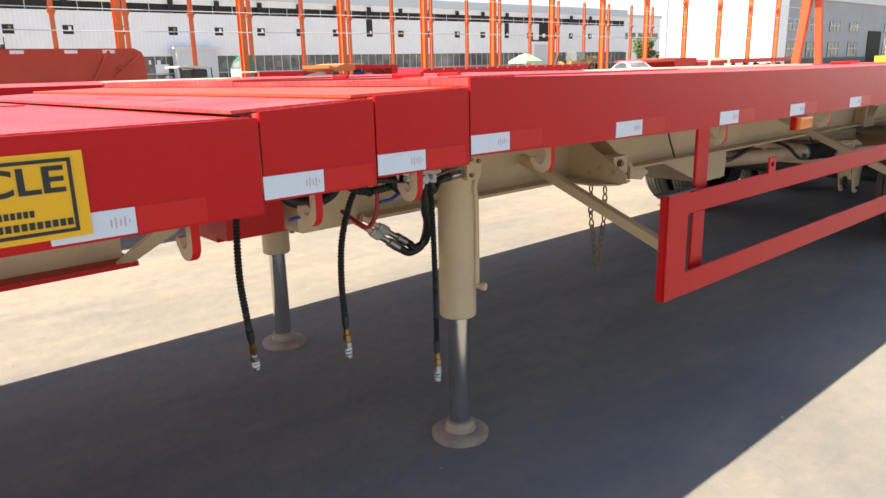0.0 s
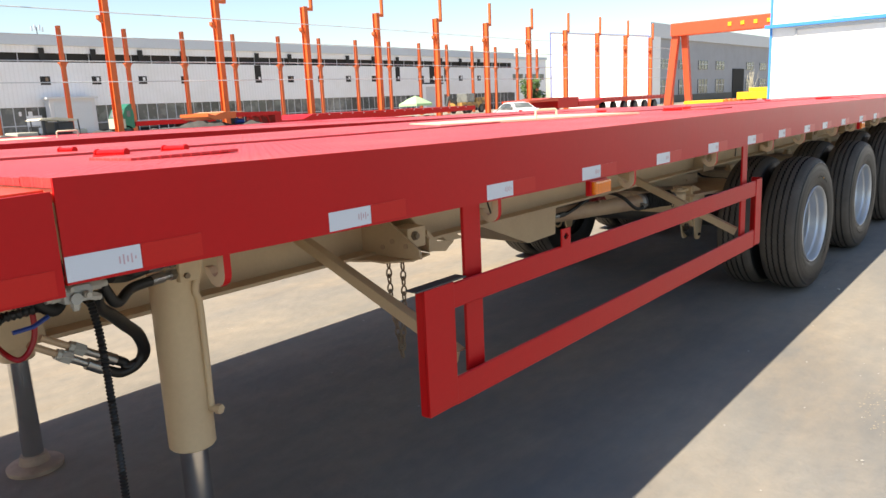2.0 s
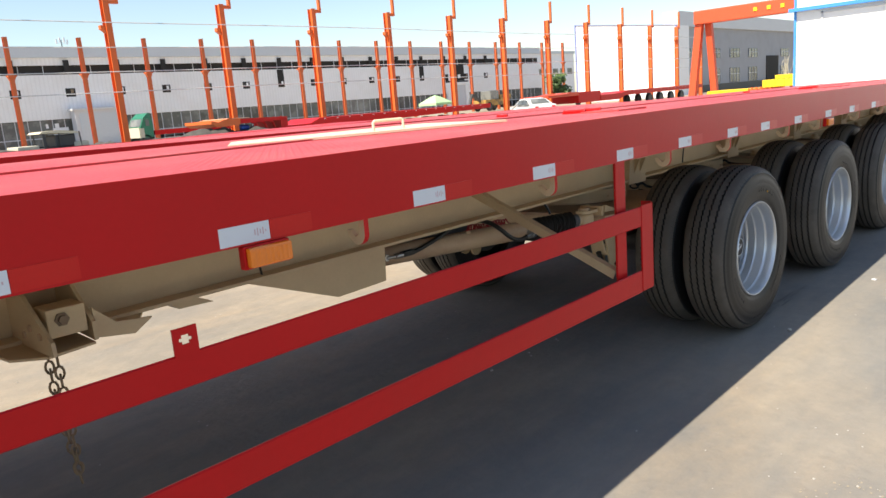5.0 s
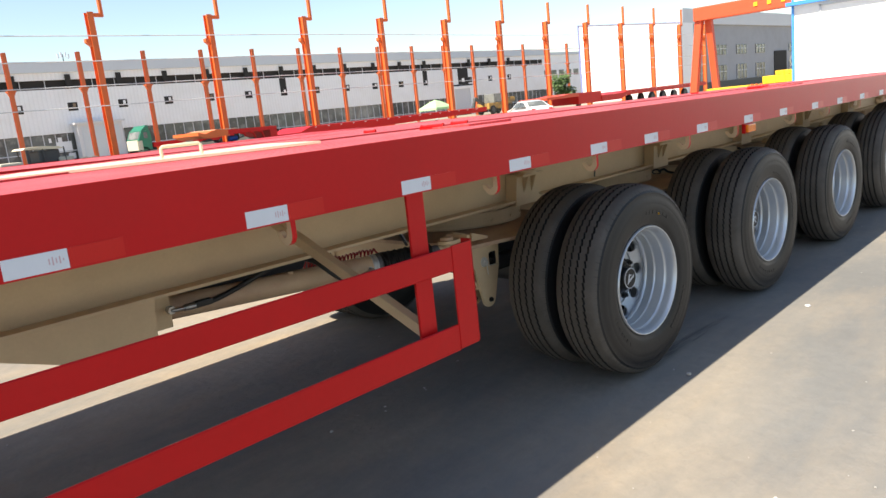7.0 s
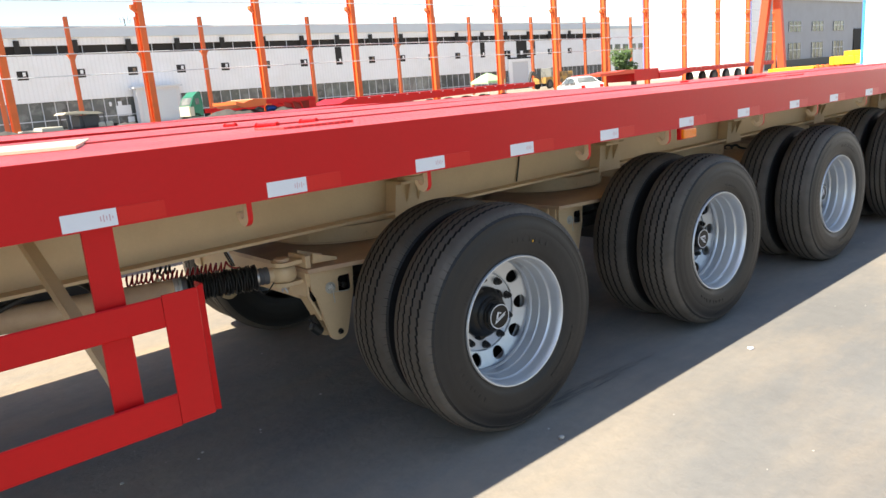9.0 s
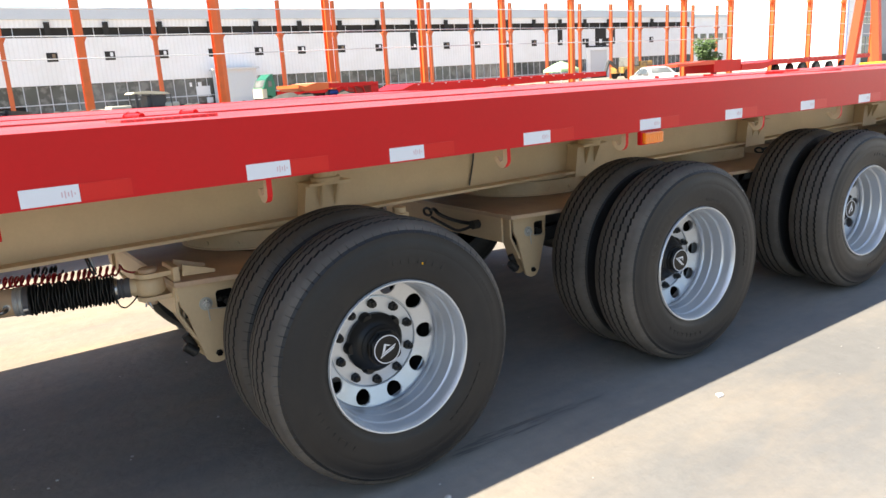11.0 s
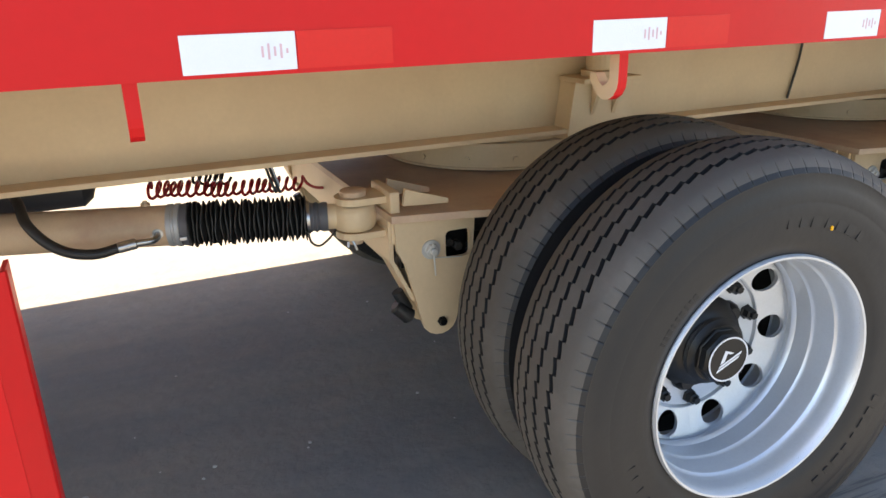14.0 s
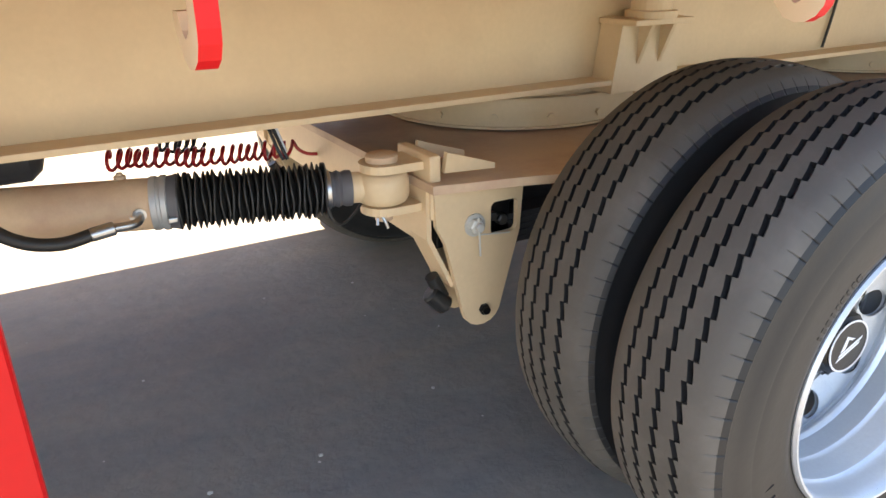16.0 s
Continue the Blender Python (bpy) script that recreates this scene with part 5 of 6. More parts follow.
for p0, p1, r in (((0.135, 0.40, 1.178), (0.112, 0.398, 1.176), 0.0125), ((0.112, 0.398, 1.190), (0.098, 0.397, 1.194), 0.009), ((0.200, 0.40, 1.188), (0.232, 0.402, 1.187), 0.0125), ((0.198, 0.40, 1.166), (0.220, 0.405, 1.158), 0.0115),
                  ((0.168, 0.40, 1.158), (0.168, 0.4, 1.143), 0.0115), ((0.185, 0.376, 1.176), (0.185, 0.362, 1.176), 0.009), ((0.15, 0.376, 1.192), (0.15, 0.366, 1.194), 0.007)):
    b = bmesh.new()
    p0, p1 = Vector(p0), Vector(p1)
    cyl(b, p0, p1, r, 6)
    cyl(b, p1, p1 + (p1 - p0) * 0.5, r * 0.72, 12)
    part("union", b, ZINC, valve, smooth=True)
for z, pts in ((1.16, [(0.545, 0.61, 1.158), (0.45, 0.58, 1.163), (0.37, 0.55, 1.158), (0.28, 0.45, 1.186)]), (1.123, [(0.545, 0.61, 1.122), (0.46, 0.585, 1.123), (0.38, 0.555, 1.12), (0.32, 0.52, 1.10), (0.28, 0.50, 1.16)])):
    b = bmesh.new()
    tube(b, curve_points(pts[1:], 8), 0.0145, 12)
    h = part("leg_hose", b, RUBBER, trailer, smooth=True)
    b = bmesh.new()
    cyl(b, pts[1], pts[0], 0.011, 12)
    cyl(b, Vector(pts[1]) - (Vector(pts[0]) - Vector(pts[1])) * 0.1, Vector(pts[1]).lerp(Vector(pts[0]), 0.45), 0.0165, 14)
    cyl(b, Vector(pts[1]).lerp(Vector(pts[0]), 0.72), pts[0], 0.017, 6)
    part("hose_end", b, STEEL, h, smooth=True)
b = bmesh.new()
tube(b, curve_points([(0.13, 0.6, 1.2), (0.140, 0.6, 1.10), (0.136, 0.6, 1.045), (0.118, 0.6, 1.008), (0.092, 0.6, 0.993), (0.07, 0.62, 1.01), (0.062, 0.70, 1.04)], 8), 0.0075, 8)
part("red_air_line", b, RED_COIL, trailer, smooth=True)
b = bmesh.new()
tube(b, [(0.04, 0.45, 1.105), (0.085, 0.45, 1.108), (0.125, 0.46, 1.122)], 0.006, 6)
part("blue_air_line", b, BLUE_CABLE, trailer)
b = bmesh.new()
tube(b, [(-0.255, 0.5, 1.088), (-0.21, 0.5, 1.093), (-0.175, 0.5, 1.105)], 0.006, 6)
part("blue_air_line", b, BLUE_CABLE, trailer)
b = bmesh.new()
for q in ([(-0.30, 0.5, 1.2), (-0.25, 0.49, 1.145), (-0.17, 0.49, 1.13), (-0.10, 0.5, 1.15), (-0.06, 0.52, 1.2)], [(-0.28, 0.52, 1.2), (-0.2, 0.52, 1.15), (-0.12, 0.53, 1.17), (-0.05, 0.55, 1.22)],
          [(0.10, 0.5, 1.24), (0.115, 0.48, 1.16), (0.15, 0.48, 1.13), (0.18, 0.5, 1.17), (0.18, 0.52, 1.24)]):
    b = bmesh.new()
    tube(b, curve_points(q, 6), 0.017, 10)
    part("looped_hose", b, BOOT, trailer, smooth=True)
for q in ([(-0.09, 0.5, 1.20), (-0.055, 0.49, 1.165), (0.0, 0.49, 1.14), (0.06, 0.49, 1.137), (0.14, 0.5, 1.14)], [(-0.04, 0.5, 1.2), (0.0, 0.48, 1.15), (0.03, 0.48, 1.13)]):
    b = bmesh.new()
    tube(b, curve_points(q, 16), 0.012, 10, rib=lambda i: 1.12 if i % 3 == 0 else 0.86)
    part("ribbed_hose", b, RUBBER, trailer, "black ribbed hose", smooth=True)
for x, z in ((-0.235, 1.105), (-0.19, 1.10), (-0.165, 1.118), (0.13, 1.118)):
    b = bmesh.new()
    cyl(b, (x, 0.485, z), (x + 0.018, 0.48, z + 0.003), 0.007, 8)
    part("loose_union", b, STEEL, trailer, smooth=True)
b = bmesh.new()
box(b, -0.25, -0.03, 0.93, 1.10, 0.95, 1.07, 0.004)
part("coupling_box", b, RED, trailer)
b = bmesh.new()
bar(b, (-0.60, 0.9, 0.955), (-0.77, 0.08, 1.21), 0.05, 0.008)
part("rail_brace", b, BEIGE, trailer)
b = bmesh.new()
box(b, 0.02, 0.28, 0.925, 1.05, 0.935, 1.075, 0.004)
part("beam_end_box", b, BEIGE, trailer)

# deck details: lashing lids, hinge bars, cream cover
for x0 in (0.39, 4.78, 9.38):
    b = bmesh.new()
    box(b, x0 + 0.03, x0 + 0.37, 0.54, 0.79, Z1 - 0.006 + camber(x0), Z1 + 0.007 + camber(x0 + 0.29), 0.002)
    part("deck_lid", lean(b), RED_DECK, trailer)
    for dx, ya, yb in ((0.145, 0.985, 0.848), (0.36, 0.957, 0.867), (0.30, 1.637, 1.575)):
        b = bmesh.new()
        zc = Z1 + 0.010 + camber(x0 + dx)
        cyl(b, (x0 + dx, ya, zc), (x0 + dx + 0.03, yb, zc), 0.0095, 12)
        for e in (0.02, 0.98):
            c = Vector((x0 + dx, ya, zc)).lerp(Vector((x0 + dx + 0.03, yb, zc)), e)
            turned(b, c, (0.2, -1, 0), [(-0.003, 0.0125), (0.003, 0.0125)], 10)
        box(b, x0 + dx - 0.012, x0 + dx + 0.042, yb - 0.004, ya + 0.004, zc - 0.014, zc - 0.006)
        part("lid_hinge", lean(b), RED, trailer)
b = bmesh.new()
prism(b, [(2.85, 1.5, Z1 - 0.002), (4.10, 0.80, Z1 - 0.002), (4.42, 1.75, Z1 - 0.002), (3.25, 2.12, Z1 - 0.002)], (0, 0, 0.012))
part("deck_cover", lean(b), CREAM, trailer, "flat cream painted cover plate")
b = bmesh.new()
tube(b, [(3.60, 1.30, Z1 + 0.004), (3.60, 1.30, Z1 + 0.052), (3.605, 1.295, Z1 + 0.06), (3.755, 1.245, Z1 + 0.06), (3.76, 1.24, Z1 + 0.052), (3.76, 1.24, Z1 + 0.004)], 0.008, 8)
part("cover_handle", lean(b), CREAM, trailer, smooth=True)

# ---- the yard behind ----
def wheels_row(parent, x0, n, pitch, y, r=0.45, w=0.3):
    for i in range(n):
        bm = bmesh.new()
        c = (x0 + i * pitch, y, r)
        turned(bm, c, (0, 1, 0), [(0.02, r * 0.56), (0, r * 0.6), (0, r * 0.85), (0.05, r), (w - 0.05, r), (w, r * 0.85), (w, r * 0.3)], 24)
        tyre = part("wheel", bm, TYRE, parent)
        bm = bmesh.new()
        turned(bm, c, (0, 1, 0), [(0.06, r * 0.2), (0.05, r * 0.5), (0.015, r * 0.57)], 20)
        part("rim", bm, GREY_BAND if r < 0.5 else DARK_METAL, tyre)


# neighbouring flatbed, alongside
mate = thing("flatbed_trailer", "second red flatbed trailer parked alongside the first", "trailer")
SLOPE = [(-6, 0.0), (3, 0.0), (15.5, -0.118)]
for y in (5.25, 8.04):
    b = bmesh.new()
    prism(b, [(x, y, 1.06 + d) for x, d in SLOPE] + [(x, y, 1.413 + d) for x, d in SLOPE[::-1]], (0, 0.012, 0))
    part("side_rail", b, RED, mate)
b = bmesh.new()
prism(b, [(x, 5.263, 1.391 + d) for x, d in SLOPE] + [(x, 5.263, 1.409 + d) for x, d in SLOPE[::-1]], (0, 2.776, 0))
part("deck", b, RED_DECK, mate)
b = bmesh.new()
beam_i(b, -5.8, 15.3, 6.1, 0.8, 1.22)
beam_i(b, -5.8, 15.3, 7.2, 0.8, 1.22)
part("chassis", b, BEIGE, mate)
for i in range(3):
    for y in (5.3, 7.4):
        p = part("wheel", TYM, [TYRE, TREAD], mate)
        p.location = (11.0 + 1.35 * i, y, HZ)
        q = part("rim", RIM, SILVER, p)
        q.location = (0, 0.018, 0)
        b = bmesh.new()
        cyl(b, (0, 0.1, 0), (0, 0.25, 0), 0.1, 12)
        part("hub", b, BLACK_PAINT, p)
b = bmesh.new()
for y in (5.95, 7.2):
    box(b, 1.0, 1.15, y, y + 0.15, 0.0, 1.0)
part("stand", b, BEIGE, mate)

b = bmesh.new()
prism(b, [(1.2, 6.5, 1.41), (2.6, 6.45, 1.41), (2.75, 7.3, 1.41), (1.4, 7.34, 1.41)], (0, 0, 0.004))
cover = part("deck_cover", b, CREAM, mate, "flat cream painted cover plate")
b = bmesh.new()
tube(b, [(2.64, 6.42, 1.408), (2.64, 6.42, 1.465), (2.65, 6.42, 1.475), (2.83, 6.40, 1.475), (2.84, 6.40, 1.465), (2.84, 6.40, 1.408)], 0.009, 8)
part("cover_handle", b, CREAM, cover, smooth=True)

# lowbed with a high red headboard
head = thing("lowbed_trailer", "red trailer gooseneck with a high steel headboard", "trailer")
b = bmesh.new()
out = [(-1.5, 1.30), (3.66, 1.30), (3.66, 1.72), (3.60, 1.84), (3.48, 1.90), (-1.5, 1.90)]
prism(b, [(x, 12.0, z) for x, z in out], (0, 0.06, 0))
hb = part("headboard", b, RUST_RED, head)
b = bmesh.new()
for x0, z0, x1, z1 in ((2.75, 1.36, 3.05, 1.86), (3.1, 1.42, 3.58, 1.78)):
    bar(b, (x0, 11.985, z0), (x1, 11.985, z1), 0.03, 0.05)
box(b, 3.15, 3.45, 11.93, 11.98, 1.55, 1.58)
part("stiffener", b, RUST_RED, hb)
for x in (1.55, 2.35, 2.95):
    b = bmesh.new()
    box(b, x, x + 0.2, 11.99, 11.998, 1.82, 1.875)
    part("white_tape", b, WHITE_TAPE, hb)
b = bmesh.new()
box(b, -1.5, 14.0, 11.9, 14.4, 1.05, 1.27)
part("deck", b, RED, head)
wheels_row(head, 9.0, 3, 1.3, 12.0)
wheels_row(head, 9.0, 3, 1.3, 13.9)
b = bmesh.new()
for x in (0.2, 5.0):
    box(b, x, x + 0.15, 12.3, 12.45, 0, 1.05)
    box(b, x, x + 0.15, 13.8, 13.95, 0, 1.05)
part("stand", b, RED, head)

# orange gooseneck and long low red bed
low = thing("lowbed_trailer", "long low red trailer with an orange-red gooseneck", "trailer")
b = bmesh.new()
prism(b, [(15.1, 22, 1.58), (15.42, 22, 1.49), (15.66, 22, 1.58), (15.97, 22, 1.64), (16.45, 22, 1.60), (16.42, 22, 1.33), (15.7, 22, 1.28), (15.33, 22, 1.31), (15.1, 22, 1.44)], (0, 2.4, 0))
part("gooseneck", b, ORANGE, low)
b = bmesh.new()
prism(b, [(16.43, 22.02, 1.58), (18.8, 22.02, 1.53), (18.8, 22.02, 1.38), (16.43, 22.02, 1.36)], (0, 2.36, 0))
box(b, 18.45, 18.8, 22.02, 24.38, 0.85, 1.40)
for k in range(3):
    tube(b, curve_points([(17.0 + 0.42 * k, 22.05, 1.37), (17.2 + 0.42 * k, 22.05, 1.30), (17.3 + 0.42 * k, 22.05, 1.0)], 5), 0.045, 6)
for k in range(6):
    box(b, 16.6 + 0.37 * k, 16.68 + 0.37 * k, 21.98, 22.02, 1.52, 1.56)
part("neck_frame", b, RED, low)
b = bmesh.new()
prism(b, [(15.9, 22.1, 1.645), (16.95, 22.1, 1.625), (16.95, 22.1, 1.60), (15.9, 22.1, 1.615)], (0, 2.2, 0))
part("neck_cover", b, CREAM, low)
b = bmesh.new()
cyl(b, (16.55, 22.3, 1.18), (16.95, 22.3, 1.15), 0.13, 16, chamfer=0.03)
part("air_tank", b, BLUE_CABLE, low)
b = bmesh.new()
prism(b, [(18.5, 22, 1.08), (20.0, 22, 1.08), (20.6, 22, 1.32), (33, 22, 1.32), (33, 22, 1.05), (20.4, 22, 0.82), (18.5, 22, 0.82)], (0, 2.5, 0))
part("bed", b, RED, low)
for k in range(16):
    b = bmesh.new()
    box(b, 20.8 + 0.75 * k, 20.9 + 0.75 * k, 21.985, 21.995, 1.24, 1.275)
    part("white_tape", b, WHITE_TAPE, low)
low.location, low.scale = (1.4, 6.4, 0), (1.12, 1, 1)
wheels_row(low, 17.0, 2, 0.9, 22.1, 0.42)
wheels_row(low, 25.5, 5, 1.3, 22.1, 0.42)
wheels_row(low, 25.5, 5, 1.3, 23.9, 0.42)
b = bmesh.new()
for x in (19.3, 22.4, 24.2):
    box(b, x, x + 0.2, 22.4, 24.1, 0, 0.85)
part("stand", b, DARK_METAL, low)

# red flat trailer further on
far = thing("flatbed_trailer", "far red flatbed trailer with a row of dark wheels", "trailer")
b = bmesh.new()
prism(b, [(57.0, 30, 1.22), (58.4, 30, 1.24), (59.4, 30, 1.40), (75.0, 30, 1.42), (75.0, 30, 1.08), (59.0, 30, 1.0), (58.0, 30, 0.72), (55.0, 30, 0.72), (55.0, 30, 1.22)], (0, 2.6, 0))
part("bed", b, RED, far)
b = bmesh.new()
box(b, 51.6, 55.0, 30.05, 32.55, 0.72, 1.58, 0.03)
part("neck_frame", b, RED, far)
b = bmesh.new()
prism(b, [(47.3, 30, 1.28), (51.6, 30, 1.32), (51.6, 30, 1.60), (50.6, 30, 1.60), (49.4, 30, 1.50), (47.3, 30, 1.46)], (0, 2.6, 0))
part("gooseneck", b, RED_ORANGE, far)
for k in range(20):
    b = bmesh.new()
    box(b, 59.8 + 0.75 * k, 59.9 + 0.75 * k, 29.985, 29.995, 1.31, 1.345)
    part("white_tape", b, WHITE_TAPE, far)
wheels_row(far, 63.6, 4, 2.2, 29.95, 0.5)
wheels_row(far, 63.6, 4, 2.2, 32.2, 0.5)
b = bmesh.new()
box(b, 52.3, 52.6, 30.5, 30.8, 0, 0.72)
part("stand", b, DARK_METAL, far)

# steel frame of a workshop going up: two rows of columns
def near_column():
    c = thing("steel_column", "orange primed steel column of an unfinished workshop frame", "column", group="steel frame columns")
    b = bmesh.new()
    column_h(b, 0, 0, 0, 7.5, 0.28, 0.38, tf=0.022)
    part("shaft", b, ORANGE, c)
    b = bmesh.new()
    prism(b, [(-0.142, -0.12, 5.95), (-0.38, -0.12, 6.14), (-0.38, -0.12, 6.3), (-0.142, -0.12, 6.3)], (0, 0.24, 0))
    part("corbel", b, ORANGE, c)
    b = bmesh.new()
    box(b, 0.05, 0.62, -0.1, 0.1, 7.3, 7.46)
    box(b, 0.50, 0.64, -0.09, 0.09, 7.3, 9.0)
    part("eaves_post", b, ORANGE, c)
    b = bmesh.new()
    box(b, -0.4, 0.4, -0.45, 0.45, 0, 0.04)
    part("base_plate", b, ORANGE, c)
    return c


def far_column():
    c = thing("steel_column", "rust-orange steel column in the far row of the frame", "column", group="steel frame columns")
    b = bmesh.new()
    column_h(b, 0, 0, 0, 9.75, 0.32, 0.34, tf=0.03)
    part("shaft", b, ORANGE_FAR, c)
    b = bmesh.new()
    box(b, -0.34, 0.34, -0.3, 0.3, 6.50, 6.62)
    prism(b, [(-0.17, -0.15, 6.15), (-0.32, -0.15, 6.498), (0.32, -0.15, 6.498), (0.17, -0.15, 6.15)], (0, 0.3, 0))
    part("corbel", b, ORANGE_FAR, c)
    return c


c0 = near_column()
c0.location = (4.58, 33.4, 0)
for i in range(1, 14):
    copy_thing(c0, Matrix.Translation((4.58 + 6.0 * i, 33.4, 0)))
c1 = far_column()
c1.location = (-1.1, 67, 0)
for i in range(1, 20):
    copy_thing(c1, Matrix.Translation((-1.1 + 5.97 * i, 67, 0)))
for z in (3.27, 4.2, 5.3, 6.42):
    b = bmesh.new()
    tube(b, [(2 + 8 * k, 33.0, z - 0.04 * math.sin(k * 1.3)) for k in range(11)], 0.022, 6)
    part("cable", b, CABLE)
    tagged(scene.collection.objects[-1], "pale cable strung along the columns", "cable")

# long white workshop
hall = thing("factory_hall", "long white sheet-metal factory hall with dark window bands", "building")
YB = 80.0
b = bmesh.new()
box(b, -30, 118, YB, YB + 0.3, 3.0, 7.55)
part("wall", b, HALL_WALL, hall)
b = bmesh.new()
box(b, -30, 118, YB, YB + 0.3, 8.5, 9.25)
part("wall", b, HALL_WALL, hall)
b = bmesh.new()
box(b, -30.2, 118.2, YB - 0.25, YB + 0.35, 9.25, 10.35)
box(b, -30, 118, YB + 0.4, YB + 30, 10.2, 10.3)
part("roof", b, GREY_ROOF, hall)
# dark sheets behind the front, added for the unlit inside of the hall
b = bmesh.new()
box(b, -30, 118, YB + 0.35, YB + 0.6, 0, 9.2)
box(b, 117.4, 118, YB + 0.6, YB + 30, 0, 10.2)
part("inner_wall", b, HOLE_SHADE, hall)
b = bmesh.new()
for k in range(123):
    box(b, -30 + 1.2 * k, -29.92 + 1.2 * k, YB + 0.18, YB + 0.26, 0, 3.0)
for k in range(62):
    box(b, -30 + 2.4 * k, -29.94 + 2.4 * k, YB + 0.18, YB + 0.26, 7.55, 8.5)
box(b, -30, 118, YB + 0.1, YB + 0.2, 1.1, 1.2)
part("mullion", b, GREY_WALL, hall)
rnd = random.Random(3)
for k in range(62):
    x = -30 + 2.4 * k
    b = bmesh.new()
    z0 = 0.35 if rnd.random() < 0.8 else 1.2
    box(b, x + 0.12, x + 2.38, YB + 0.2, YB + 0.22, z0, 2.95)
    part("window_pane", b, DARK_GLASS, hall)
for k in range(27):
    x = -31.9 + 5.35 * k
    if x < -29:
        continue
    # flat dark pane: the shade of the room is in its colour
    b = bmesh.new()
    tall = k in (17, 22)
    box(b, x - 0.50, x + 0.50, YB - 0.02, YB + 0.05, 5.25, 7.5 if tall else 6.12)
    wd = part("window", b, HOLE_SHADE, hall)
    b = bmesh.new()
    box(b, x + 0.02, x + 0.30, YB - 0.05, YB - 0.02, 5.62, 6.0)
    if k % 3:
        part("sash", b, WHITE_WALL, wd)
    else:
        part("sash", b, RUSTY, wd)
    # the slot's inner shade is painted as a near-black box
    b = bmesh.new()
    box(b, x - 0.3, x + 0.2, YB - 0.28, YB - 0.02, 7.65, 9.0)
    part("vent_slot", b, HOLE_SHADE, hall)
for x0, x1, z0, z1 in ((29.95, 31.5, 1.05, 2.15), (29.3, 29.55, 2.15, 2.6), (30.2, 30.6, 2.12, 2.6), (31.0, 31.7, 0.3, 0.9)):
    b = bmesh.new()
    box(b, x0, x1, YB + 0.12, YB + 0.16, z0, z1)
    part("white_sheet", b, WHITE_WALL, hall)
# loading door of the hall, with broken window openings over it
b = bmesh.new()
for x0, x1, z0, z1 in ((91.3, 92.1, 0, 4.75), (96.0, 96.8, 0, 4.75), (92.1, 96.0, 4.3, 4.75)):
    box(b, x0, x1, YB - 0.30, YB - 0.02, z0, z1)
frame_1 = part("door_frame", b, WHITE_WALL, hall, "white projecting door frame")
b = bmesh.new()
box(b, 92.1, 96.0, YB - 0.16, YB - 0.08, 0.9, 4.3)
part("loading_door", b, GREY_WALL, frame_1, "grey sheet loading door")
b = bmesh.new()
box(b, 92.1, 96.0, YB - 0.12, YB - 0.03, 0, 0.9)
part("door_sill", b, HOLE_SHADE, frame_1)
# openings drawn as flat near-black sheets, interior shade in the colour
for x0, x1, z0, z1 in ((91.3, 92.0, 5.0, 6.1), (93.5, 96.0, 5.0, 7.56), (97.4, 98.1, 5.2, 7.56), (91.3, 97.0, 4.76, 4.98)):
    b = bmesh.new()
    box(b, x0, x1, YB - 0.06, YB - 0.025, z0, z1)
    gap = part("wall_opening", b, HOLE_SHADE, hall)
    if x1 - x0 < 3 and z1 > 7:
        b = bmesh.new()
        box(b, x0 + 0.35 * (x1 - x0), x0 + 0.6 * (x1 - x0), YB - 0.09, YB - 0.06, z0 + 0.4, z0 + 1.0)
        part("sash", b, WHITE_WALL, gap)
# shed with a roller door against the hall
shed = thing("garage_shed", "small grey shed with a pale roller door beside the hall", "shed")
b = bmesh.new()
box(b, 31.8, 36.5, 78.6, 79.7, 0, 3.75)
part("wall", b, GREY_WALL, shed)
b = bmesh.new()
box(b, 32.2, 36.1, 78.565, 78.595, 0.1, 3.4)
door = part("roller_door", b, GREY_ROOF, shed)
for k in range(19):
    b = bmesh.new()
    box(b, 32.22, 36.08, 78.53, 78.565, 0.2 + 0.165 * k, 0.355 + 0.165 * k)
    part("door_slat", b, GREY_ROOF, door)
b = bmesh.new()
box(b, 31.5, 36.8, 78.3, 79.7, 3.75, 3.95)
part("roof", b, GREY_WALL, shed)

# white blank gable with blue edges
panel = thing("white_hall", "tall white blank-walled hall with thin blue corner trim", "building")
b = bmesh.new()
prism(b, [(95, 57.2, 0), (95, 42.0, 0), (95, 42.0, 9.2), (95, 57.2, 11.0)], (4, 0, 0))
part("wall", b, WHITE_WALL, panel)
b = bmesh.new()
box(b, 94.85, 94.995, 57.2, 57.35, 0, 11.05)
box(b, 94.85, 94.995, 41.85, 42.0, 0, 9.25)
prism(b, [(94.85, 42.0, 9.2), (94.85, 57.2, 11.0), (94.85, 57.2, 11.06), (94.85, 42.0, 9.26)], (0.145, 0, 0))
part("trim", b, VIOLET_TRIM, panel)

# grey office block with rows of windows
office = thing("office_block", "grey two-storey block with rows of dark windows", "building")
b = bmesh.new()
box(b, 104, 190, 46, 48, 0, 9.7)
part("wall", b, OFFICE_WALL, office)
b = bmesh.new()
box(b, 103.6, 190, 45.6, 48, 9.7, 11.8)
part("parapet", b, GREY_WALL, office)
b = bmesh.new()
box(b, 103.9, 190, 45.88, 45.995, 0, 1.15)
part("plinth", b, DARK_METAL, office)
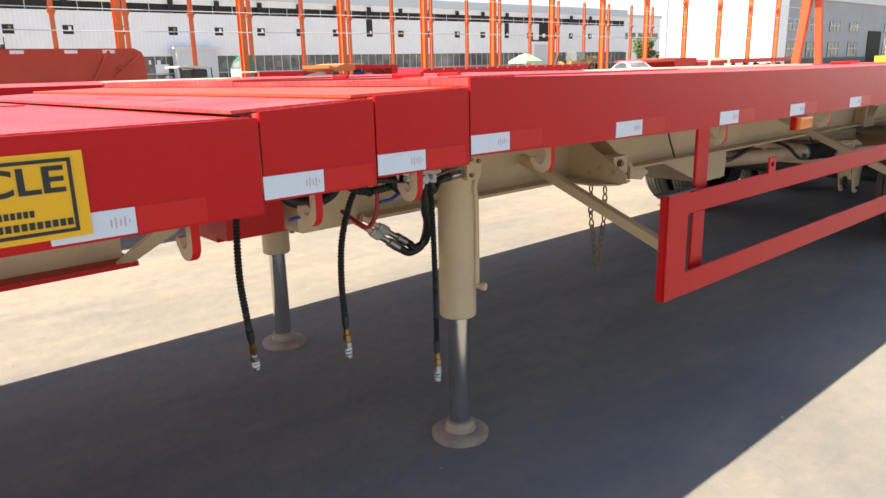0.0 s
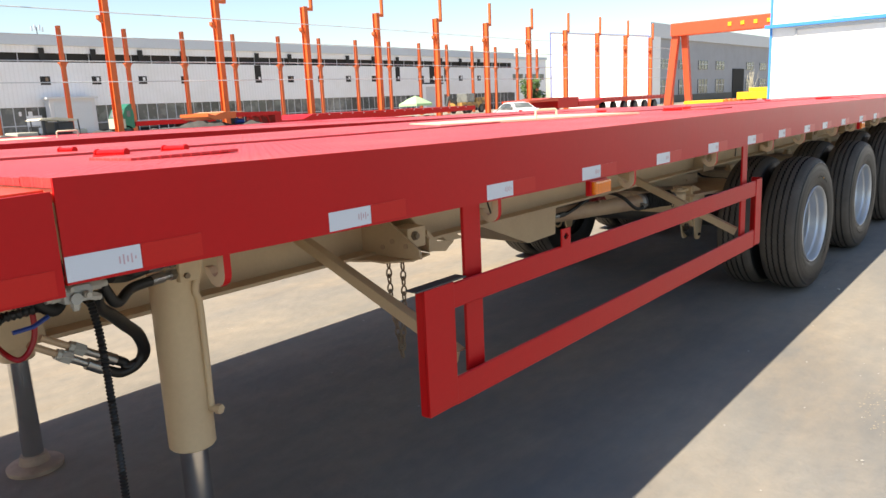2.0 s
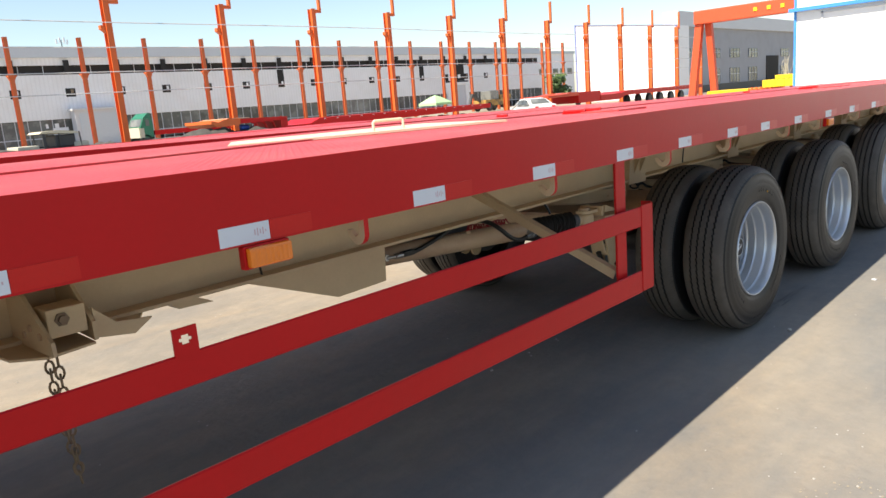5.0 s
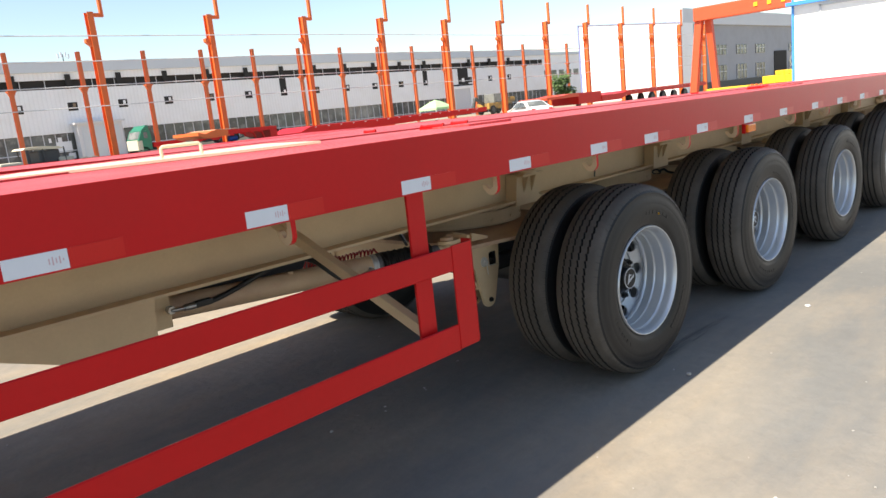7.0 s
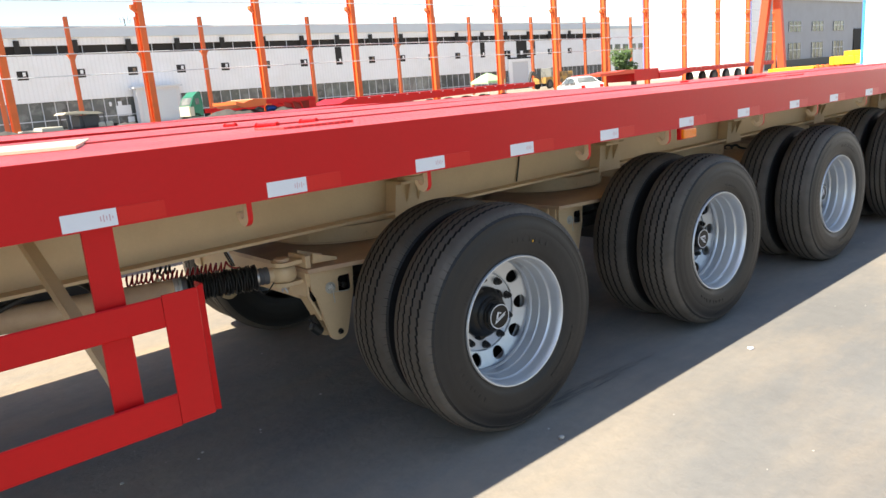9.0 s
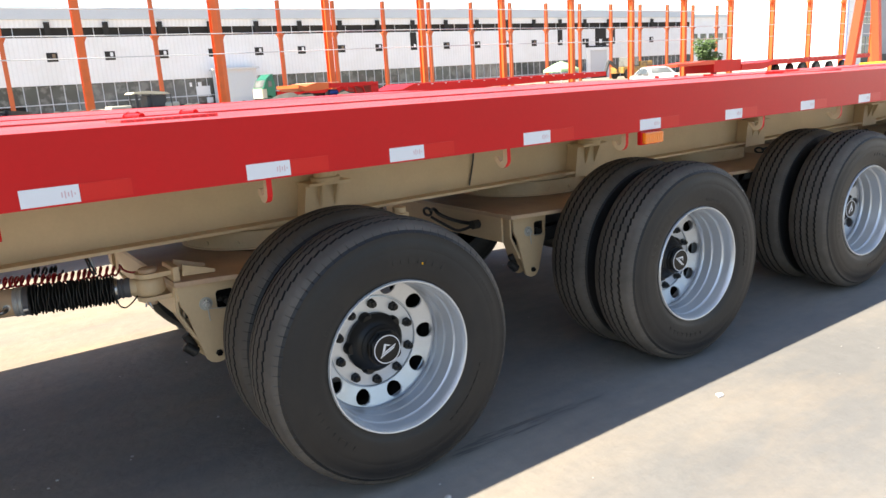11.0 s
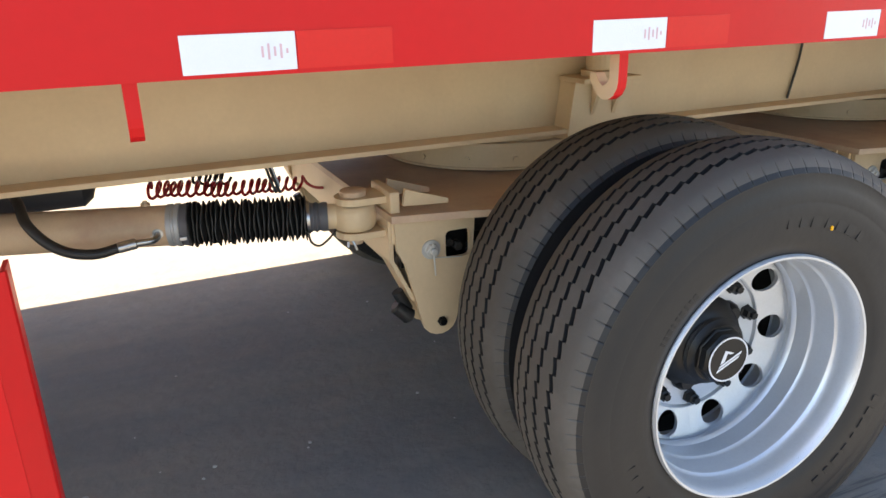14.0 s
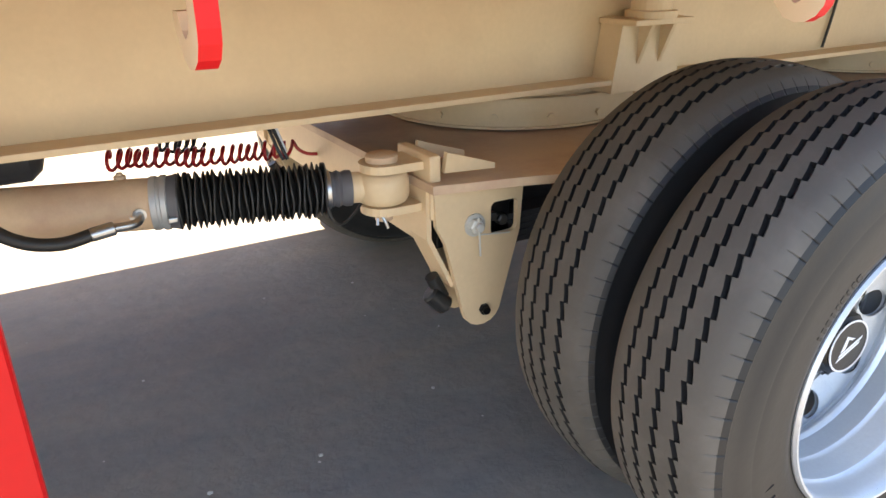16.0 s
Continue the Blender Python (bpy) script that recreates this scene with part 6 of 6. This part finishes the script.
for fl, h in ((1.25, 2.3), (5.2, 1.45)):
    for k in range(9):
        x = 107 + 8.2 * k
        if k == 4:
            continue
        b = bmesh.new()
        box(b, x, x + 4.2, 45.9, 45.99, fl, fl + h)
        wd = part("window", b, DARK_GLASS, office)
        b = bmesh.new()
        for xx in (x, x + 1.37, x + 2.73, x + 4.1):
            box(b, xx, xx + 0.1, 45.84, 45.88, fl, fl + h)
        box(b, x, x + 4.2, 45.84, 45.88, fl + h * 0.55, fl + h * 0.55 + 0.1)
        part("window_frame", b, GREY_WALL, wd)
# shade inside the doorway, painted as a near-black slab
b = bmesh.new()
box(b, 140.3, 146.5, 45.85, 45.99, 0, 5.4)
part("doorway", b, HOLE_SHADE, office)
for k in range(18):
    b = bmesh.new()
    rr = random.Random(k)
    p = Vector((142.0, 43.0, 0))
    pts = [p]
    for q in range(5):
        p = p + Vector((rr.uniform(-0.35, 0.35), rr.uniform(-0.3, 0.3), rr.uniform(0.7, 1.15)))
        pts.append(p)
    tube(b, pts, 0.06, 5, rib=lambda i: 1.2 - 0.18 * i)
    if k == 0:
        sapling = thing("tree", "bare pale sapling in front of the office block", "tree")
    part("stem", b, CANVAS, sapling)

# white hall with blue trim, across the end of the yard
blue = thing("white_hall", "white factory hall with blue trim and a tall open doorway", "building")
XB = 40.0
b = bmesh.new()
box(b, XB, XB + 0.3, 1.9, 10.35, 0, 7.6)
box(b, XB, XB + 0.3, -3.2, 1.9, 4.9, 7.6)
box(b, XB, XB + 0.3, -24, -3.2, 0, 7.6)
box(b, XB + 0.3, XB + 30, 10.05, 10.35, 0, 7.6)
box(b, XB + 0.3, XB + 30, -24, 10.05, 7.5, 7.6)
part("wall", b, WHITE_WALL, blue)
# dark sheet added deep inside, for the shade seen through the doorway
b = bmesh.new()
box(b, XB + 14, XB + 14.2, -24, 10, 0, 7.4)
part("inner_wall", b, HOLE_SHADE, blue)
b = bmesh.new()
box(b, XB - 0.35, XB, -24, 10.6, 4.56, 4.72)
box(b, XB - 0.06, XB - 0.005, 10.32, 10.42, 0, 7.6)
part("trim", b, BLUE_TRIM, blue)
b = bmesh.new()
for y0, y1, z0, z1 in ((1.9, 2.05, 0, 4.6), (9.12, 9.20, 0, 4.45), (2.05, 9.20, 4.37, 4.45), (2.5, 2.56, 1.9, 3.2), (4.0, 4.06, 1.9, 3.2), (2.5, 4.06, 3.2, 3.26), (2.5, 4.06, 1.84, 1.9)):
    box(b, XB - 0.05, XB - 0.003, y0, y1, z0, z1)
part("door_frame", b, GREY_WALL, blue)
for y in (7.10, 5.80, 4.5, 3.2, -2, -6):
    b = bmesh.new()
    box(b, XB - 0.04, XB - 0.004, y, y + 0.66, 4.86, 6.2)
    wd = part("window", b, GREY_ROOF, blue)
    b = bmesh.new()
    for k in range(6):
        box(b, XB - 0.06, XB - 0.041, y + 0.04, y + 0.62, 4.92 + 0.21 * k, 5.05 + 0.21 * k)
    part("window_louvre", b, GREY_WALL, wd)

# gantry crane
gantry = thing("gantry_crane", "orange-red gantry crane with splayed legs", "crane")
b = bmesh.new()
bar(b, (55, 22.25, 0), (55, 21.6, 5.9), 0.5, 0.45, up=(1, 0, 0))
part("leg", b, GANTRY, gantry)
b = bmesh.new()
bar(b, (56.0, 20.85, 0), (55.4, 21.1, 5.9), 0.45, 0.4, up=(1, 0, 0))
part("leg", b, GANTRY, gantry)
b = bmesh.new()
box(b, 54.6, 55.5, -6, 21.9, 5.75, 6.7, 0.05)
part("girder", b, GANTRY, gantry)
b = bmesh.new()
box(b, 54.55, 54.6, 17.35, 17.6, 6.12, 6.38)
part("girder_bar", b, YELLOW_PAINT, gantry)
for k in range(1, 6):
    b = bmesh.new()
    box(b, 54.55, 54.6, 17.35 - 0.9 * k, 17.6 - 0.9 * k, 6.12, 6.38)
    part("girder_bar", b, YELLOW_PAINT, gantry)
b = bmesh.new()
bar(b, (55, -5.5, 0), (55, -5.0, 5.8), 0.5, 0.45, up=(1, 0, 0))
part("leg", b, GANTRY, gantry)

# yellow machine frames
for y0, y1, z0, z1 in ((14.45, 16.9, 0.66, 1.0), (11.8, 13.65, 1.0, 1.42), (11.8, 12.95, 1.43, 1.66)):
    b = bmesh.new()
    box(b, 45, 47.5, y0, y1, z0, z1, 0.03)
    for k in range(4):
        yy = y0 + 0.1 + (y1 - y0 - 0.3) * k / 3
        box(b, 44.97, 45.0, yy, yy + 0.08, z0, z1)
    box(b, 45.2, 45.4, y0 + 0.2, y0 + 0.4, 0, z0)
    box(b, 47, 47.2, y1 - 0.4, y1 - 0.2, 0, z0)
    tagged(part("steel_frame", b, YELLOW_PAINT), "yellow painted steel frame on blocks", "steel frame", "yellow frames")

dolly = thing("wheeled_dolly", "low orange dolly on a row of small dark wheels", "dolly")
b = bmesh.new()
box(b, 45.1, 47.2, 13.1, 14.4, 0.78, 0.98, 0.03)
for k in range(5):
    box(b, 45.02, 45.1, 13.16 + 0.26 * k, 13.28 + 0.26 * k, 0.70, 1.06)
part("frame", b, ORANGE, dolly)
for k in range(5):
    b = bmesh.new()
    turned(b, (45.3, 13.22 + 0.26 * k, 0.41), (1, 0, 0), [(0, 0.3), (0.02, 0.4), (0.22, 0.4), (0.24, 0.3)], 18)
    part("wheel", b, TYRE, dolly)

# dark gravel bank
b = bmesh.new()
nx, ny = 120, 10
rows = []
for j in range(ny + 1):
    row = []
    for i in range(nx + 1):
        x, v = -5 + 29 * i / nx, j / ny
        h = 1.2 * math.sin(math.pi * v) ** 0.7 * min(1, i / 6, (nx - i) / 10)
        h *= 0.85 + 0.3 * noise.noise((x * 0.9, v * 3, 0)) + 0.12 * noise.noise((x * 4, v * 9, 2))
        row.append(b.verts.new((x, 26.5 + 4.5 * v, max(h, -0.02))))
    rows.append(row)
for r0, r1 in zip(rows, rows[1:]):
    for i in range(nx):
        b.faces.new((r0[i], r0[i + 1], r1[i + 1], r1[i]))
tagged(part("gravel_bank", b, GRAVEL), "low bank of dark gravel", "gravel", kind="stuff")

# green lorry
lorry = thing("lorry", "old green lorry cab with a red chassis", "lorry")
b = bmesh.new()
loft(b, [[Vector((26.75, y0, 0.7)), Vector((28.5, y0, 0.7)), Vector((28.55, y0, 1.8)), Vector((28.45, y0, 2.2)), Vector((27.35, y0, 2.2)), Vector((26.85, y0, 1.55))] for y0 in (55, 57.2)])
cab = part("cab", b, GREEN_PAINT, lorry)
b = bmesh.new()
box(b, 27.56, 28.05, 54.96, 55.0, 1.6, 2.08)
prism(b, [(26.87, 55.15, 1.58), (27.30, 55.15, 2.14), (27.30, 57.05, 2.14), (26.87, 57.05, 1.58)], (-0.03, 0, 0.01))
part("cab_window", b, DARK_GLASS, cab)
b = bmesh.new()
loft(b, [[Vector((27.35, y0, 2.21)), Vector((28.45, y0, 2.21)), Vector((28.42, y0, 2.62)), Vector((28.1, y0, 2.60))] for y0 in (55.1, 57.1)])
part("roof_deflector", b, GREEN_PAINT, cab)
b = bmesh.new()
box(b, 26.68, 26.76, 55.1, 57.1, 0.7, 1.5, 0.02)
box(b, 26.70, 27.25, 54.97, 55.0, 0.72, 1.45)
part("cab_front", b, CANVAS, cab)
cab.location, cab.scale = (11.4, 0, 0), (0.6, 1, 1)
b = bmesh.new()
box(b, 28.7, 36.0, 55.2, 57.0, 0.85, 1.2)
part("chassis", b, RED, lorry)
wheels_row(lorry, 27.9, 1, 1, 55.0, 0.5)
wheels_row(lorry, 33.5, 2, 1.35, 55.0, 0.5)
wheels_row(lorry, 33.5, 2, 1.35, 56.8, 0.5)
wheels_row(lorry, 27.9, 1, 1, 56.8, 0.5)
# open utility truck with a canvas top
ute = thing("utility_truck", "open dusty truck with a pale canvas canopy", "truck")
b = bmesh.new()
loft(b, [[Vector((11.6, y, 1.60)), Vector((11.72, y, 1.68)), Vector((12.3, y, 1.70)), Vector((12.95, y, 1.63)), Vector((13.15, y, 1.55)), Vector((12.9, y, 1.53)), Vector((12.0, y, 1.60))] for y in (29.9, 31.3)])
part("canopy", b, CREAM, ute)
for x in (11.8, 12.35, 13.15):
    for y in (29.95, 31.25):
        b = bmesh.new()
        tube(b, [(x + 0.04, y, 0.9), (x, y, 1.6)], 0.028, 6)
        part("canopy_post", b, DARK_METAL, ute)
b = bmesh.new()
box(b, 11.5, 13.5, 29.9, 31.3, 0.5, 1.02, 0.06)
box(b, 12.2, 13.0, 30.0, 31.2, 1.02, 1.52, 0.06)
box(b, 11.72, 11.80, 29.93, 30.0, 1.0, 1.6)
part("body", b, DARK_METAL, ute)
b = bmesh.new()
box(b, 10.75, 11.55, 29.95, 31.25, 0.62, 1.16, 0.05)
part("bonnet", b, CANVAS, ute)
b = bmesh.new()
box(b, 12.9, 13.5, 29.93, 31.2, 0.9, 1.2, 0.08)
part("rear_body", b, CANVAS, ute)
wheels_row(ute, 11.5, 2, 1.55, 29.85, 0.34, 0.2)
wheels_row(ute, 11.5, 2, 1.55, 31.15, 0.34, 0.2)

# white car
car = thing("car", "small white saloon car parked in the yard", "car")
b = bmesh.new()
CX, CY, TURN = 41.0, 27.0, radians(239)
prof = [(-2.15, 0.30, 0.70), (-2.2, 0.58, 0.76), (-2.1, 0.80, 0.78), (-1.3, 0.90, 0.80), (-0.55, 1.26, 0.62), (0.1, 1.31, 0.60), (0.85, 1.24, 0.61), (1.55, 0.92, 0.78), (2.1, 0.88, 0.76), (2.2, 0.62, 0.74), (2.12, 0.30, 0.70)]
top = [(x, z, w) for x, z, w in prof]
loft(b, [[Vector((x, s * w, z)) for x, z, w in top] for s in (-1, -0.96, 0.96, 1)])
body = part("body", b, WHITE_PAINT, car)
for s in (-1, 1):
    for out in ([(-1.0, 0.93), (0.05, 0.94), (0.05, 1.24), (-0.5, 1.21)], [(0.13, 0.94), (1.25, 0.95), (0.85, 1.19), (0.13, 1.24)]):
        b = bmesh.new()
        prism(b, [(x, s * (0.80 + (z - 0.92) * -0.42), z) for x, z in out], (0, s * 0.012, 0))
        part("side_window", b, DARK_GLASS, body)
b = bmesh.new()
prism(b, [(1.47, -0.62, 0.965), (1.47, 0.62, 0.965), (0.93, 0.52, 1.215), (0.93, -0.52, 1.215)], (0.012, 0, 0.03))
part("rear_window", b, DARK_GLASS, body)
b = bmesh.new()
prism(b, [(-1.24, -0.64, 0.935), (-1.24, 0.64, 0.935), (-0.62, 0.52, 1.235), (-0.62, -0.52, 1.235)], (-0.012, 0, 0.03))
part("windscreen", b, DARK_GLASS, body)
for s in (-0.58, 0.58):
    b = bmesh.new()
    box(b, 2.10, 2.19, s - 0.12, s + 0.12, 0.66, 0.82, 0.02)
    part("tail_lamp", b, RED_TAPE, body, "red tail lamp")
for y in (-0.80, 0.60):
    wheels_row(car, -1.35, 2, 2.65, y, 0.30, 0.2)
car.matrix_world = Matrix.Translation((CX, CY, 0)) @ Matrix.Rotation(TURN, 4, "Z") @ Matrix.Diagonal((0.96, 1.0, 1.09, 1))

# green tent
tent = thing("canopy_tent", "pale green pop-up canopy tent on thin legs", "tent")
b = bmesh.new()
TX, TY, TW2 = 53.1, 47.0, 1.15
base = [Vector((TX + sx * TW2, TY + sy * TW2, 1.62)) for sx, sy in ((-1, -1), (1, -1), (1, 1), (-1, 1))]
mid = [Vector((TX, TY, 2.36)) + (p - Vector((TX, TY, 1.62))) * 0.35 - Vector((0, 0, 0.2)) for p in base]
hem = [p - Vector((0, 0, 0.22)) for p in base]
apex = [Vector((TX, TY, 2.36)) + (p - Vector((TX, TY, 1.62))) * 0.01 for p in base]
loft(b, [hem, base, mid, apex], caps=False)
part("canopy", b, GREEN_CLOTH, tent)
for sx in (-1.1, 1.1):
    for sy in (-1.1, 1.1):
        b = bmesh.new()
        cyl(b, (TX + sx, TY + sy, 0), (TX + sx, TY + sy, 1.6), 0.03, 8)
        part("tent_leg", b, GREY_ROOF, tent)


# tree between the halls, and thin bare saplings
def tree(x, y, h, spread, name_label, n=900, seed=1, leaf=0.28):
    rr = random.Random(seed)
    t = thing("tree", name_label, "tree")
    b = bmesh.new()
    tube(b, curve_points([(x, y, 0), (x + 0.1, y, h * 0.3), (x, y + 0.1, h * 0.6), (x + 0.1, y, h * 0.9)], 5), h * 0.02, 8, rib=lambda i: 1.4 - 0.07 * i)
    for k in range(9):
        a = rr.uniform(0, 6.28)
        z = h * rr.uniform(0.3, 0.7)
        q = Vector((x + spread * 0.8 * math.cos(a), y + spread * 0.8 * math.sin(a), z + h * 0.2))
        tube(b, curve_points([(x, y, z), (Vector((x, y, z)) * 0.5 + q * 0.5) + Vector((0, 0, 0.2)), q], 4), h * 0.008, 6, rib=lambda i: 1.2 - 0.1 * i)
    part("trunk", b, BARK, t)
    b = bmesh.new()
    clumps = [(Vector((x + spread * rr.uniform(-0.7, 0.7), y + spread * rr.uniform(-0.7, 0.7), h * rr.uniform(0.45, 0.95))), spread * rr.uniform(0.25, 0.5)) for _ in range(14)]
    for k in range(n):
        c, r = rr.choice(clumps)
        d = Vector((rr.gauss(0, 1), rr.gauss(0, 1), rr.gauss(0, 1))).normalized() * r * rr.uniform(0.5, 1.0)
        u = Vector((rr.gauss(0, 1), rr.gauss(0, 1), rr.gauss(0, 1))).normalized() * leaf * rr.uniform(0.6, 1.2)
        v = u.orthogonal().normalized() * leaf * 0.5
        p = c + d
        b.faces.new([b.verts.new(p - u), b.verts.new(p + v), b.verts.new(p + u), b.verts.new(p - v)])
    me = bpy.data.meshes.new("crown")
    b.to_mesh(me)
    b.free()
    part("crown", me, LEAF, t)


tree(94.6, 61.0, 4.3, 2.1, "small leafy green tree by the white hall", 1500, 1, 0.26)


# antenna on the hall roof
aer = thing("antenna", "small grey mobile antenna on the hall roof", "antenna")
b = bmesh.new()
cyl(b, (33, 82, 10.29), (33, 82, 11.3), 0.05, 8)
part("mast", b, DARK_METAL, aer)
for dx, dz in ((-0.55, 11.1), (-0.2, 11.25), (0.25, 11.25), (0.55, 11.05)):
    b = bmesh.new()
    box(b, 33 + dx - 0.07, 33 + dx + 0.07, 81.8, 81.9, dz - 0.25, dz + 0.25)
    bar(b, (33, 82, dz - 0.2), (33 + dx, 81.85, dz - 0.1), 0.04, 0.04)
    part("panel", b, GREY_WALL, aer)

# tarpaulin over a frame, and rubbish under it
shelter = thing("tarpaulin_shelter", "dark tarpaulin sagging from a thin frame over scrap", "shelter")
b = bmesh.new()
rows = []
for i in range(25):
    u = i / 24
    top = 2.9 - 0.50 * math.sin(math.pi * min(1, u * 1.08)) ** 0.9 + 0.06 * u
    hem = 2.40 - 0.50 * math.sin(math.pi * min(0.5, u * 1.1)) + 0.08 * u ** 3
    rows.append([Vector((5.2 + 2.42 * u - 0.10 * v * u, 41.3 - 0.55 * v - 0.12 * math.sin(math.pi * u) * v + 0.05 * math.sin(11 * u + 7 * v), top + (hem - top) * v + 0.02 * math.sin(23 * u + 3 * v) * v)) for v in (0.0, 0.15, 0.35, 0.55, 0.8, 1.0)])
loft(b, rows, closed=False, caps=False)
part("tarpaulin", b, TARP, shelter)
for x, y, z in ((7.63, 41.3, 3.32), (5.2, 41.3, 2.92), (7.55, 40.7, 2.0), (5.25, 40.7, 2.4)):
    b = bmesh.new()
    cyl(b, (x, y, 0), (x, y, z), 0.025, 8)
    part("frame_pole", b, DARK_METAL, shelter)
b = bmesh.new()
rr = random.Random(5)
for k in range(26):
    m = bmesh.ops.create_icosphere(b, subdivisions=2, radius=rr.uniform(0.2, 0.5))
    c = Vector((rr.uniform(6.4, 8.3), rr.uniform(40.2, 41.4), rr.uniform(0.15, 1.1)))
    if c.x > 7.7:
        c.z *= 0.7
    for v in m["verts"]:
        v.co = v.co * rr.uniform(0.8, 1.15) + c
tagged(part("scrap_heap", b, TARP), "heap of dark scrap under the tarpaulin", "scrap", kind="stuff")
trough = thing("metal_trough", "long dark metal trough lying by the scrap", "trough")
b = bmesh.new()
loft(b, [[Vector((x, 40.9 - w, z)), Vector((x, 40.9 + w, z)), Vector((x, 40.9 + 1.2 * w, z + h)), Vector((x, 40.9 - 1.2 * w, z + h))] for x, w, z, h in ((7.95, 0.10, 0.92, 0.3), (8.1, 0.25, 0.86, 0.32), (9.0, 0.25, 0.84, 0.22), (9.15, 0.12, 0.90, 0.12))])
part("body", b, DARK_METAL, trough)
for x in (8.2, 8.9):
    b = bmesh.new()
    box(b, x, x + 0.08, 40.72, 41.08, 0, 0.86)
    part("stand", b, DARK_METAL, trough)
sacks = thing("white_sacks", "stack of white sacks under the tarpaulin", "sacks")
for i, (x, z) in enumerate(((5.95, 0.0), (6.4, 0.0), (5.98, 0.36), (6.38, 0.34), (6.0, 0.72), (6.36, 0.70), (6.1, 1.05), (6.2, 1.36))):
    b = bmesh.new()
    box(b, x - 0.24, x + 0.22, 41.0, 41.6, z, z + 0.34, 0.12)
    part("sack", b, CANVAS, sacks)

# pale sacks on the ground
for k in range(7):
    b = bmesh.new()
    x, z = 10.6 + 0.42 * (k % 4) + 0.2 * (k // 4), 0.28 + 0.5 * (k // 4)
    m = bmesh.ops.create_cube(b, size=1)
    bmesh.ops.subdivide_edges(b, edges=b.edges, cuts=3, use_grid_fill=True)
    for v in b.verts:
        q = v.co * 2
        v.co = Vector((q.x * 0.24 * (1 - 0.25 * abs(q.y * q.z)), q.y * 0.35, q.z * 0.27 * (1 - 0.3 * abs(q.x * q.y)))) + Vector((x, 33.1 + 0.1 * (k % 2), z))
    tagged(part("sack", b, CANVAS, smooth=True), "pale filled sack in a small pile", "sack", "pale sacks")

# yellow excavator by the tent
dig = thing("excavator", "yellow and black wheeled digger in front of the hall", "digger")
b = bmesh.new()
box(b, 78.0, 83.0, 61, 63.2, 0.7, 1.5, 0.08)
box(b, 81.4, 83.8, 61.1, 63.1, 1.4, 2.1, 0.1)
body = part("body", b, DIG_PAINT, dig)
b = bmesh.new()
box(b, 79.4, 81.2, 61.2, 63.0, 1.5, 2.7, 0.08)
part("cab", b, DARK_GLASS, body)
wheels_row(dig, 78.8, 1, 1, 60.9, 0.6)
wheels_row(dig, 82.4, 1, 1, 60.9, 0.6)
wheels_row(dig, 78.8, 1, 1, 63.0, 0.6)
wheels_row(dig, 82.4, 1, 1, 63.0, 0.6)
b = bmesh.new()
bar(b, (78.2, 62, 1.3), (76.4, 62, 2.3), 0.35, 0.3)
bar(b, (76.4, 62, 2.3), (75.8, 62, 0.9), 0.3, 0.25)
part("arm", b, DARK_METAL, dig)

# low white block beyond the end of the hall
lowb = thing("factory_hall", "low white block with a dark window strip beyond the hall", "building")
b = bmesh.new()
box(b, 138, 154, 95, 96, 0, 10.6)
part("wall", b, WHITE_WALL, lowb)
for k in range(5):
    b = bmesh.new()
    box(b, 139 + 3 * k, 141 + 3 * k, 94.95, 95.0, 6.0, 7.3)
    part("window", b, DARK_GLASS, lowb)
b = bmesh.new()
box(b, 137.7, 154.2, 94.7, 96.2, 10.6, 11.2)
part("roof", b, GREY_ROOF, lowb)
